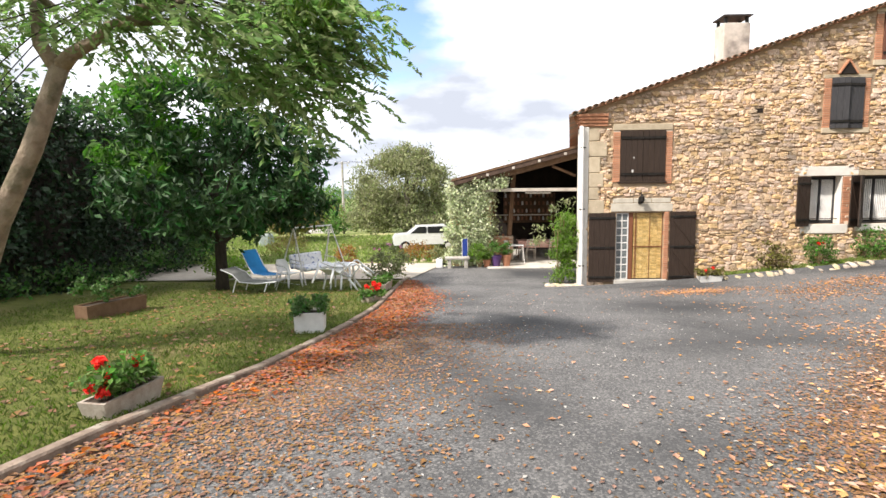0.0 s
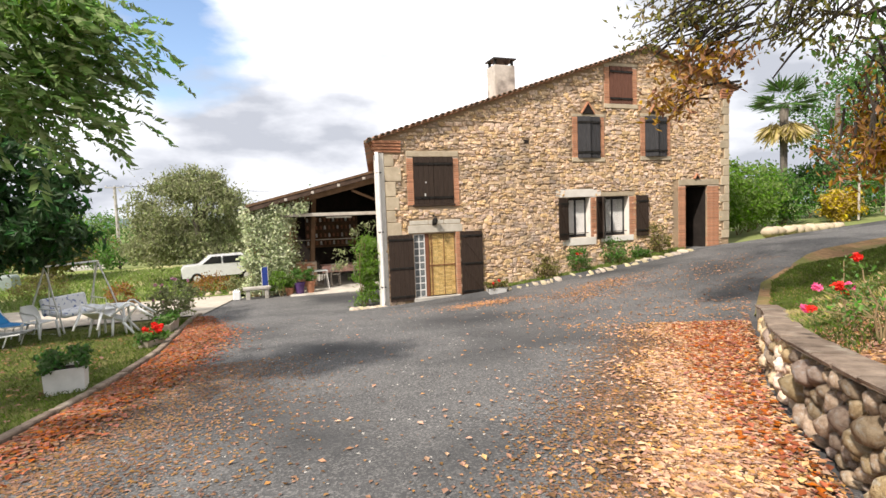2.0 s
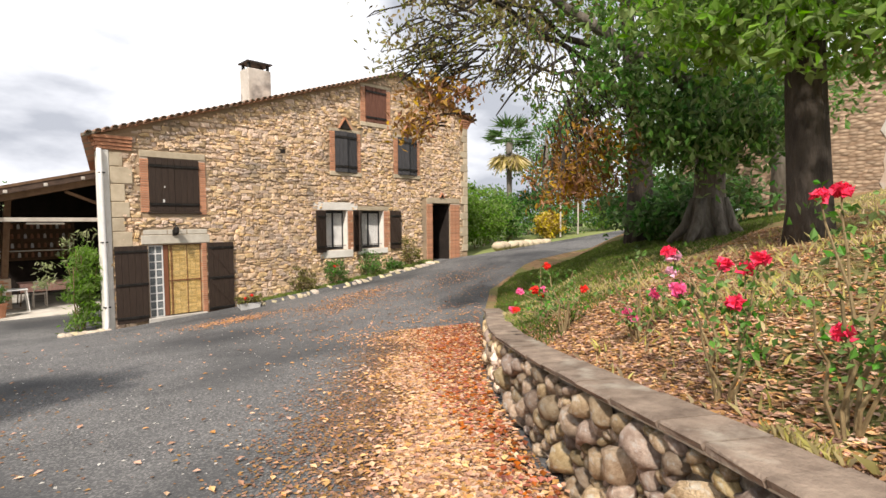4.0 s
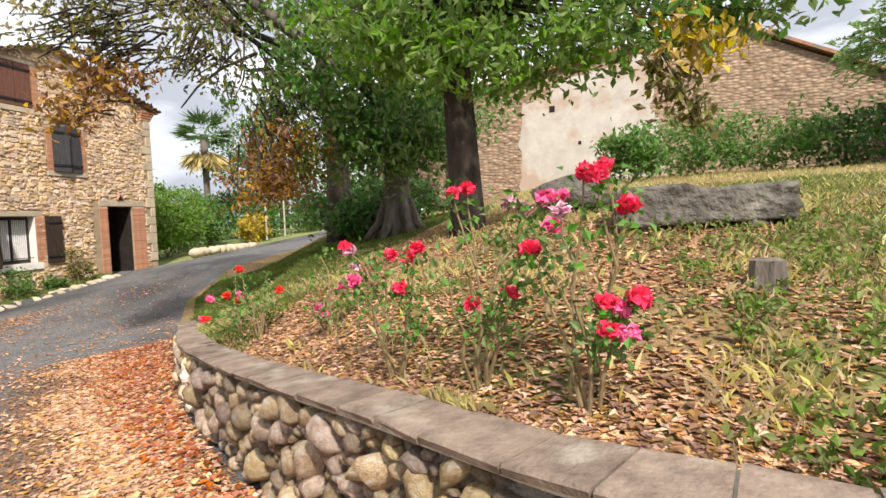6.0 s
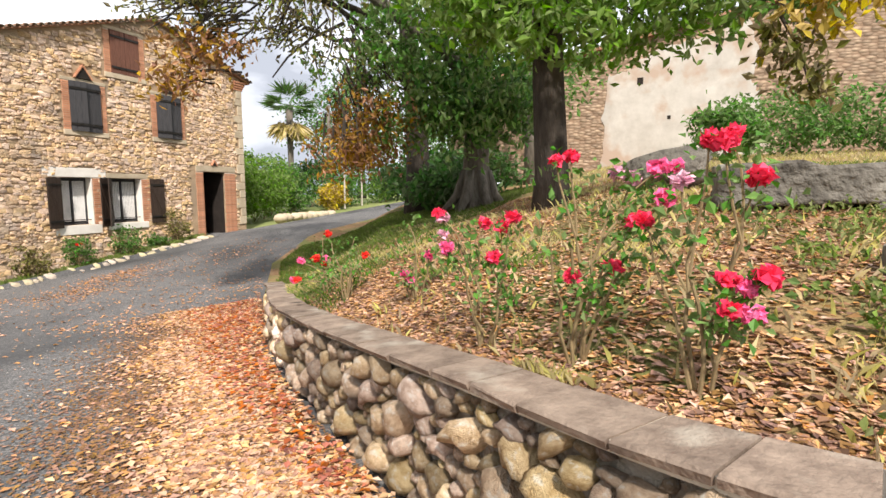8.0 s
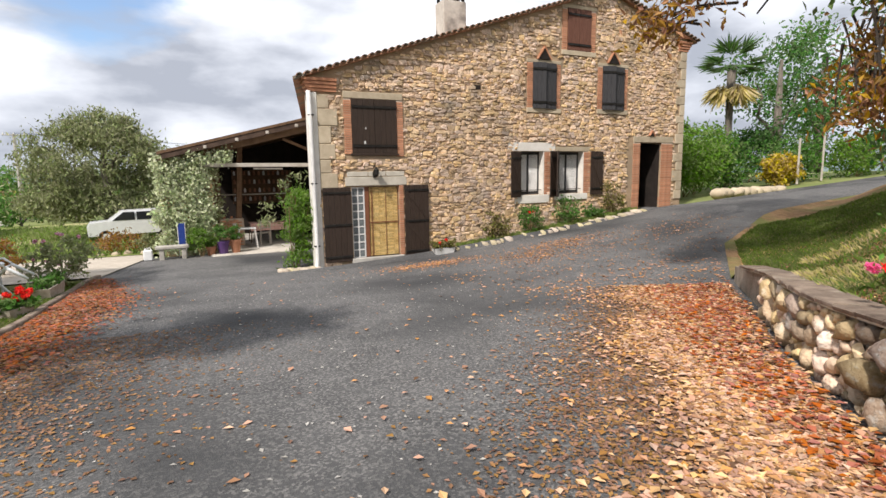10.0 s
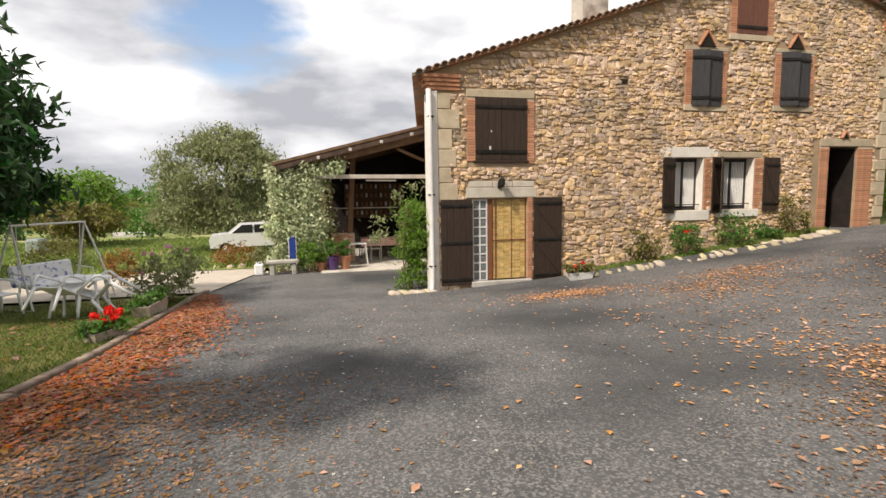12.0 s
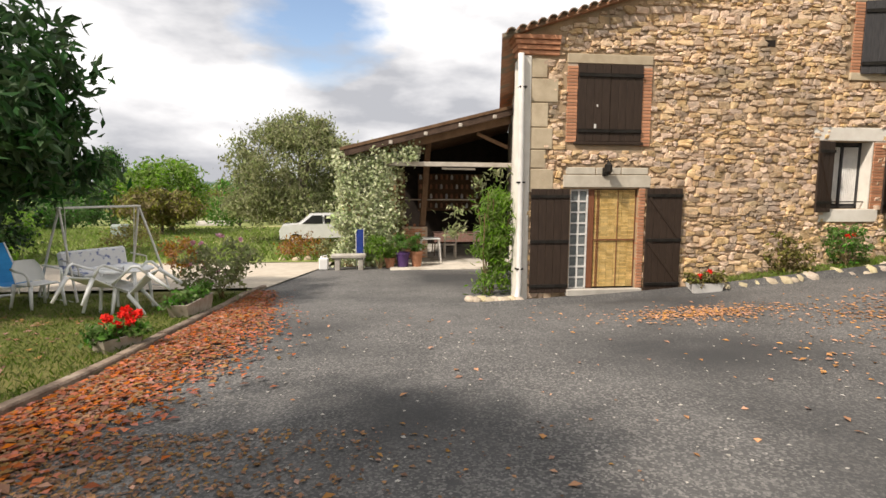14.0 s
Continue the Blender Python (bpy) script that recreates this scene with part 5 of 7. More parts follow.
# ---------- garden wall, kerbs, facade stones ----------
def stone_shape(n=8, dome=0.6, jit=0.16, power=2.6, face=0.62):
    """A worn stone of unit size facing -y: an uneven outline swelling to the front."""
    a = np.linspace(0, 2 * math.pi, n, endpoint=False) + rng.uniform(-0.12, 0.12, n)
    r = 0.5 * (1 + jit * rng.uniform(-1, 1, n)) / np.maximum(np.abs(np.cos(a)) ** power + np.abs(np.sin(a)) ** power, 0.2) ** (1 / power)
    o = np.stack([np.cos(a) * r, np.sin(a) * r], 1)
    c = rng.uniform(-0.06, 0.06, 2)
    v = [(x, 0.25, z) for x, z in o] + [(x * 0.96, -0.45 * dome, z * 0.96) for x, z in o] + [(c[0] + x * face, -0.9 * dome + rng.uniform(-0.1, 0.1), c[1] + z * face) for x, z in o] + [(c[0], -dome * 1.02, c[1])]
    f = []
    for k in range(n):
        j = (k + 1) % n
        f += [(k, j, n + j, n + k), (n + k, n + j, 2 * n + j, 2 * n + k), (2 * n + k, 2 * n + j, 3 * n)]
    return np.array(v), f


def stone_meshes(name, count, mat, **how):
    out = []
    for _ in range(count):
        v, f = stone_shape(**how)
        me = bpy.data.meshes.new(name)
        me.from_pydata(v.tolist(), [], f)
        me.polygons.foreach_set("use_smooth", [True] * len(me.polygons))
        me.materials.append(mat)
        out.append(me)
    return out


# wall line by arc length
_xy = np.array([p for p in WALL_XY if -6.1 < p[1] < 6.6 or p[1] == -14], float)
_xy[0] = (1.15, -6.0)
_fine = []
for i in range(len(_xy) - 1):
    p0, p1, p2, p3 = _xy[max(i - 1, 0)], _xy[i], _xy[i + 1], _xy[min(i + 2, len(_xy) - 1)]
    for t in np.linspace(0, 1, 12, endpoint=False):
        _fine.append(0.5 * ((2 * p1) + (p2 - p0) * t + (2 * p0 - 5 * p1 + 4 * p2 - p3) * t * t + (3 * p1 - p0 - 3 * p2 + p3) * t ** 3))
_fine = np.array(_fine + [_xy[-1]])
_len = np.r_[0, np.cumsum(np.linalg.norm(np.diff(_fine, axis=0), axis=1))]


def along_wall(s):
    """Point and outward normal of the wall's face s metres along."""
    p = np.array([np.interp(s, _len, _fine[:, 0]), np.interp(s, _len, _fine[:, 1])])
    e = 0.05
    q = np.array([np.interp(s + e, _len, _fine[:, 0]), np.interp(s + e, _len, _fine[:, 1])]) - np.array([np.interp(s - e, _len, _fine[:, 0]), np.interp(s - e, _len, _fine[:, 1])])
    q /= np.linalg.norm(q)
    return p, np.array([-q[1], q[0]])


retaining = thing("garden_wall", (0, 0, 0), "curved retaining wall of river cobbles with stone coping", "wall", kind="structure")
verts, faces = [], []
ss = np.arange(0, _len[-1], 0.15)
for s in ss:
    p, n = along_wall(s)
    top, bot = cap_z(p[1]) - 0.055, drive_z(p[0], p[1]) - 0.25
    p, q = p - n * 0.035, p - n * 0.24
    verts += [(p[0], p[1], bot), (p[0], p[1], max(top, bot + 0.05)), (q[0], q[1], max(top, bot + 0.05)), (q[0], q[1], bot)]
for i in range(len(ss) - 1):
    a, b = i * 4, i * 4 + 4
    faces += [(a, a + 1, b + 1, b), (a + 1, a + 2, b + 2, b + 1), (a + 2, a + 3, b + 3, b + 2)]
mesh_object("wall_core", verts, faces, M_WALLMORTAR, retaining, "sandy grey mortar")
# coping slabs with a brick edge beneath
s = 0.0
while s < _len[-1] - 1.0:
    ln = 0.30 if random.random() < 0.5 else 0.40
    v = []
    for ds in (0.006, ln - 0.006):
        p, n = along_wall(s + ds)
        z, e_ = cap_z(p[1]) + random.uniform(-0.007, 0.007), random.uniform(-0.008, 0.010)
        for off, zz in ((0.045, z - 0.036), (0.052 + e_, z - 0.010), (0.040, z), (-0.24, z + 0.004), (-0.25, z - 0.05)):
            v.append((p[0] + n[0] * off, p[1] + n[1] * off, zz))
    mesh_object("coping_stone", v, [(0, 1, 6, 5), (1, 2, 7, 6), (2, 3, 8, 7), (3, 4, 9, 8), (4, 0, 5, 9), (4, 3, 2, 1, 0), (5, 6, 7, 8, 9)], M_CAP, retaining)
    s += ln
bed_v, bed_f = [], []
for i, s in enumerate(ss[:-6]):
    p, n = along_wall(s)
    z = cap_z(p[1]) - 0.006
    bed_v += [(p[0] + n[0] * o, p[1] + n[1] * o, zz) for o, zz in ((0.03, z - 0.045), (0.034, z - 0.006), (-0.23, z), (-0.23, z - 0.05))]
    if i:
        b = i * 4
        bed_f += [(b - 4 + k, b - 3 + k, b + 1 + k, b + k) for k in range(3)]
mesh_object("coping_bed", bed_v, bed_f, M_LINTEL, retaining, "pale mortar between the coping slabs")
# cobbles, largest ones low
cobbles = stone_meshes("cobble", 30, M_COBBLE, n=9, dome=0.75, jit=0.34, power=2.6, face=0.66)
placed, count = [], 0
for size, tries in ((0.24, 60), (0.18, 300), (0.13, 1700), (0.095, 3600), (0.062, 5000)):
    for _ in range(tries):
        s = random.uniform(2.0, _len[-1] - 2.2)
        w = size * random.uniform(0.85, 1.2)
        h = w * random.uniform(0.55, 0.85)
        p, n = along_wall(s)
        lo, hi = drive_z(p[0], p[1]) + h * 0.3, cap_z(p[1]) - 0.055 - h * 0.48
        if hi <= lo:
            continue
        z = random.uniform(lo, hi)
        if any(abs(s - o[0]) * 2 < (w + o[2]) * 0.93 and abs(z - o[1]) * 2 < (h + o[3]) * 0.93 and ((s - o[0]) * 2 / (w + o[2])) ** 2 + ((z - o[1]) * 2 / (h + o[3])) ** 2 < 0.90 for o in placed):
            continue
        placed.append((s, z, w, h))
placed.sort(key=lambda o: abs(o[0] - 7.4))
loose_v, loose_f = [], []
for k, (s, z, w, h) in enumerate(placed):
    p, n = along_wall(s)
    m = Matrix.Translation((p[0] - n[0] * 0.012, p[1] - n[1] * 0.012, z)) @ Matrix.Rotation(math.atan2(n[1], n[0]) + math.pi / 2, 4, "Z") @ Matrix.Rotation(random.uniform(-0.75, 0.75), 4, "Y") @ Matrix.Rotation(random.uniform(-0.35, 0.35), 4, "X") @ Matrix.Rotation(random.uniform(-0.3, 0.3), 4, "Z") @ Matrix.Diagonal((w, random.uniform(0.42, 0.66) * w, h, 1))
    me = cobbles[k % len(cobbles)]
    if k < 300:
        o = new("cobble", me)
        o.parent = retaining
        o.matrix_basis = m
    else:
        base = len(loose_v)
        loose_v += [tuple(m @ v.co) for v in me.vertices]
        loose_f += [tuple(base + i for i in poly.vertices) for poly in me.polygons]
if loose_v:
    M_COBBLE_REST = material("river_cobble_rest", (0.30, 0.19, 0.105), (0.66, 0.51, 0.35), scale=3, rough=0.85, bump=0.9, bump_scale=26, bump_dist=0.03, island=0.52, hue=0.018,
                             patch=(0.60, 0.55, 0.47), patch_scale=4, patch_at=(0.56, 0.74))
    tagged(mesh_object("small_cobbles", loose_v, loose_f, M_COBBLE_REST, retaining, smooth=True), kind="stuff")

# lawn kerb of long concrete edgings
kerb = thing("lawn_kerb", (0, 0, 0), "low weathered concrete edging along the lawn", "kerb", kind="structure")
y = -8.0
while y < 16.2:
    v = []
    for yy in (y + 0.008, y + 0.99):
        x, z = x_left(yy), drive_z(x_left(yy), yy) + random.uniform(-0.006, 0.01)
        for dx, dz in ((0.02, -0.12), (0.02, 0.055), (0.005, 0.07), (-0.085, 0.07), (-0.10, 0.05), (-0.10, -0.12)):
            v.append((x + dx, yy, z + dz))
    mesh_object("kerb_stone", v, [(k, (k + 1) % 6, 6 + (k + 1) % 6, 6 + k) for k in range(6)] + [(5, 4, 3, 2, 1, 0), (6, 7, 8, 9, 10, 11)], M_CAP, kerb)
    y += 1.0

# border stones and bed along the facade
bed = thing("facade_bed", (0, 0, 0), "narrow planted bed edged with rough stones", "flower bed", kind="structure")
verts, faces = [], []
xs = np.arange(7.0, 14.6, 0.2)
for x in xs:
    z = drive_z(x, 14.4)
    verts += [(x, 14.36, z - 0.05), (x, 14.38, z + 0.07), (x, 15.02, drive_z(x, 15) + 0.14)]
for i in range(len(xs) - 1):
    a = i * 3
    faces += [(a, a + 3, a + 4, a + 1), (a + 1, a + 4, a + 5, a + 2)]
mesh_object("bed_soil", verts, faces, M_LAWN, bed)
edging = stone_meshes("edging_stone", 6, material("edging_stone", (0.36, 0.29, 0.20), (0.55, 0.47, 0.35), scale=5, rough=0.9, bump=0.6, bump_scale=40, objects=0.25, hue=0.02), n=8, dome=0.7, jit=0.2)
x = 7.35
while x < 14.5:
    w = random.uniform(0.14, 0.42)
    o = new("edging_stone", random.choice(edging))
    o.parent = bed
    o.matrix_basis = Matrix.Translation((x + w / 2, 14.36 + random.uniform(-0.07, 0.07), drive_z(x, 14.4) + random.uniform(0.0, 0.05))) @ Matrix.Rotation(random.uniform(-0.3, 0.3), 4, "Y") @ Matrix.Rotation(random.uniform(-0.5, 0.5), 4, "Z") @ Matrix.Diagonal((w, random.uniform(0.2, 0.32), random.uniform(0.13, 0.26), 1))
    x += w * 0.96
for k in range(9):
    o = new("edging_stone", random.choice(edging))
    o.parent = bed
    x = 2.75 + 0.11 * k
    o.matrix_basis = Matrix.Translation((x, 14.85 + random.uniform(-0.05, 0.12) - 0.02 * k, drive_z(x, 15) + 0.03)) @ Matrix.Diagonal((0.2, 0.24, 0.13, 1))

# facade stones: rough courses, the nearest ones singly
def clear_of(x0, x1, z0, z1):
    for name, (a, b, c, d) in OPENINGS.items():
        side = {"loft_window": 0.20, "yard_door": 0.12, "kitchen_window": 0.10, "pantry_window": 0.10, "entrance": 0.55}.get(name, 0.22)
        up = {"yard_door": 0.42, "kitchen_window": 0.27, "pantry_window": 0.16, "attic_window": 0.12}.get(name, 0.2)
        if x1 > a - side and x0 < b + side and z1 > c - (0.27 if "kitchen" in name or "pantry" in name else 0.14) and z0 < d + up:
            return False
    return True


facade = stone_meshes("stone", 30, M_STONE_PIECE, n=8, dome=0.45, jit=0.24, power=4.4, face=0.84)
for me in facade:
    me.polygons.foreach_set("use_smooth", [False] * len(me.polygons))
slots = []
z = -1.05
while z < 7.2:
    h = random.choice((random.uniform(0.05, 0.08), random.uniform(0.065, 0.10), random.uniform(0.09, 0.15)))
    x = HX0 + 0.02 + random.uniform(0, 0.15)
    while x < HX1 - 0.05:
        w = min(random.uniform(0.08, 0.36), random.uniform(1.0, 3.6) * h)
        cx, cz = x + w / 2, z + h / 2 + 0.05 * math.sin(x * 0.9 + z * 1.7) + 0.03 * math.sin(x * 2.3) + random.uniform(-0.022, 0.022)
        ok = cz + h * 0.6 < roof_z(cx) - 0.06 and cz - h / 2 > drive_z(cx, 15) - 0.12 and clear_of(cx - w / 2, cx + w / 2, cz - h / 2, cz + h / 2)
        ok = ok and not (cx - w / 2 < HX0 + 0.34 and (cz > 1.0)) and not (cx + w / 2 > HX1 - 0.34) and not (cx < 4.4 and cz > 3.4) and not (cx > 16.5 and cz > 5.4)
        ok = ok and not (abs(cx - 10.82) < 0.3 and 4.7 < cz < 5.2) and not (abs(cx - 13.6) < 0.3 and 4.8 < cz < 5.3) and not (abs(cx - 8.49) < 0.16 and abs(cz - 3.86) < 0.12)
        if ok:
            slots.append((cx, cz, w * random.uniform(0.97, 1.06), h * random.uniform(0.80, 1.20)))
        x += w + random.uniform(0.0, 0.018)
    z += h * 0.96
# small packing stones wherever mortar would lie bare
taken = np.zeros((690, 430), bool)


def cells(x0, x1, z0, z1):
    return slice(max(0, int((x0 - HX0) / 0.02)), max(0, int((x1 - HX0) / 0.02) + 1)), slice(max(0, int((z0 + 1.2) / 0.02)), max(0, int((z1 + 1.2) / 0.02) + 1))


for cx, cz, w, h in slots:
    taken[cells(cx - w * 0.45, cx + w * 0.45, cz - h * 0.45, cz + h * 0.45)] = True
for _ in range(60000):
    h, cx, cz = random.uniform(0.05, 0.11), random.uniform(HX0 + 0.40, HX1 - 0.36), random.uniform(-1.0, 6.9)
    w = h * random.uniform(1.0, 2.2)
    if cz + h > roof_z(cx) - 0.04 or cz < drive_z(cx, 15) - 0.05 or (cx < 4.4 and cz > 3.4) or not clear_of(cx - w * 0.4, cx + w * 0.4, cz - h * 0.4, cz + h * 0.4):
        continue
    c = cells(cx - w * 0.42, cx + w * 0.42, cz - h * 0.42, cz + h * 0.42)
    if not taken[c].any() and not (abs(cx - 10.82) < 0.3 and 4.7 < cz < 5.2) and not (abs(cx - 13.6) < 0.3 and 4.8 < cz < 5.3) and not (abs(cx - 8.49) < 0.16 and abs(cz - 3.86) < 0.12):
        taken[c] = True
        slots.append((cx, cz, w, h))
near = [s for s in slots if 6.2 < s[0] < 9.4 and -0.6 < s[1] < 3.0]
random.shuffle(near)
single = set(near[:300])
loose_v, loose_f = [], []
for k, sl in enumerate(slots):
    cx, cz, w, h = sl
    me = facade[k % len(facade)]
    m = Matrix.Translation((cx, HY + 0.005, cz)) @ Matrix.Rotation(random.uniform(-0.14, 0.14), 4, "Y") @ Matrix.Rotation(random.uniform(-0.16, 0.16), 4, "Z") @ Matrix.Diagonal((w * random.uniform(1.0, 1.1), random.uniform(0.04, 0.11), h * 1.06, 1))
    if sl in single:
        o = new("stone", me)
        o.parent = front
        o.matrix_basis = m
    else:
        base = len(loose_v)
        loose_v += [tuple(m @ v.co) for v in me.vertices]
        loose_f += [tuple(base + i for i in poly.vertices) for poly in me.polygons]
tagged(mesh_object("stonework", loose_v, loose_f, M_STONE, front), kind="stuff")
# hole drawn as a near-black block, its shade in the colour
bm = B()
box(bm, 8.38, HY - 0.006, 3.80, 8.60, HY + 0.02, 3.92)
part("vent_hole", bm, M_SHADE_BLACK, house, "small putlog hole, its shade a near-black block")

# the barn beyond the upper lawn
barn = thing("barn", (24.6, 0, 2.2), "old pebble-walled barn with a large patch of pale render", "barn")
M_PEBBLE = bpy.data.materials.new("pebble_courses")
M_PEBBLE.use_nodes = True
pn, pl = M_PEBBLE.node_tree.nodes, M_PEBBLE.node_tree.links
pb = pn["Principled BSDF"]
ptc, pmp, pv, pr = pn.new("ShaderNodeTexCoord"), pn.new("ShaderNodeMapping"), pn.new("ShaderNodeTexVoronoi"), pn.new("ShaderNodeValToRGB")
pmp.inputs["Scale"].default_value = (1, 4.2, 8.5)
pl.new(ptc.outputs["Object"], pmp.inputs["Vector"])
pl.new(pmp.outputs["Vector"], pv.inputs["Vector"])
pv.inputs["Scale"].default_value, pv.inputs["Randomness"].default_value = 1.0, 0.7
pr.color_ramp.elements[0].position, pr.color_ramp.elements[1].position = 0.0, 0.75
pr.color_ramp.elements[0].color, pr.color_ramp.elements[1].color = (0.62, 0.46, 0.32, 1), (0.30, 0.195, 0.125, 1)
pmx = pn.new("ShaderNodeMix")
pmx.data_type, pmx.blend_type = "RGBA", "MULTIPLY"
pmx.inputs["Factor"].default_value = 0.55
pl.new(pv.outputs["Distance"], pr.inputs["Fac"])
pl.new(pr.outputs["Color"], pmx.inputs[6])
pbw = pn.new("ShaderNodeRGBToBW")
pl.new(pv.outputs["Color"], pbw.inputs["Color"])
pl.new(pbw.outputs["Val"], pmx.inputs[7])
pl.new(pmx.outputs[2], pb.inputs["Base Color"])
pbp = pn.new("ShaderNodeBump")
pbp.invert = True
pbp.inputs["Distance"].default_value = 0.05
pl.new(pv.outputs["Distance"], pbp.inputs["Height"])
pl.new(pbp.outputs["Normal"], pb.inputs["Normal"])
pb.inputs["Roughness"].default_value = 0.95
outline = [(9, 0), (9, 4.2), (0.5, 5.75), (-6.3, 6.95), (-9.9, 5.3), (-14, 3.6), (-14, 0)]
bm = B()
v0 = [bm.verts.new((0, y, z)) for y, z in outline]
v1 = [bm.verts.new((8, y, z)) for y, z in outline]
bm.faces.new(v0)
bm.faces.new(v1[::-1])
for k in range(len(outline)):
    j = (k + 1) % len(outline)
    bm.faces.new((v0[k], v1[k], v1[j], v0[j]))
part("wall", bm, M_PEBBLE, barn, "courses of rounded river pebbles")
for (ya, za), (yb, zb) in (((9.3, 4.15), (-6.3, 7.0)), ((-6.3, 7.0), (-14.4, 3.45))):
    bm = B()
    v = [bm.verts.new((x, y, z + d)) for x in (-0.25, 8.3) for y, z, d in ((ya, za, 0), (yb, zb, 0), (yb, zb, 0.14), (ya, za, 0.14))]
    for f in ((0, 1, 2, 3), (7, 6, 5, 4), (0, 4, 5, 1), (2, 6, 7, 3), (0, 3, 7, 4), (1, 5, 6, 2)):
        bm.faces.new([v[i] for i in f])
    part("roof", bm, M_TILE, barn, "clay tile roof edge")
bm = B()
edge = [(2.1, 0), (2.05, 2.2), (1.95, 4.3), (0.9, 4.5), (0.4, 5.1), (-1.5, 5.65), (-3.4, 6.2), (-3.6, 4.7), (-3.5, 3.9), (-3.8, 3.3), (-4.1, 1.6), (-4.6, 0)]
pts = []
for (ya, za), (yb, zb) in zip(edge, edge[1:] + edge[:1]):
    for t in np.linspace(0, 1, 6, endpoint=False):
        pts.append((ya + (yb - ya) * t + rng.normal() * 0.08, max(0, za + (zb - za) * t + rng.normal() * 0.08)))
f0 = [bm.verts.new((-0.03, y, z)) for y, z in pts]
f1 = [bm.verts.new((0.02, y, z)) for y, z in pts]
bm.faces.new(f0)
for k in range(len(pts)):
    j = (k + 1) % len(pts)
    bm.faces.new((f0[k], f1[k], f1[j], f0[j]))
part("render_patch", bm, material("cracked_render", (0.40, 0.36, 0.315), (0.56, 0.52, 0.465), scale=1.2, rough=0.95, bump=0.4, bump_scale=12, patch=(0.42, 0.32, 0.25), patch_scale=0.8), barn, "patchy pale lime render")
# barn vents are near-black blocks that carry their own shade
for y, z, s in ((0.62, 4.05, 0.17), (-0.55, 2.5, 0.09), (-2.2, 5.2, 0.07)):
    bm = B()
    box(bm, -0.045, y - s * 0.7, z - s * 0.8, 0.05, y + s * 0.7, z + s * 0.8)
    part("vent_hole", bm, M_SHADE_BLACK, barn, "square vent, its shade a near-black block")

# ---------- the open lean-to shed ----------
SY, SF = 21.0, drive_z(2, 21.5)
shed = thing("lean_to_shed", (0, 0, 0), "open timber lean-to shed against the farmhouse", "shed")


def shed_roof_z(x):
    return 2.12 + (x + 0.1) * 0.255


for y0, y1, name, lab in ((SY - 0.35, SY + 6.6, "roof", "thin dark tiled lean-to roof"),):
    bm = B()
    v = [bm.verts.new((x + (y - SY) * SKEW, y, shed_roof_z(x) + d)) for y in (y0, y1) for x, d in ((0.05, 0.0), (5.0, 0.0), (5.0, 0.09), (0.05, 0.09))]
    for f in ((0, 1, 2, 3), (7, 6, 5, 4), (0, 4, 5, 1), (2, 6, 7, 3), (0, 3, 7, 4), (1, 5, 6, 2)):
        bm.faces.new([v[i] for i in f])
    part(name, bm, M_TIMBER, shed, lab)


def beam(name, a, b, w, h, mat, label=""):
    a, b = Vector(a), Vector(b)
    d = b - a
    m = Matrix.Translation((a + b) / 2) @ d.to_track_quat("X", "Z").to_matrix().to_4x4()
    bm = B()
    box(bm, -d.length / 2, -w / 2, -h / 2, d.length / 2, w / 2, h / 2, 0.012, m)
    return part(name, bm, mat, shed, label)


beam("barge_board", (0.1, SY - 0.3, shed_roof_z(0.1) - 0.08), (4.95, SY - 0.3, shed_roof_z(4.95) - 0.08), 0.06, 0.18, M_TIMBER_DARK, "dark weathered barge board")
beam("rafter", (-0.1, SY, shed_roof_z(0) - 0.26), (4.95, SY, shed_roof_z(4.95) - 0.26), 0.12, 0.24, M_TIMBER, "dark rafter")
for k in range(4):
    x = 1.4 + k * 1.0
    beam("rafter_end", (x, SY - 0.42, shed_roof_z(x) - 0.10), (x, SY + 0.3, shed_roof_z(x) - 0.10), 0.10, 0.1, M_TIMBER_GREY)
beam("tie_beam", (1.2, SY - 0.05, 1.82), (5.0, SY - 0.05, 1.80), 0.12, 0.13, M_TIMBER_GREY, "silvered tie beam")
beam("tie_board", (2.9, SY - 0.03, 1.69), (3.9, SY - 0.03, 1.68), 0.05, 0.06, M_TIMBER_GREY)
beam("post", (2.46, SY + 1.77, -0.16), (2.66, SY + 1.77, 2.62), 0.19, 0.19, M_TIMBER, "squared timber post on the brick pier")
beam("brace", (4.0, SY + 0.3, 2.75), (4.95, SY + 0.3, 2.35), 0.1, 0.1, M_TIMBER)
for nm, x0, x1, z1 in (("brick_pier", 1.78, 2.62, -0.15),):
    bm = B()
    box(bm, x0, SY + 1.6, SF - 0.1, x1, SY + 1.95, z1, 0.01)
    pier = part(nm, bm, M_BRICKJOINT, shed, "low brick pier")
    bm = B()
    box(bm, 0, 0, 0, 0.21, 0.012, 0.05, 0.004)
    fb = None
    for r in range(int((z1 - SF) / 0.06)):
        for c in range(5):
            x = x0 + 0.0 + c * 0.222 - (0.11 if r % 2 else 0)
            if x < x0 - 0.01 or x + 0.2 > x1 + 0.01:
                continue
            if fb is None:
                o = fb = part("brick", bm, M_BRICK, pier)
            else:
                o = new("brick", fb.data)
                o.parent = pier
            o.location = (x, SY + 1.59, SF + r * 0.06)
if fb is None:
    bm.free()
bm = B()
box(bm, 0.0, SY + 0.05, SF - 0.2, 1.55, SY + 0.45, 2.05)
part("end_wall", bm, M_STONE, shed, "rubble end wall under the creeper")
# inner shed walls hold the shade under the roof as near-black colour
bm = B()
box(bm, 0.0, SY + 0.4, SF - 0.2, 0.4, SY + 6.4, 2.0)
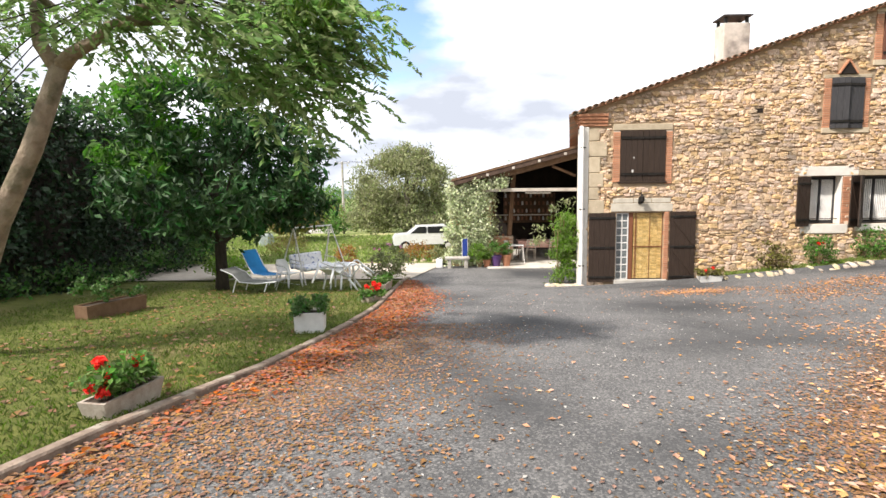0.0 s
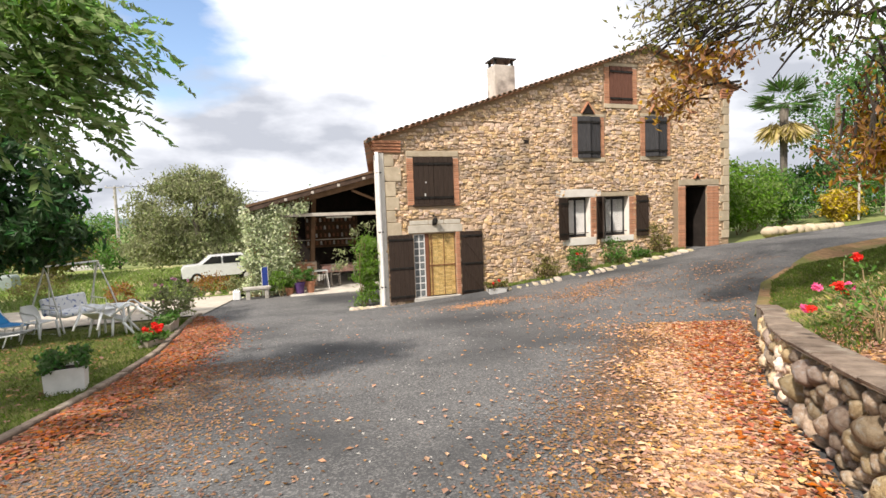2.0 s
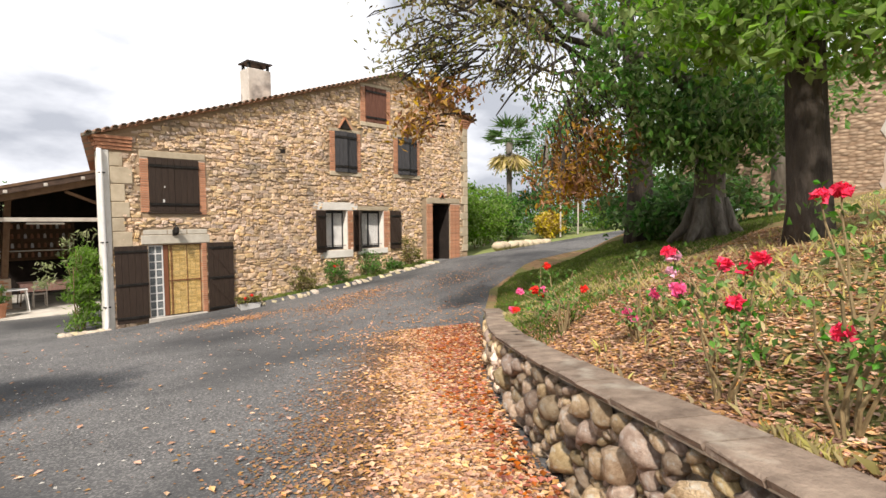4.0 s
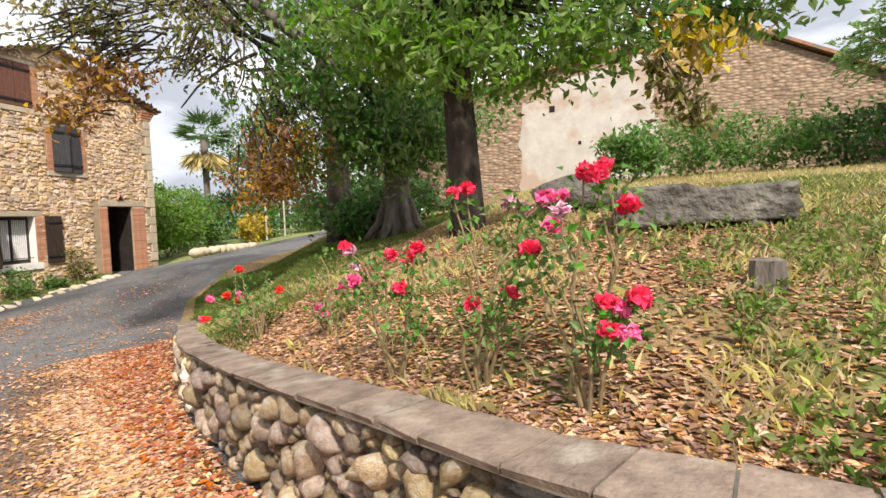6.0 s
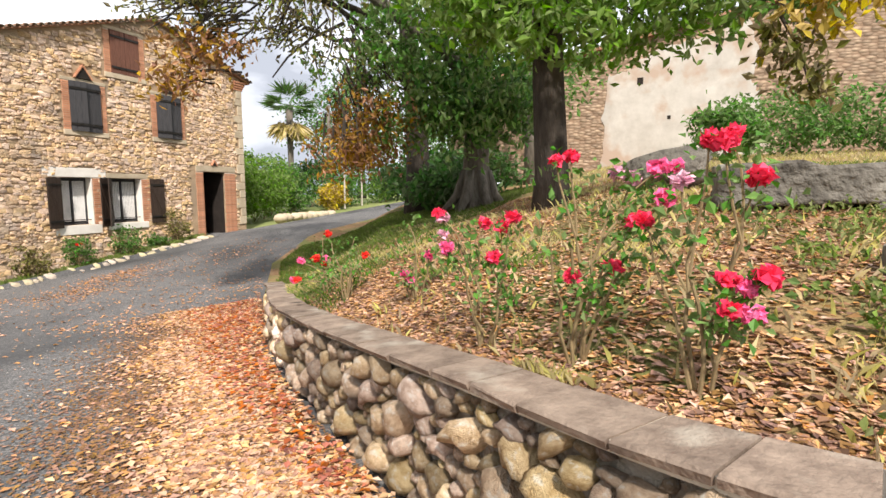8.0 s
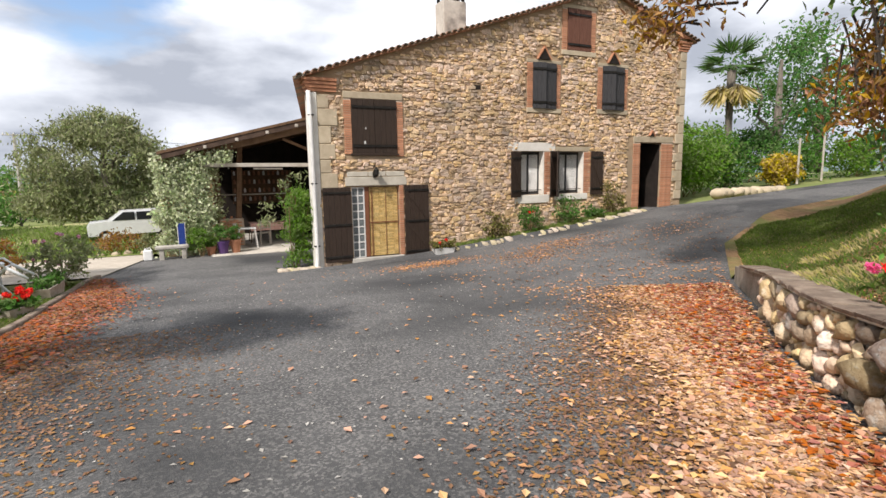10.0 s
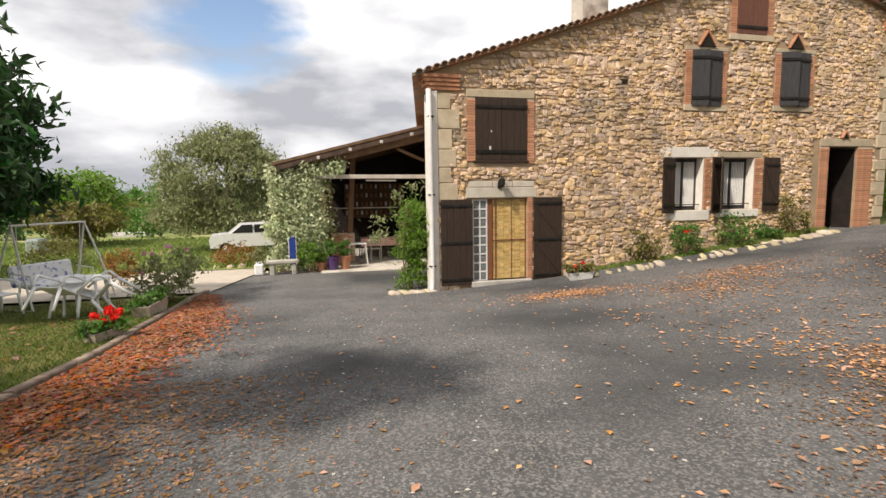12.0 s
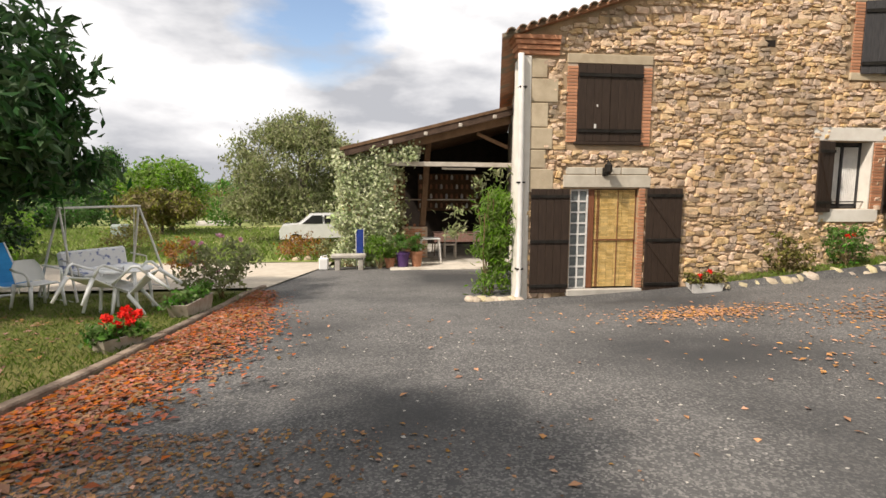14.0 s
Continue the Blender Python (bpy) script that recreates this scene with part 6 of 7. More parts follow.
part("end_wall", bm, M_SHADE_BLACK, shed)
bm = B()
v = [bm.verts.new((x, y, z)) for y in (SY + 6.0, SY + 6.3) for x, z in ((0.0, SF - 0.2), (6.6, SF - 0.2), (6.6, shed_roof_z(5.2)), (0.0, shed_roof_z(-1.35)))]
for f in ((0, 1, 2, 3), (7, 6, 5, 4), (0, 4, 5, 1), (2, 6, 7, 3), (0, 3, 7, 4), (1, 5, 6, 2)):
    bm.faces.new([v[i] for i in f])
part("back_wall", bm, M_SHADE_BLACK, shed, "back wall coloured near-black for the shed's shade")
bm = B()
box(bm, 1.3, SY - 1.1, SF - 0.12, 5.2, SY + 6.0, SF + 0.05, 0.01)
part("floor_slab", bm, M_CONCRETE, shed, "pale concrete floor")
# paler copy of the floor concrete, sunlight on the apron put in colour
bm = B()
box(bm, 1.35, 19.9, SF - 0.12, 4.4, SY + 0.25, max(drive_z(2, 19.95), drive_z(4, 19.95)) + 0.025, 0.01)
part("apron", bm, material("sunlit_concrete", (0.46, 0.42, 0.36), (0.62, 0.57, 0.50), scale=3, rough=0.9, bump=0.3, bump_scale=50, patch=(0.36, 0.33, 0.28), patch_scale=1.5), shed, "pale concrete apron, sunlight put in its colour")
bm = B()
box(bm, 1.3, SY + 1.9, SF, 1.9, SY + 2.2, 1.6)
part("dark_board", bm, M_TIMBER, shed, "brown plank leaning inside")
beam("rail", (1.9, SY + 2.6, 0.72), (4.4, SY + 2.6, 0.72), 0.04, 0.04, M_TIMBER_GREY, "pale horizontal rail")
# creeper on the end wall
creeper = thing("creeper", (0.55, SY + 0.12, SF), "pale variegated creeper smothering the shed corner", "climbing plant")
cp = np.stack([rng.uniform(-0.75, 0.95, 260), rng.uniform(-0.30, 0.05, 260), rng.uniform(0.15, 3.3, 260)], 1)
cp[:, 0] *= 1 - 0.18 * np.abs(cp[:, 2] - 1.6) / 1.6
leaves("foliage", clumps(np.concatenate([cp, ball(24, (0.9, -0.1, 3.35), (0.9, 0.3, 0.25), 0)]), 48, 0.22, 1.0), L_CREEPER, 0.11, 0.085, creeper, droop=0.5)
# second leaf colour paints the shaded side of the creeper
leaves("dark_foliage", clumps(np.stack([rng.uniform(0.5, 1.25, 40), rng.uniform(-0.1, 0.3, 40), rng.uniform(0.2, 3.1, 40)], 1), 40, 0.22, 1.0), L_OLIVE, 0.11, 0.08, creeper, "greyer leaves with shade put in their colour", droop=0.5)


def pot(at, r, h, mat, label, plant=None, plant_h=0.4, blooms=None, name="flower_pot", leaf=0.08):
    t = thing(name, at, label, "pot")
    bm = B()
    lathe(bm, [(r * 0.7, 0), (r * 0.95, h * 0.85), (r * 1.05, h * 0.86), (r * 1.05, h), (r * 0.9, h), (r * 0.85, h * 0.9), (0.01, h * 0.9)], 14)
    part("pot_body", bm, mat, t, smooth=False)
    if plant:
        leaves("foliage", clumps(ball(14, (0, 0, h + plant_h * 0.5), (r * 1.3, r * 1.3, plant_h * 0.5), 0.2), 40, 0.12), plant, leaf, leaf * 0.55, t, droop=0.3)
    return t


pot((1.72, SY - 0.55, max(drive_z(2, 19.95), drive_z(4, 19.95)) + 0.025), 0.20, 0.42, material("purple_glaze", (0.06, 0.03, 0.10), (0.10, 0.05, 0.16), rough=0.35, bump=0.1), "tall purple glazed pot with leafy plant", L_BUSH, 0.5)
pot((2.12, SY - 0.50, max(drive_z(2, 19.95), drive_z(4, 19.95)) + 0.025), 0.18, 0.44, M_TERRACOTTA, "terracotta pot with green plant", L_BUSH, 0.45)
pot((1.35, SY - 0.5, drive_z(1.35, 20.5)), 0.16, 0.3, M_TERRACOTTA, "small terracotta pot with yellow-green plant", L_LIME, 0.45)
shrub((1.05, SY - 0.55, drive_z(1.05, 20.4)), 0.35, 0.9, L_LIME, "yellow-green leafy pot plant by the shed", n=16, leaf=0.10)
# stone bench and canister before the creeper
bench = thing("stone_bench", (0.2, 20.25, drive_z(0.2, 20.25)), "low pale stone bench before the creeper", "bench")
bm = B()
box(bm, -0.48, -0.18, 0.34, 0.48, 0.18, 0.44, 0.02)
part("seat", bm, M_CONCRETE, bench)
for x in (-0.38, 0.26):
    bm = B()
    box(bm, x, -0.14, -0.02, x + 0.14, 0.14, 0.34, 0.015)
    part("leg", bm, M_CONCRETE, bench)
can = thing("canister", (-0.50, 20.3, drive_z(-0.5, 20.3)), "white plastic canister beside the stone bench", "canister")
bm = B()
box(bm, -0.13, -0.1, 0, 0.13, 0.1, 0.34, 0.03)
part("body", bm, M_PLASTIC, can)
bm = B()
lathe(bm, [(0.03, 0.33), (0.03, 0.39)], 10, (-0.06, 0, 0))
part("cap", bm, M_PLASTIC, can)
bm = B()
tube(bm, [(-0.02, 0, 0.33), (0.0, 0, 0.40), (0.08, 0, 0.40), (0.10, 0, 0.33)], 0.012, 6)
part("handle", bm, M_PLASTIC, can)
blue = thing("folded_chair", (0.50, 20.52, drive_z(0.5, 20.5)), "folded blue canvas chair leaning on the wall", "chair")
for k in range(3):
    bm = B()
    box(bm, -0.10, -0.03 + k * 0.035, 0.40, 0.10, -0.012 + k * 0.035, 1.12 - k * 0.05, 0.006, Matrix.Rotation(-0.08, 4, "X"))
    part("canvas_fold", bm, material("navy_canvas", (0.012, 0.03, 0.16), (0.02, 0.05, 0.26), rough=0.8, bump=0.1) if k == 0 else blue.children[0].data.materials[0], blue)
for x in (-0.11, 0.11):
    bm = B()
    tube(bm, [(x, -0.02, 0), (x, 0.08, 1.15)], 0.012, 6)
    part("leg", bm, M_GREYWHITE, blue)


def metal_table(at, w, d, h, top_mat, leg_mat, label, cloth=None):
    t = thing("table", at, label, "table")
    bm = B()
    box(bm, -w / 2, -d / 2, h - 0.035, w / 2, d / 2, h, 0.008)
    part("tabletop", bm, top_mat, t)
    for sx in (-1, 1):
        for sy in (-1, 1):
            bm = B()
            tube(bm, [(sx * (w / 2 - 0.04), sy * (d / 2 - 0.04), h - 0.03), (sx * (w / 2 + 0.02), sy * (d / 2), 0)], 0.018, 6)
            part("leg", bm, leg_mat, t)
    if cloth:
        c = thing("tablecloth", (at[0], at[1], at[2]), "pale pink checked cloth hanging over the table", "tablecloth")
        bm = B()
        box(bm, -w / 2 - 0.02, -d / 2 - 0.02, h + 0.004, w / 2 + 0.02, d / 2 + 0.02, h + 0.012)
        box(bm, -w / 2 - 0.02, -d / 2 - 0.025, h - 0.28, w / 2 + 0.02, -d / 2 - 0.018, h + 0.010)
        part("cloth", bm, cloth, c)
    return t


metal_table((2.62, SY + 0.72, SF + 0.05), 0.62, 0.5, 0.74, M_PLASTIC, M_GREYWHITE, "small white metal table under the shed")
metal_table((3.75, SY + 2.4, SF + 0.05), 1.7, 0.8, 0.76, M_TIMBER, M_TIMBER, "long wooden table under the shed",
            material("pink_check_cloth", (0.62, 0.30, 0.24), (0.76, 0.55, 0.48), scale=14, rough=0.9, bump=0.1))


def wood_chair(at, turn, label):
    t = thing("wooden_chair", at, label, "chair", "chairs under the shed", turn)
    bm = B()
    box(bm, -0.2, -0.2, 0.43, 0.2, 0.2, 0.46, 0.008)
    part("seat", bm, M_TIMBER_GREY, t)
    for sx in (-1, 1):
        bm = B()
        tube(bm, [(sx * 0.18, 0.19, 0), (sx * 0.18, 0.2, 0.45), (sx * 0.17, 0.27, 0.9)], 0.018, 6)
        part("back_post", bm, M_TIMBER_GREY, t)
        bm = B()
        tube(bm, [(sx * 0.18, -0.18, 0), (sx * 0.17, -0.17, 0.44)], 0.018, 6)
        part("leg", bm, M_TIMBER_GREY, t)
    for z in (0.62, 0.74, 0.86):
        bm = B()
        box(bm, -0.17, 0.225 + (z - 0.6) * 0.15, z, 0.17, 0.245 + (z - 0.6) * 0.15, z + 0.05, 0.005)
        part("back_slat", bm, M_TIMBER_GREY, t)
    return t


wood_chair((3.35, SY + 1.55, SF + 0.05), 180, "pale wooden chair pulled up to the long table")
wood_chair((4.35, SY + 1.6, SF + 0.05), 170, "pale wooden chair by the table end")
for k, (x, z) in enumerate(((1.95, -0.13), (2.2, -0.13), (2.4, -0.13))):
    pot((x, SY + 1.77, z - 0.02), 0.05, 0.09, M_TERRACOTTA, "tiny clay pot standing on the brick pier", name="clay_pot")
note = thing("paper_notice", (2.3, SY + 1.588, -0.40), "small pale notice fixed on the brick pier", "notice")
bm = B()
box(bm, -0.08, -0.012, -0.08, 0.08, 0.0, 0.08)
part("sheet", bm, M_GREYWHITE, note)
# bottle shelf at the back of the shed
rack = thing("bottle_rack", (3.9, SY + 5.8, 0.2), "dark shelves lined with rows of small jars", "shelf")
bm = B()
box(bm, -1.3, 0.0, 0.0, 1.3, 0.03, 1.5)
part("back_board", bm, M_TIMBER, rack)
for k in range(4):
    bm = B()
    box(bm, -1.3, -0.2, 0.1 + k * 0.38, 1.3, 0.0, 0.13 + k * 0.38)
    part("shelf", bm, M_TIMBER, rack)
    for j in range(12):
        bm = B()
        lathe(bm, [(0.05, 0.13 + k * 0.38), (0.05, 0.26 + k * 0.38), (0.025, 0.32 + k * 0.38)], 8, (-1.2 + j * 0.21, -0.1, 0))
        part("jar", bm, M_TERRACOTTA if (j + k) % 3 else M_GREYWHITE, rack)
# bushy plants at the house corner
cornerb = thing("corner_shrub", (3.25, 15.75, drive_z(3.2, 15.7)), "tall bamboo-like shrub at the house corner", "shrub")
cs = np.stack([rng.normal(0.1, 0.16, 46), rng.normal(-0.1, 0.2, 46), rng.uniform(0.1, 2.0, 46)], 1)
leaves("foliage", clumps(cs, 60, 0.2, 1.0), L_LIME, 0.16, 0.035, cornerb, droop=0.7)
leaves("outer_sprays", clumps(np.array([(-0.65, -0.1, 1.65), (-0.6, 0, 1.3), (0.2, 0, 2.4), (-0.2, 0, 2.2), (-0.75, 0, 1.25)]), 36, 0.22), L_OLIVE, 0.15, 0.04, cornerb, droop=0.6)
for k in range(9):
    bm = B()
    tube(bm, limb((0.1 * math.cos(k), 0.1 * math.sin(k), 0), tuple(cs[k] * [1.2, 1.2, 0] + [0, 0, rng.uniform(1.5, 2.3)]), 0.05), 0.012, 5)
    part("cane", bm, M_STEM, cornerb)
grate = thing("drain_grate", (3.45, 14.45, drive_z(3.4, 14.4) + 0.006), "small iron drain grate at the pipe foot", "grate")
for k in range(7):
    bm = B()
    box(bm, -0.2 + k * 0.06, -0.12, 0, -0.165 + k * 0.06, 0.12, 0.015)
    part("bar", bm, M_IRON, grate)

# ---------- lawn furniture and planters ----------
def lawn_z(x, y):
    return drive_z(x, y) + 0.03


def plastic_chair(m, label):
    """A moulded white garden chair with a rounded back and arms."""
    t = thing("garden_chair", (0, 0, 0), label, "chair", "white garden chairs")
    t.matrix_basis = m
    bm = B()
    box(bm, -0.23, -0.22, 0.40, 0.23, 0.21, 0.43, 0.012)
    part("seat", bm, M_PLASTIC, t)
    bm = B()
    n, rows = 9, 5
    grid = []
    for j in range(rows):
        z = 0.44 + 0.36 * j / (rows - 1)
        w = 0.24 * (1 if j < 3 else math.cos((j - 2) * 0.42))
        grid.append([(w * math.sin(a), 0.16 + 0.10 * math.cos(a) + 0.12 * j / (rows - 1) - 0.02, z) for a in np.linspace(-1.35, 1.35, n)])
    for off in (0, 0.014):
        vs = [[bm.verts.new((x, y + off, z)) for x, y, z in r] for r in grid]
        for j in range(rows - 1):
            for i in range(n - 1):
                bm.faces.new((vs[j][i], vs[j][i + 1], vs[j + 1][i + 1], vs[j + 1][i]))
    part("backrest", bm, M_PLASTIC, t, smooth=True)
    for sx in (-1, 1):
        bm = B()
        tube(bm, [(sx * 0.25, 0.22, 0.68), (sx * 0.29, 0.05, 0.66), (sx * 0.29, -0.18, 0.64), (sx * 0.27, -0.24, 0.58), (sx * 0.26, -0.24, 0.42)], 0.022, 7)
        part("armrest", bm, M_PLASTIC, t, smooth=True)
        for sy, y0, y1 in ((-1, -0.23, -0.27), (1, 0.20, 0.28)):
            bm = B()
            tube(bm, [(sx * 0.235, y0, 0.42), (sx * 0.255, (y0 + y1) / 2, 0.2), (sx * 0.27, y1, 0)], [0.032, 0.028, 0.022], 7)
            part("leg", bm, M_PLASTIC, t, smooth=True)
    return t


gt = (-3.02, 14.42, lawn_z(-3.02, 14.42))
table = thing("garden_table", gt, "white garden table draped with a pale cloth", "table")
bm = B()
lathe(bm, [(0.02, 0.665), (0.38, 0.66), (0.42, 0.67), (0.42, 0.69), (0.40, 0.70), (0.02, 0.70)], 24)
part("tabletop", bm, M_PLASTIC, table)
for sx in (-1, 1):
    for sy in (-1, 1):
        bm = B()
        tube(bm, [(sx * 0.24, sy * 0.24, 0.67), (sx * 0.28, sy * 0.28, 0)], [0.03, 0.022], 7)
        part("leg", bm, M_PLASTIC, table)
plastic_chair(pose(-3.28, 13.62, lawn_z(-3.3, 13.6) + 0.13, -28, 0, -20), "white plastic garden chair tipped against the table")
plastic_chair(pose(-2.30, 14.1, lawn_z(-2.3, 14.1) + 0.21, -48, 0, 92), "white plastic garden chair tilted on its arms")
plastic_chair(pose(-4.72, 15.0, lawn_z(-4.7, 15.0), 0, 0, 62), "white plastic garden chair standing upright")


def lounger(at, turn, cloth, label, back=0.9):
    t = thing("sun_lounger", at, label, "lounger", "", turn)
    prof = [(-0.85, 0.34), (-0.3, 0.28), (0.2, 0.30), (0.42, 0.5), (0.75, back)]
    for sx in (-1, 1):
        bm = B()
        tube(bm, [(sx * 0.29, y, z) for y, z in prof], 0.016, 7)
        part("side_rail", bm, M_PLASTIC, t)
        for y, z in ((-0.6, 0.31), (0.3, 0.36)):
            bm = B()
            tube(bm, [(sx * 0.29, y, z), (sx * 0.30, y + 0.12, 0)], 0.015, 6)
            part("leg", bm, M_PLASTIC, t)
    bm = B()
    for d in (0.0, 0.012):
        vs = [[bm.verts.new((x, y, z - d)) for x in (-0.28, 0, 0.28)] for y, z in prof]
        for a, b in zip(vs, vs[1:]):
            for i in range(2):
                bm.faces.new((a[i], a[i + 1], b[i + 1], b[i]))
    part("sling", bm, cloth, t)
    return t


lounger((-5.75, 16.0, lawn_z(-5.7, 16)), 60, M_BLUE, "deckchair with a bright blue canvas sling", 1.0)
lounger((-5.25, 13.7, lawn_z(-5.2, 13.7)), 78, M_GREYCLOTH, "low lounger with a worn grey sling", 0.62)

sw = thing("garden_swing", (-4.40, 16.6, lawn_z(-4.40, 16.6)), "white-framed garden swing seat with printed cushions", "swing seat", "", 58)
for sx in (-1, 1):
    for sy in (-1, 1):
        bm = B()
        tube(bm, [(sx * 0.78, 0, 1.72), (sx * 0.86, sy * 0.30, 0.9), (sx * 0.92, sy * 0.62, 0)], 0.022, 7)
        part("leg", bm, M_GREYWHITE, sw)
    bm = B()
    tube(bm, [(sx * 0.92, -0.62, 0.02), (sx * 0.92, 0.62, 0.02)], 0.02, 6)
    part("foot_rail", bm, M_GREYWHITE, sw)
    bm = B()
    tube(bm, [(sx * 0.68, 0, 1.72), (sx * 0.66, 0.1, 0.5)], 0.010, 5)
    part("hanger", bm, M_GREYWHITE, sw)
for y in (-0.02, 0.05):
    bm = B()
    tube(bm, [(-0.80, y, 1.72), (0.80, y, 1.72)], 0.022, 7)
    part("top_bar", bm, M_GREYWHITE, sw)
bm = B()
box(bm, -0.66, -0.30, 0.40, 0.66, 0.22, 0.52, 0.04, Matrix.Rotation(radians(6), 4, "X"))
part("seat_cushion", bm, M_CUSHION, sw, "white cushion with blue print")
bm = B()
box(bm, -0.66, 0.18, 0.46, 0.66, 0.30, 0.92, 0.04, Matrix.Rotation(radians(-10), 4, "X"))
part("back_cushion", bm, M_CUSHION, sw, "white cushion with blue print")
for sx in (-1, 1):
    bm = B()
    tube(bm, [(sx * 0.68, -0.30, 0.45), (sx * 0.69, -0.28, 0.68), (sx * 0.69, 0.22, 0.72)], 0.015, 6)
    part("arm", bm, M_GREYWHITE, sw)


def bloom(parent, at, r, mat, name="bloom", petals=22):
    """A rounded flower head of many overlapping petals."""
    p = ball(petals, at, (r * 0.75, r * 0.75, r * 0.6), 0.5)
    v, f = leaf_mesh(p, r * 0.95, r * 0.95, fold=0.35, along=unit(p - np.asarray(at)) * 0.4, spread=0.2)
    return mesh_object(name, v, f, mat, parent)


def trough(at, turn, w, d, h, mat, label, plant=L_BUSH, blooms=(), bloom_mat=None, plant_h=0.22, taper=0.85, name="planter"):
    t = thing(name, at, label, "planter", "", turn)
    bm = B()
    o = [(-w / 2, -d / 2), (w / 2, -d / 2), (w / 2, d / 2), (-w / 2, d / 2)]
    rings = [(taper, 0, 0), (1, h, 0), (1, h, -0.03), (0.98, h * 0.8, -0.04)]
    vs = [[bm.verts.new((x * k + (-math.copysign(1, x) * -i), y * k + (-math.copysign(1, y) * -i), z)) for x, y in o] for k, z, i in rings]
    for a, b in zip(vs, vs[1:]):
        for k in range(4):
            bm.faces.new((a[k], a[(k + 1) % 4], b[(k + 1) % 4], b[k]))
    bm.faces.new(vs[0][::-1])
    part("box", bm, mat, t)
    bm = B()
    box(bm, -w / 2 + 0.04, -d / 2 + 0.04, h * 0.6, w / 2 - 0.04, d / 2 - 0.04, h * 0.9)
    part("soil", bm, M_SOIL, t)
    if plant:
        a = np.stack([rng.uniform(-w / 2, w / 2, 22), rng.normal(0, d * 0.25, 22), rng.uniform(h, h + plant_h, 22)], 1)
        leaves("foliage", clumps(a, 34, 0.09), plant, 0.07, 0.05, t, droop=0.2)
    for x, y, z in blooms:
        bloom(t, (x, y, h + z), 0.062, bloom_mat, petals=26)
        bm = B()
        tube(bm, [(x * 0.8, y * 0.8, h), (x, y, h + z)], 0.005, 4)
        part("flower_stalk", bm, M_STEM, t)
    return t


trough((-2.80, 4.45, lawn_z(-2.80, 4.45)), 80, 0.68, 0.26, 0.18, M_STONEPOT, "stone trough of red geraniums on the lawn edge", L_BUSH,
       [(-0.26, 0.05, 0.10), (-0.18, -0.02, 0.16), (-0.06, 0.02, 0.19), (0.05, 0.04, 0.15), (0.18, 0, 0.19), (0.26, 0.05, 0.17), (-0.1, 0.12, 0.26), (-0.28, -0.06, 0.08)], M_RED)
trough((-2.24, 8.32, lawn_z(-2.2, 8.4)), 8, 0.46, 0.42, 0.34, M_GREYWHITE, "square white planter with a dark straggly plant", L_OAK, plant_h=0.22, taper=0.95)
trough((-1.76, 11.42, lawn_z(-1.76, 11.42)), 60, 0.46, 0.24, 0.14, M_STONEPOT, "small stone trough of red geraniums", L_BUSH,
       [(-0.18, 0, 0.12), (-0.06, 0.05, 0.20), (0.06, -0.04, 0.22), (0.15, 0.03, 0.26), (0.2, 0, 0.16), (0.0, 0, 0.11), (0.1, -0.10, 0.14), (0.22, -0.06, 0.20)], M_RED, plant_h=0.12)
trough((-1.80, 13.8, lawn_z(-1.8, 13.8)), 86, 1.0, 0.30, 0.24, M_STONEPOT, "long cast-stone trough of low greenery", L_BUSH, plant_h=0.14)
wt = trough((-6.65, 10.1, lawn_z(-6.6, 10.1)), 70, 1.25, 0.36, 0.28, M_TIMBER, "long weathered wooden trough with a leafy plant", L_OAK, plant_h=0.5, taper=0.97)
trough((6.98, 14.27, drive_z(7, 14.27)), 0, 0.62, 0.24, 0.17, M_GREYWHITE, "white stone trough of small red flowers by the wall", L_MIXED, [(-0.1, 0, 0.13), (0.08, 0, 0.2), (0.15, 0.02, 0.1)], M_RED, plant_h=0.16)
# pinkish flowering shrub beyond the trough
sh1 = shrub((-1.88, 15.6, lawn_z(-1.9, 15.6)), 0.62, 1.15, L_OLIVE, "grey-green leafy shrub with dull pink flower heads", n=24, leaf=0.11)
for k in range(10):
    a = ball(1, (0, 0, 0.85), (0.6, 0.5, 0.4), 0.8)[0]
    bloom(sh1, tuple(a), 0.05, M_PALEPINK)
shrub((-3.9, 19.2, lawn_z(-3.9, 19.2)), 0.45, 0.9, L_RUST, "reddish small shrub by the path", n=16, leaf=0.10)
shrub((-0.55, 22.6, drive_z(-0.5, 22.6)), 0.45, 0.75, L_OLIVE, "rounded grey-green shrub by the path", n=18, leaf=0.09)
shrub((-1.5, 23.4, drive_z(-1.5, 23.4)), 0.75, 0.8, L_RUST, "low rusty orange shrub by the path", n=24, leaf=0.10)
shrub((-8.8, 27.5, drive_z(-8.8, 27.5)), 1.0, 1.0, L_MIXED, "pinkish flowering bed shrub", n=24, leaf=0.12)
shrub((-7.4, 17.4, lawn_z(-7.4, 17.4)), 0.8, 0.8, L_LIME, "bright green clump at the lawn edge", n=22, leaf=0.14)
for k in range(7):
    x, y = -1.9 + 0.35 * k + rng.normal() * 0.1, 22.7 + rng.normal() * 0.15
    bm = B()
    st, fa = stone_shape(8, 0.6, 0.2)
    tagged(mesh_object("border_stone", (st * [0.32, 0.3, 0.2] + [x, y, drive_z(x, y) + 0.06]), fa, M_ASHLAR, smooth=True), "pale rough stone edging the path", "stone", "path edging stones")
    bm.free()

# parked car behind the trees
car = thing("car", (-1.50, 29.5, drive_z(-1.50, 29.5) + 0.03), "small white hatchback parked under the tree", "car", "", 8)
bm = B()
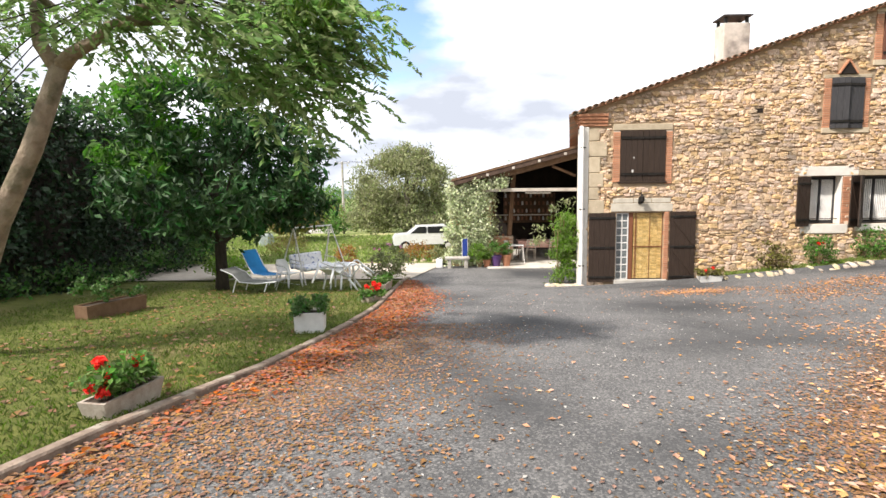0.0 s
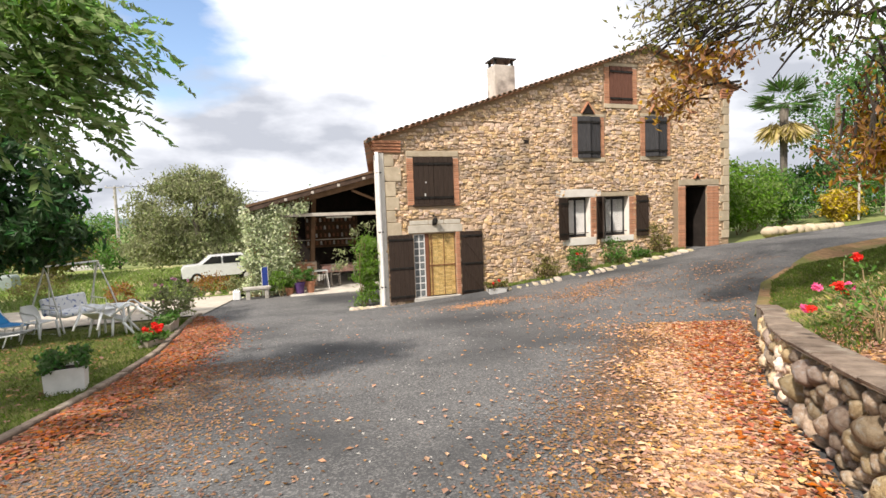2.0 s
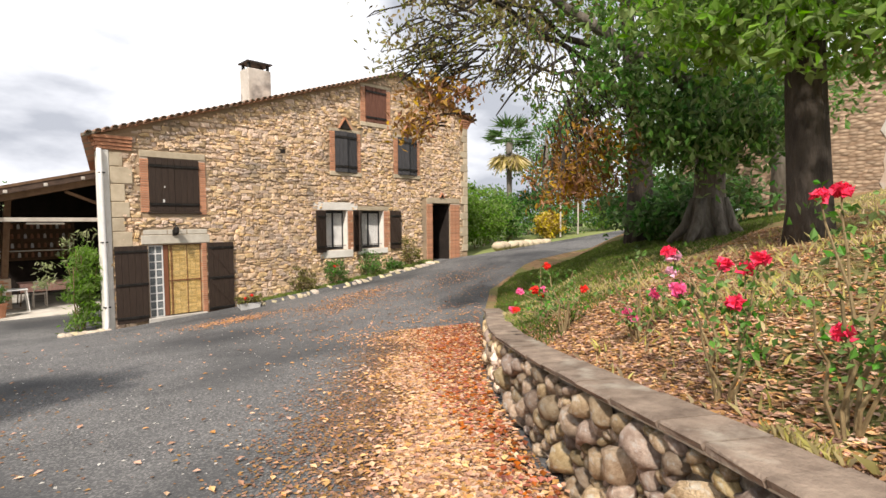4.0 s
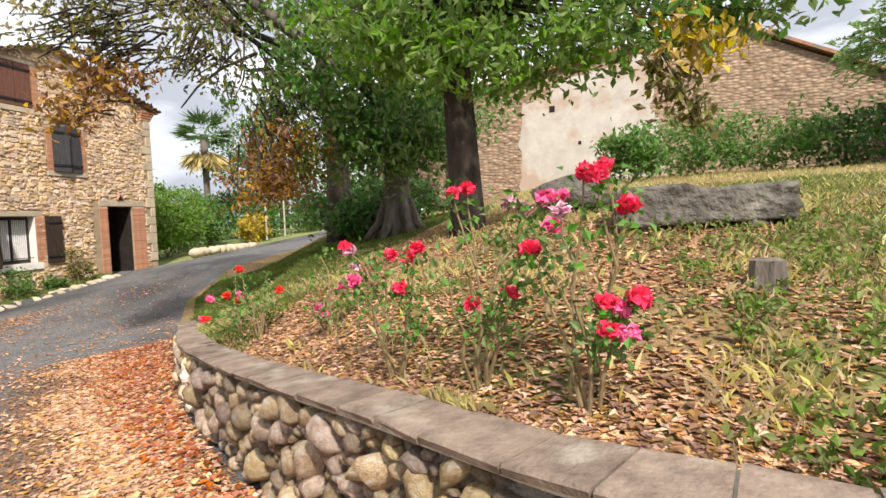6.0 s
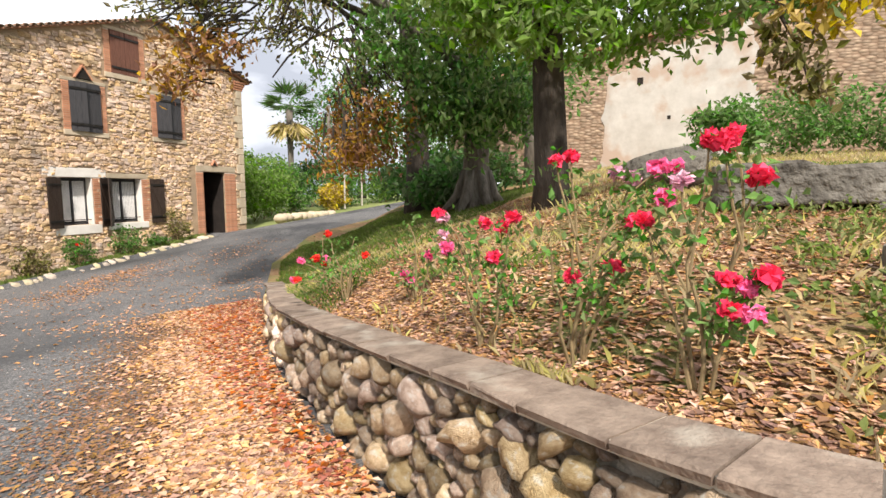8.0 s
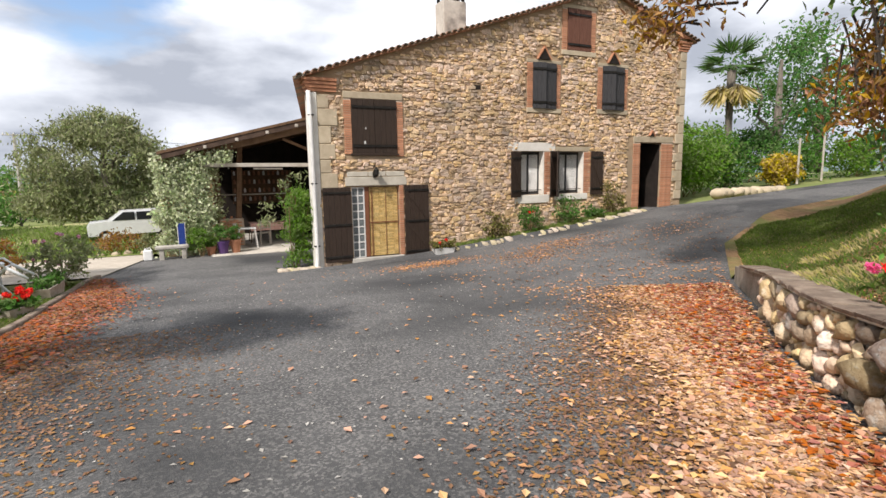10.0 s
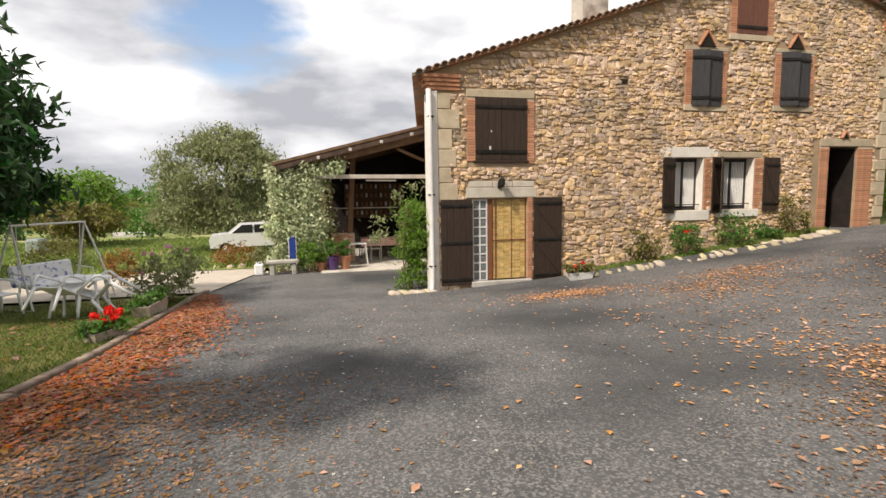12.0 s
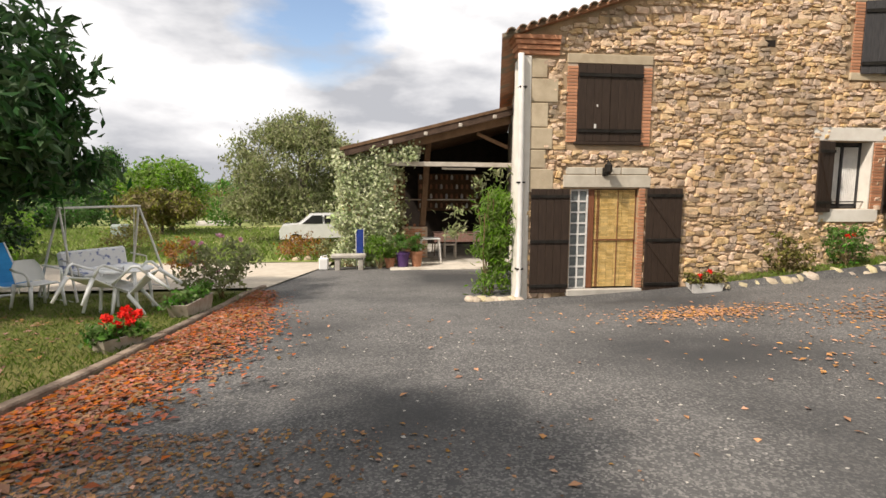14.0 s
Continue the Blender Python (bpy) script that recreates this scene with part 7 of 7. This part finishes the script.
prof = [(-1.85, 0.35), (-1.88, 0.72), (-1.75, 0.92), (-1.05, 0.98), (-0.55, 1.42), (0.95, 1.46), (1.5, 1.05), (1.82, 0.95), (1.85, 0.4)]
va = [bm.verts.new((x, -0.78 + (0.10 if z > 1.1 else 0), z)) for x, z in prof]
vb = [bm.verts.new((x, 0.78 - (0.10 if z > 1.1 else 0), z)) for x, z in prof]
bm.faces.new(va)
bm.faces.new(vb[::-1])
for k in range(len(prof)):
    j = (k + 1) % len(prof)
    bm.faces.new((va[k], vb[k], vb[j], va[j]))
part("body", bm, material("white_car_paint", (0.72, 0.72, 0.72), (0.80, 0.80, 0.80), rough=0.25, bump=0), car)
for x0, x1, xt0, xt1 in ((-0.92, -0.05, -0.48, -0.05), (0.03, 1.25, 0.03, 0.88)):
    bm = B()
    v = [bm.verts.new((x, y, z)) for y in (-0.76, -0.70) for x, z in ((x0, 1.0), (x1, 1.0), (xt1, 1.36), (xt0, 1.36))]
    for f in ((0, 1, 2, 3), (7, 6, 5, 4), (0, 4, 5, 1), (1, 5, 6, 2), (2, 6, 7, 3), (3, 7, 4, 0)):
        bm.faces.new([v[i] for i in f])
    bmesh.ops.translate(bm, verts=bm.verts, vec=(0, -0.03, 0))
    part("side_window", bm, M_PANE, car)
for x in (-1.2, 1.15):
    for y in (-0.80, 0.62):
        bm = B()
        tube(bm, [(x, y, 0.29), (x, y + 0.18, 0.29)], 0.29, 16)
        wh = part("tyre", bm, M_IRON, car)
        bm = B()
        tube(bm, [(x, y - 0.01, 0.29), (x, y + 0.05, 0.29)], 0.17, 12)
        part("rim", bm, M_GREYWHITE, wh)
bm = B()
box(bm, -1.9, -0.7, 0.32, -1.84, 0.7, 0.46, 0.01)
part("bumper", bm, M_IRON, car)

# telegraph pole with cross arm and wires
pole = thing("telegraph_pole", far_at(-13.4, 64), "grey concrete telegraph pole in the meadow", "pole")
bm = B()
tube(bm, [(0, 0, -0.3), (0, 0, 8.1)], [0.2, 0.13], 8)
part("mast", bm, M_CONCRETE, pole)
bm = B()
tube(bm, [(-0.9, 0, 8.0), (0.9, 0, 8.0)], 0.05, 6)
arm = part("cross_arm", bm, M_CONCRETE, pole)
for x in (-0.8, 0, 0.8):
    bm = B()
    lathe(bm, [(0.05, 8.03), (0.06, 8.15), (0.03, 8.22)], 8, (x, 0, 0))
    part("insulator", bm, M_GREYWHITE, arm)
    bm = B()
    tube(bm, [(x, 0, 8.2), (x + 25, 12, 7.3), (x + 60, 30, 8.0)], 0.012, 4)
    part("wire", bm, M_IRON, pole)
# low garden objects on the meadow
bin_ = thing("compost_bin", far_at(-12.2, 34), "grey-green compost bin on the meadow", "compost bin")
bm = B()
lathe(bm, [(0.55, 0), (0.48, 0.8), (0.40, 0.9)], 6)
part("drum", bm, material("grey_green_plastic", (0.20, 0.24, 0.22), (0.28, 0.32, 0.30), rough=0.6, bump=0.1), bin_)
tunnel = thing("low_polytunnel", far_at(-14, 55), "low pale plastic tunnel in the meadow", "polytunnel")
bm = B()
arc = [(math.cos(a) * 0.9, math.sin(a) * 0.7) for a in np.linspace(0, math.pi, 9)]
v = [[bm.verts.new((x, y, z)) for y, z in arc] for x in (-2.4, 2.4)]
bm.faces.new(v[0][::-1])
bm.faces.new(v[1])
for k in range(8):
    bm.faces.new((v[0][k], v[0][k + 1], v[1][k + 1], v[1][k]))
part("sheet", bm, M_CONCRETE, tunnel)
tunnel.scale = (0.6, 0.6, 0.6)

# roses against the facade
for x, h, r, reds, mt in ((8.95, 0.8, 0.36, 0, L_MIXED), (10.15, 0.85, 0.38, 2, L_BUSH), (11.65, 0.85, 0.46, 0, L_BUSH), (13.45, 1.1, 0.42, 0, L_MIXED), (12.6, 0.5, 0.3, 0, L_BUSH)):
    t = shrub((x, 14.66, drive_z(x, 14.6) + 0.05), r, h, mt, "leafy rose bush growing at the foot of the wall", n=22, per=36, leaf=0.085, name="rose_bush", group="wall roses")
    for k in range(reds):
        bloom(t, (rng.uniform(-0.2, 0.2), -0.2, h * rng.uniform(0.8, 1.05)), 0.05, M_RED)

# ---------- garden bank ----------
def rose(at, label, stems, blooms, leafy=10):
    """A sparse rose bush: woody stems to each bloom, leaf clusters along them."""
    t = thing("rose_bush", at, label, "rose bush", "garden roses")
    lp = []
    canes = []
    for k in range(3):
        a = 2.1 * k + rng.uniform(0, 1)
        hi = max(v[2] for v in blooms) * rng.uniform(0.45, 0.62)
        top = np.array([0.07 * math.cos(a), 0.09 * math.sin(a), hi])
        pts = limb((0.02 * math.cos(a), 0.02 * math.sin(a), -0.04), tuple(top), 0.14)
        bm = B()
        tube(bm, pts, list(np.linspace(0.009, 0.006, len(pts))), 6)
        part("cane", bm, M_STEM, t)
        canes.append(np.array(pts))
    for x, y, z, m in blooms:
        c = min((c for cs_ in canes for c in cs_[2:]), key=lambda c: math.hypot(c[0] - x, c[1] - y) + 0.7 * abs(c[2] - z * 0.6))
        pts = limb(tuple(c), (x, y, z), 0.12, 4)
        bm = B()
        tube(bm, pts, [0.006, 0.005, 0.004, 0.003], 5)
        part("stem", bm, M_STEM, t)
        bloom(t, (x, y, z + 0.01), rng.uniform(0.036, 0.048), m, petals=34)
        lp += [np.array(pts[1]), np.array(pts[2]), np.array(pts[2]) * 0.5 + np.array(pts[3]) * 0.5]
    for k in range(max(2, stems // 2)):
        bm = B()
        a, l = rng.uniform(0, 6.3), rng.uniform(0.3, 0.6)
        top = (0.2 * math.cos(a), 0.2 * math.sin(a), l)
        tube(bm, limb((0.03 * math.cos(a), 0.03 * math.sin(a), -0.04), top, 0.14), [0.009, 0.008, 0.006, 0.005, 0.003], 5)
        part("stem", bm, M_STEM, t)
        lp += [np.array(top) * q for q in (0.6, 0.8, 1.0)]
    leaves("foliage", clumps(lp, leafy, 0.11), L_ROSE, 0.042, 0.027, t, droop=0.2)
    return t


C_, P_, W_, R_ = M_ROSE, M_PINK, M_PALEPINK, M_RED
ROSES = (
    ((4.60, 2.62), "low rose bush with scattered red blooms", 7, ((-0.05, 0.55, 0.16, P_), (-0.10, 0.42, 0.36, P_), (0.0, 0.32, 0.38, R_), (0.1, 0.25, 0.60, R_), (-0.2, 0.4, 0.2, R_), (0.1, -0.15, 0.42, R_))),
    ((4.05, 1.65), "small rose bush with pink blooms", 4, ((0, -0.1, 0.34, P_), (-0.05, 0.08, 0.20, P_), (-0.08, 0.02, 0.16, P_), (0.05, -0.2, 0.50, W_))),
    ((3.07, 0.81), "upright rose bush with crimson blooms", 7, ((0.1, 0.28, 0.66, W_), (0.0, 0.22, 0.50, P_), (0.05, 0.02, 0.64, C_), (0.08, -0.06, 0.62, C_), (0.0, -0.14, 0.67, C_), (-0.03, -0.05, 0.47, C_), (0.1, 0.3, 0.68, C_))),
    ((2.75, 0.30), "tall rose bush with crimson and pink blooms", 7, ((0.1, 0.12, 0.86, C_), (0.14, 0.06, 0.88, C_), (-0.02, 0.02, 0.36, C_), (0.1, -0.14, 0.80, W_), (0.12, -0.20, 0.78, W_), (0.05, -0.30, 0.82, P_), (0.09, -0.36, 0.83, P_), (0.02, -0.33, 0.70, P_), (0.0, -0.22, 0.60, C_), (-0.05, -0.14, 0.42, C_))),
    ((2.42, -0.17), "tall bare-stemmed rose with crimson top blooms", 4, ((0.02, 0.02, 0.86, C_), (0.05, -0.05, 0.87, C_), (-0.02, -0.02, 0.84, C_), (0.0, -0.13, 0.73, C_), (-0.05, 0.10, 0.72, W_), (-0.08, -0.10, 0.38, P_), (-0.1, -0.15, 0.42, C_), (-0.06, -0.05, 0.40, C_), (-0.1, -0.05, 0.31, C_), (-0.1, -0.12, 0.30, P_), (0.1, 0.22, 0.58, C_))),
    ((5.3, 3.3), "small straggling rose with pink blooms", 5, ((0, 0, 0.35, P_), (0.1, 0.1, 0.28, R_))))
for (x, y), lab, stems, bl in ROSES:
    rose((x, y, garden_z(x, y)), lab, stems, bl)
# rock slab on props, stump, dead branch
rock = thing("rock_slab", (5.6, -1.2, garden_z(5.6, -1.2) - 0.09), "long lichened rock slab lying on small stones", "rock")
bm = B()
bmesh.ops.create_cube(bm, size=1)
bmesh.ops.subdivide_edges(bm, edges=bm.edges, cuts=9, use_grid_fill=True)
for v in bm.verts:
    x, y, z = v.co
    n1 = noise.noise((x * 2.1, y * 2.3, z * 2.0 + 9)) * 0.10 + noise.noise((x * 6, y * 9, z * 6)) * 0.06 + noise.noise((x * 15, y * 20, z * 15)) * 0.03
    f = 1 + n1
    v.co = (x * 0.62 * f, y * 1.42 * (1 + n1 * 0.5) + 0.0, 0.24 + z * 0.30 * f - 0.06 * y + (0.05 if z > 0 and y > 0 else 0))
part("slab", bm, M_ROCK, rock, smooth=True)
for x, y, s in ((-0.22, -0.40, 0.16), (-0.15, 0.45, 0.2), (0.2, 0, 0.2)):
    st, fa = stone_shape(9, 0.6, 0.2)
    mesh_object("prop_stone", st * [s * 1.2, s, s] + [x, y, 0.05], fa, M_ROCK, rock, smooth=True)
rock2 = thing("flat_rock", (6.9, -0.15, garden_z(6.9, -0.15)), "low dark flat rock behind the slab", "rock")
st, fa = stone_shape(10, 0.6, 0.2)
mesh_object("flat_body", st[:, [1, 0, 2]] * [0.6, 0.9, 0.42] + [0, 0, 0.2], fa, M_ROCK, rock2, smooth=True)
stump = thing("tree_stump", (3.6, -1.12, garden_z(3.6, -1.12)), "short grey weathered tree stump", "stump")
bm = B()
n = 14
rr = [0.085 * (1 + 0.12 * math.sin(3 * k) + rng.uniform(-0.06, 0.06)) for k in range(n)]
lo = [bm.verts.new((math.cos(6.283 * k / n) * rr[k] * 1.15, math.sin(6.283 * k / n) * rr[k] * 1.15, -0.04)) for k in range(n)]
hi = [bm.verts.new((math.cos(6.283 * k / n) * rr[k], math.sin(6.283 * k / n) * rr[k], 0.15 + rng.uniform(-0.008, 0.008))) for k in range(n)]
for k in range(n):
    bm.faces.new((lo[k], lo[(k + 1) % n], hi[(k + 1) % n], hi[k]))
bm.faces.new(hi)
part("stump_body", bm, M_BARK, stump)
branch = thing("dead_branch", (3.3, -2.05, garden_z(3.3, -2.05)), "thin dead branch leaning out of the grass", "branch")
bm = B()
tube(bm, [(0, 0, -0.02), (0.1, -0.22, 0.25), (0.15, -0.42, 0.42), (0.18, -0.62, 0.62)], [0.012, 0.01, 0.008, 0.004], 5)
part("stick", bm, M_BARK, branch)
# log pile
for k in range(6):
    lg = thing("log", (11.9 + 0.1 * (k % 2), 2.2 - 0.16 * (k % 3), garden_z(11.9, 2.2) + 0.08 + 0.15 * (k // 3)), "cut log in a small pile", "log", "log pile", 15)
    bm = B()
    tube(bm, [(-0.3, 0, 0), (0.3, 0, 0)], 0.075, 9)
    part("log_body", bm, M_BARK, lg)
# low border wall and light posts by the road corner
bw = thing("border_wall", (21.5, 15.4, drive_z(21.5, 14) - 0.1), "low rubble border wall by the road", "wall", "", 8)
for k in range(9):
    st, fa = stone_shape(8, 0.6, 0.2)
    mesh_object("border_rock", st * [0.65, 0.5, 0.4] + [k * 0.6 - 2.4, rng.normal() * 0.05, 0.15], fa, M_ASHLAR, bw, smooth=True)
for x in (27.5, 29.5):
    ps = thing("wooden_post", (x, 17.0, drive_z(x, 14) - 0.1), "slim grey wooden post by the road", "post")
    bm = B()
    tube(bm, [(0, 0, -0.1), (0, 0, 2.1)], 0.05, 7)
    part("shaft", bm, M_TIMBER_GREY, ps)

# ---------- fallen leaves and grass ----------
def on(points_xy, zfun, up=0.012):
    return np.array([(x, y, zfun(x, y) + up) for x, y in points_xy])


def litter(name, pts, mat, size, label, jitter=0.3):
    ob = leaves(name, pts, mat, size, size * 0.66, flat=0.90, fold=0.16, spread=0.55)
    return tagged(ob, label, "fallen leaves", kind="stuff")


NK = 26000
yy = rng.uniform(1.0, 16.5, NK)
wid = np.interp(yy, (1, 5, 7, 9, 12, 14, 16.5), (0.5, 0.7, 0.75, 1.0, 1.15, 0.9, 0.4))
kx = np.array([x_left(v) for v in yy]) + 0.05 + np.abs(rng.normal(0, 0.46, NK)) * wid
keep = rng.random(NK) < np.interp(yy, (1, 5, 6, 8, 15, 16.5), (0.03, 0.12, 0.75, 1, 1, 0.3))
pk = on(np.stack([kx, yy], 1)[keep], drive_z)
pk[:, 2] += rng.uniform(0, 0.025, len(pk))
dk_ = rng.random(len(pk)) < 0.45
litter("leaf_drift", pk[dk_], L_FALLEN_DARK, 0.06, "dark brown leaves mixed into the kerb drift")
litter("leaf_drift", pk[~dk_], L_FALLEN_RED, 0.060, "red-brown leaves drifted along the lawn kerb")
# fine brown litter at the near kerb side
yy = rng.uniform(-2, 9, 34000)
kx = np.array([x_left(v) for v in yy]) + 0.02 + np.abs(rng.normal(0, 1.2, 34000))
litter("fine_litter", on(np.stack([kx, yy], 1), drive_z, 0.008), L_FALLEN_DARK, 0.034, "fine brown leaf litter over the gravel")
# drift at the foot of the garden wall
NW = 60000
sv = rng.uniform(1.0, _len[-1] - 0.3, NW)
reach = np.interp(sv, (0, 5, 9, 13), (0.62, 0.64, 0.68, 1.1)) * (1 + 0.22 * np.sin(sv * 2.3) + 0.15 * np.sin(sv * 5.1 + 1))
off = rng.random(NW) ** 0.85 * reach + np.abs(rng.normal(0, 0.20, NW)) + (rng.random(NW) < 0.06) * rng.exponential(0.5, NW)
pw = []
for s_, o_ in zip(sv, off):
    p, n = along_wall(s_)
    pw.append((p[0] + n[0] * (o_ + 0.06), p[1] + n[1] * (o_ + 0.06)))
pw = on(pw, drive_z)
pw[:, 2] += rng.uniform(0, 0.016, len(pw)) + 0.05 * np.exp(-off / 0.2)
litter("leaf_drift", pw[:19000], L_FALLEN_ORANGE, 0.05, "orange leaves drifted along the garden wall")
litter("leaf_drift", pw[26000:45000], L_FALLEN_TAN, 0.052, "tan leaves drifted along the garden wall")
litter("leaf_drift", pw[19000:26000], L_FALLEN_DARK, 0.05, "dark brown leaves mixed into the wall drift")
litter("leaf_drift", pw[45000:][off[45000:] < np.interp(sv[45000:], (6, 9, 11, 13), (0.30, 0.45, 0.8, 1.4)) * rng.random(15000)] + [0, 0, 0.012], L_FALLEN_RED, 0.052, "rust-red leaves packed at the wall foot")
sv, off = rng.uniform(1.0, _len[-1] - 0.3, 80000), np.abs(rng.normal(0.85, 0.55, 80000))
pw = []
for s_, o_ in zip(sv, off):
    p, n = along_wall(s_)
    pw.append((p[0] + n[0] * (o_ + 0.06), p[1] + n[1] * (o_ + 0.06)))
litter("fine_litter", on(pw, drive_z, 0.008), L_FALLEN_DARK, 0.030, "fine brown litter along the wall drift")
# streaks across the yard
parts_xy = [np.stack([rng.normal(5.7, 0.6, 900), rng.normal(12.35, 0.30, 900)], 1), np.stack([rng.normal(9.3, 0.9, 900), 11.9 + rng.normal(0, 0.40, 900)], 1), np.stack([rng.normal(7.6, 0.5, 350), rng.normal(11.2, 0.35, 350)], 1), np.stack([rng.uniform(5, 13, 900), rng.normal(9.5, 1.2, 900)], 1),
            np.stack([rng.uniform(7, 14, 700), rng.normal(11.0, 0.5, 700)], 1), np.stack([rng.uniform(-1.5, 8, 420), rng.uniform(2, 14, 420)], 1), np.stack([rng.uniform(5.5, 9.5, 900), rng.uniform(5.6, 8.6, 900)], 1)]
ys = np.concatenate(parts_xy)
ys = ys[ys[:, 0] < np.array([x_right(v) for v in ys[:, 1]]) - 0.1]
litter("scattered_leaves", on(ys, drive_z), L_FALLEN_ORANGE, 0.055, "scattered tan leaves on the yard")
litter("pale_flecks", on(np.stack([rng.uniform(-2, 6, 1300), rng.uniform(-1, 12, 1300)], 1), drive_z, 0.006), leaf_material("pale_fleck", (0.42, 0.39, 0.35), (0.60, 0.57, 0.52), 0.3, 0.01), 0.028, "small pale flecks over the gravel")
# leaves and grass over the garden bank
def bank(k, power=1.6, xmax=14, ymin=-5, ymax=9):
    out = []
    while len(out) < k:
        y = rng.uniform(ymin, ymax)
        x0 = x_right(y) + 0.36
        x = x0 + (xmax - x0) * rng.random() ** power
        if x > x0:
            out.append((x, y))
    return out


pts = bank(120000, 1.8, 11)
dens = np.array([noise.noise((x * 1.2, y * 1.2, 7)) for x, y in pts])
sel = np.array(pts)[dens > rng.uniform(-0.8, 0.15, len(pts))]
sel = sel[(sel[:, 1] > -1.2 - 0.15 * sel[:, 0]) | (rng.random(len(sel)) < 0.30)]
sel = sel[(sel[:, 1] < 3.4) | (rng.random(len(sel)) < 0.25)]
mix_ = rng.random(len(sel)) < 0.45
litter("garden_leaves", on(sel[mix_], garden_z, 0.008), L_FALLEN_TAN, 0.042, "tan leaves strewn over the garden bank")
litter("garden_leaves", on(sel[~mix_], garden_z, 0.007), L_FALLEN_ORANGE, 0.042, "orange-brown leaves strewn over the garden bank")
litter("garden_leaves", on(np.array(bank(16000, 1.9, 8)), garden_z, 0.014), L_FALLEN_DARK, 0.045, "brown leaves strewn over the garden bank")
g1 = np.array(bank(60000, 2.2, 9))
dn = np.array([noise.noise((x * 0.9, y * 0.9, 3)) for x, y in g1])
tagged(blades("dry_grass", on(g1[dn > 0.18], garden_z, 0), L_DRYGRASS, 0.07, 0.007), "dry yellow grass tufts on the bank", "grass", kind="stuff")
g2 = np.array(bank(60000, 1.6, 12, -6, 6))
dn = np.array([noise.noise((x * 0.8, y * 0.8, 13)) for x, y in g2]) - 0.25 * np.clip(g2[:, 1] + 0.9 + 0.1 * g2[:, 0], -1.2, 1.5)
tagged(blades("green_grass", on(g2[dn > 0.16], garden_z, 0), L_GRASS, 0.08, 0.008), "green grass tufts on the bank", "grass", kind="stuff")
g4 = np.array(bank(60000, 1.2, 16, 2.6, 9.6))
tagged(blades("shade_grass", on(g4, garden_z, 0), L_LAWN, 0.06, 0.014), "short dark grass under the old trees", "grass", kind="stuff")
w2 = np.array(bank(330, 1.6, 5.5, -3.2, -0.6))
wv = clumps(on(w2, garden_z, 0.06), 14, 0.07)
tagged(leaves("weeds", wv, L_GRASS, 0.045, 0.026, droop=-0.3), "low leafy weeds on the bank", "weeds", kind="stuff")
g3 = np.array(bank(30000, 1.0, 26, -20, 2))
tagged(blades("upper_grass", on(g3, garden_z, 0), L_DRYGRASS, 0.09, 0.018), "thin grass of the upper lawn", "grass", kind="stuff")
# lawn grass
ly = 2 + 14 * rng.random(60000) ** 1.3
lx = np.array([x_left(v) for v in ly]) - 0.1 - 7.5 * rng.random(60000) ** 1.4
tagged(blades("lawn_grass", on(np.stack([lx, ly], 1), lawn_z, 0), L_LAWN, 0.055, 0.009), "short green lawn grass", "grass", kind="stuff")
lf = np.stack([rng.uniform(-6.5, -2.2, 1300), rng.uniform(3, 14, 1300)], 1)
lf = lf[lf[:, 0] < np.array([x_left(v) for v in lf[:, 1]]) - 0.1]
litter("lawn_leaves", on(lf, lawn_z, 0.02), L_FALLEN_DARK, 0.08, "brown leaves scattered on the lawn")
my = rng.uniform(22.5, 44, 26000)
mx = rng.uniform(-24, 1, 26000)
tagged(blades("meadow_grass", on(np.stack([mx, my], 1), lambda x, y: drive_z(x, y) + 0.02, 0), leaf_material("meadow_blade", (0.13, 0.19, 0.04), (0.25, 0.31, 0.09)), 0.22, 0.04), "rough meadow grass", "grass", kind="stuff")
# grass fringe along the facade bed
fx = rng.uniform(7.0, 14.4, 5000)
tagged(blades("bed_grass", on(np.stack([fx, rng.uniform(14.4, 14.98, 5000)], 1), lambda x, y: drive_z(x, y) + 0.08, 0), L_GRASS, 0.11, 0.012), "grass fringe along the wall foot", "grass", kind="stuff")
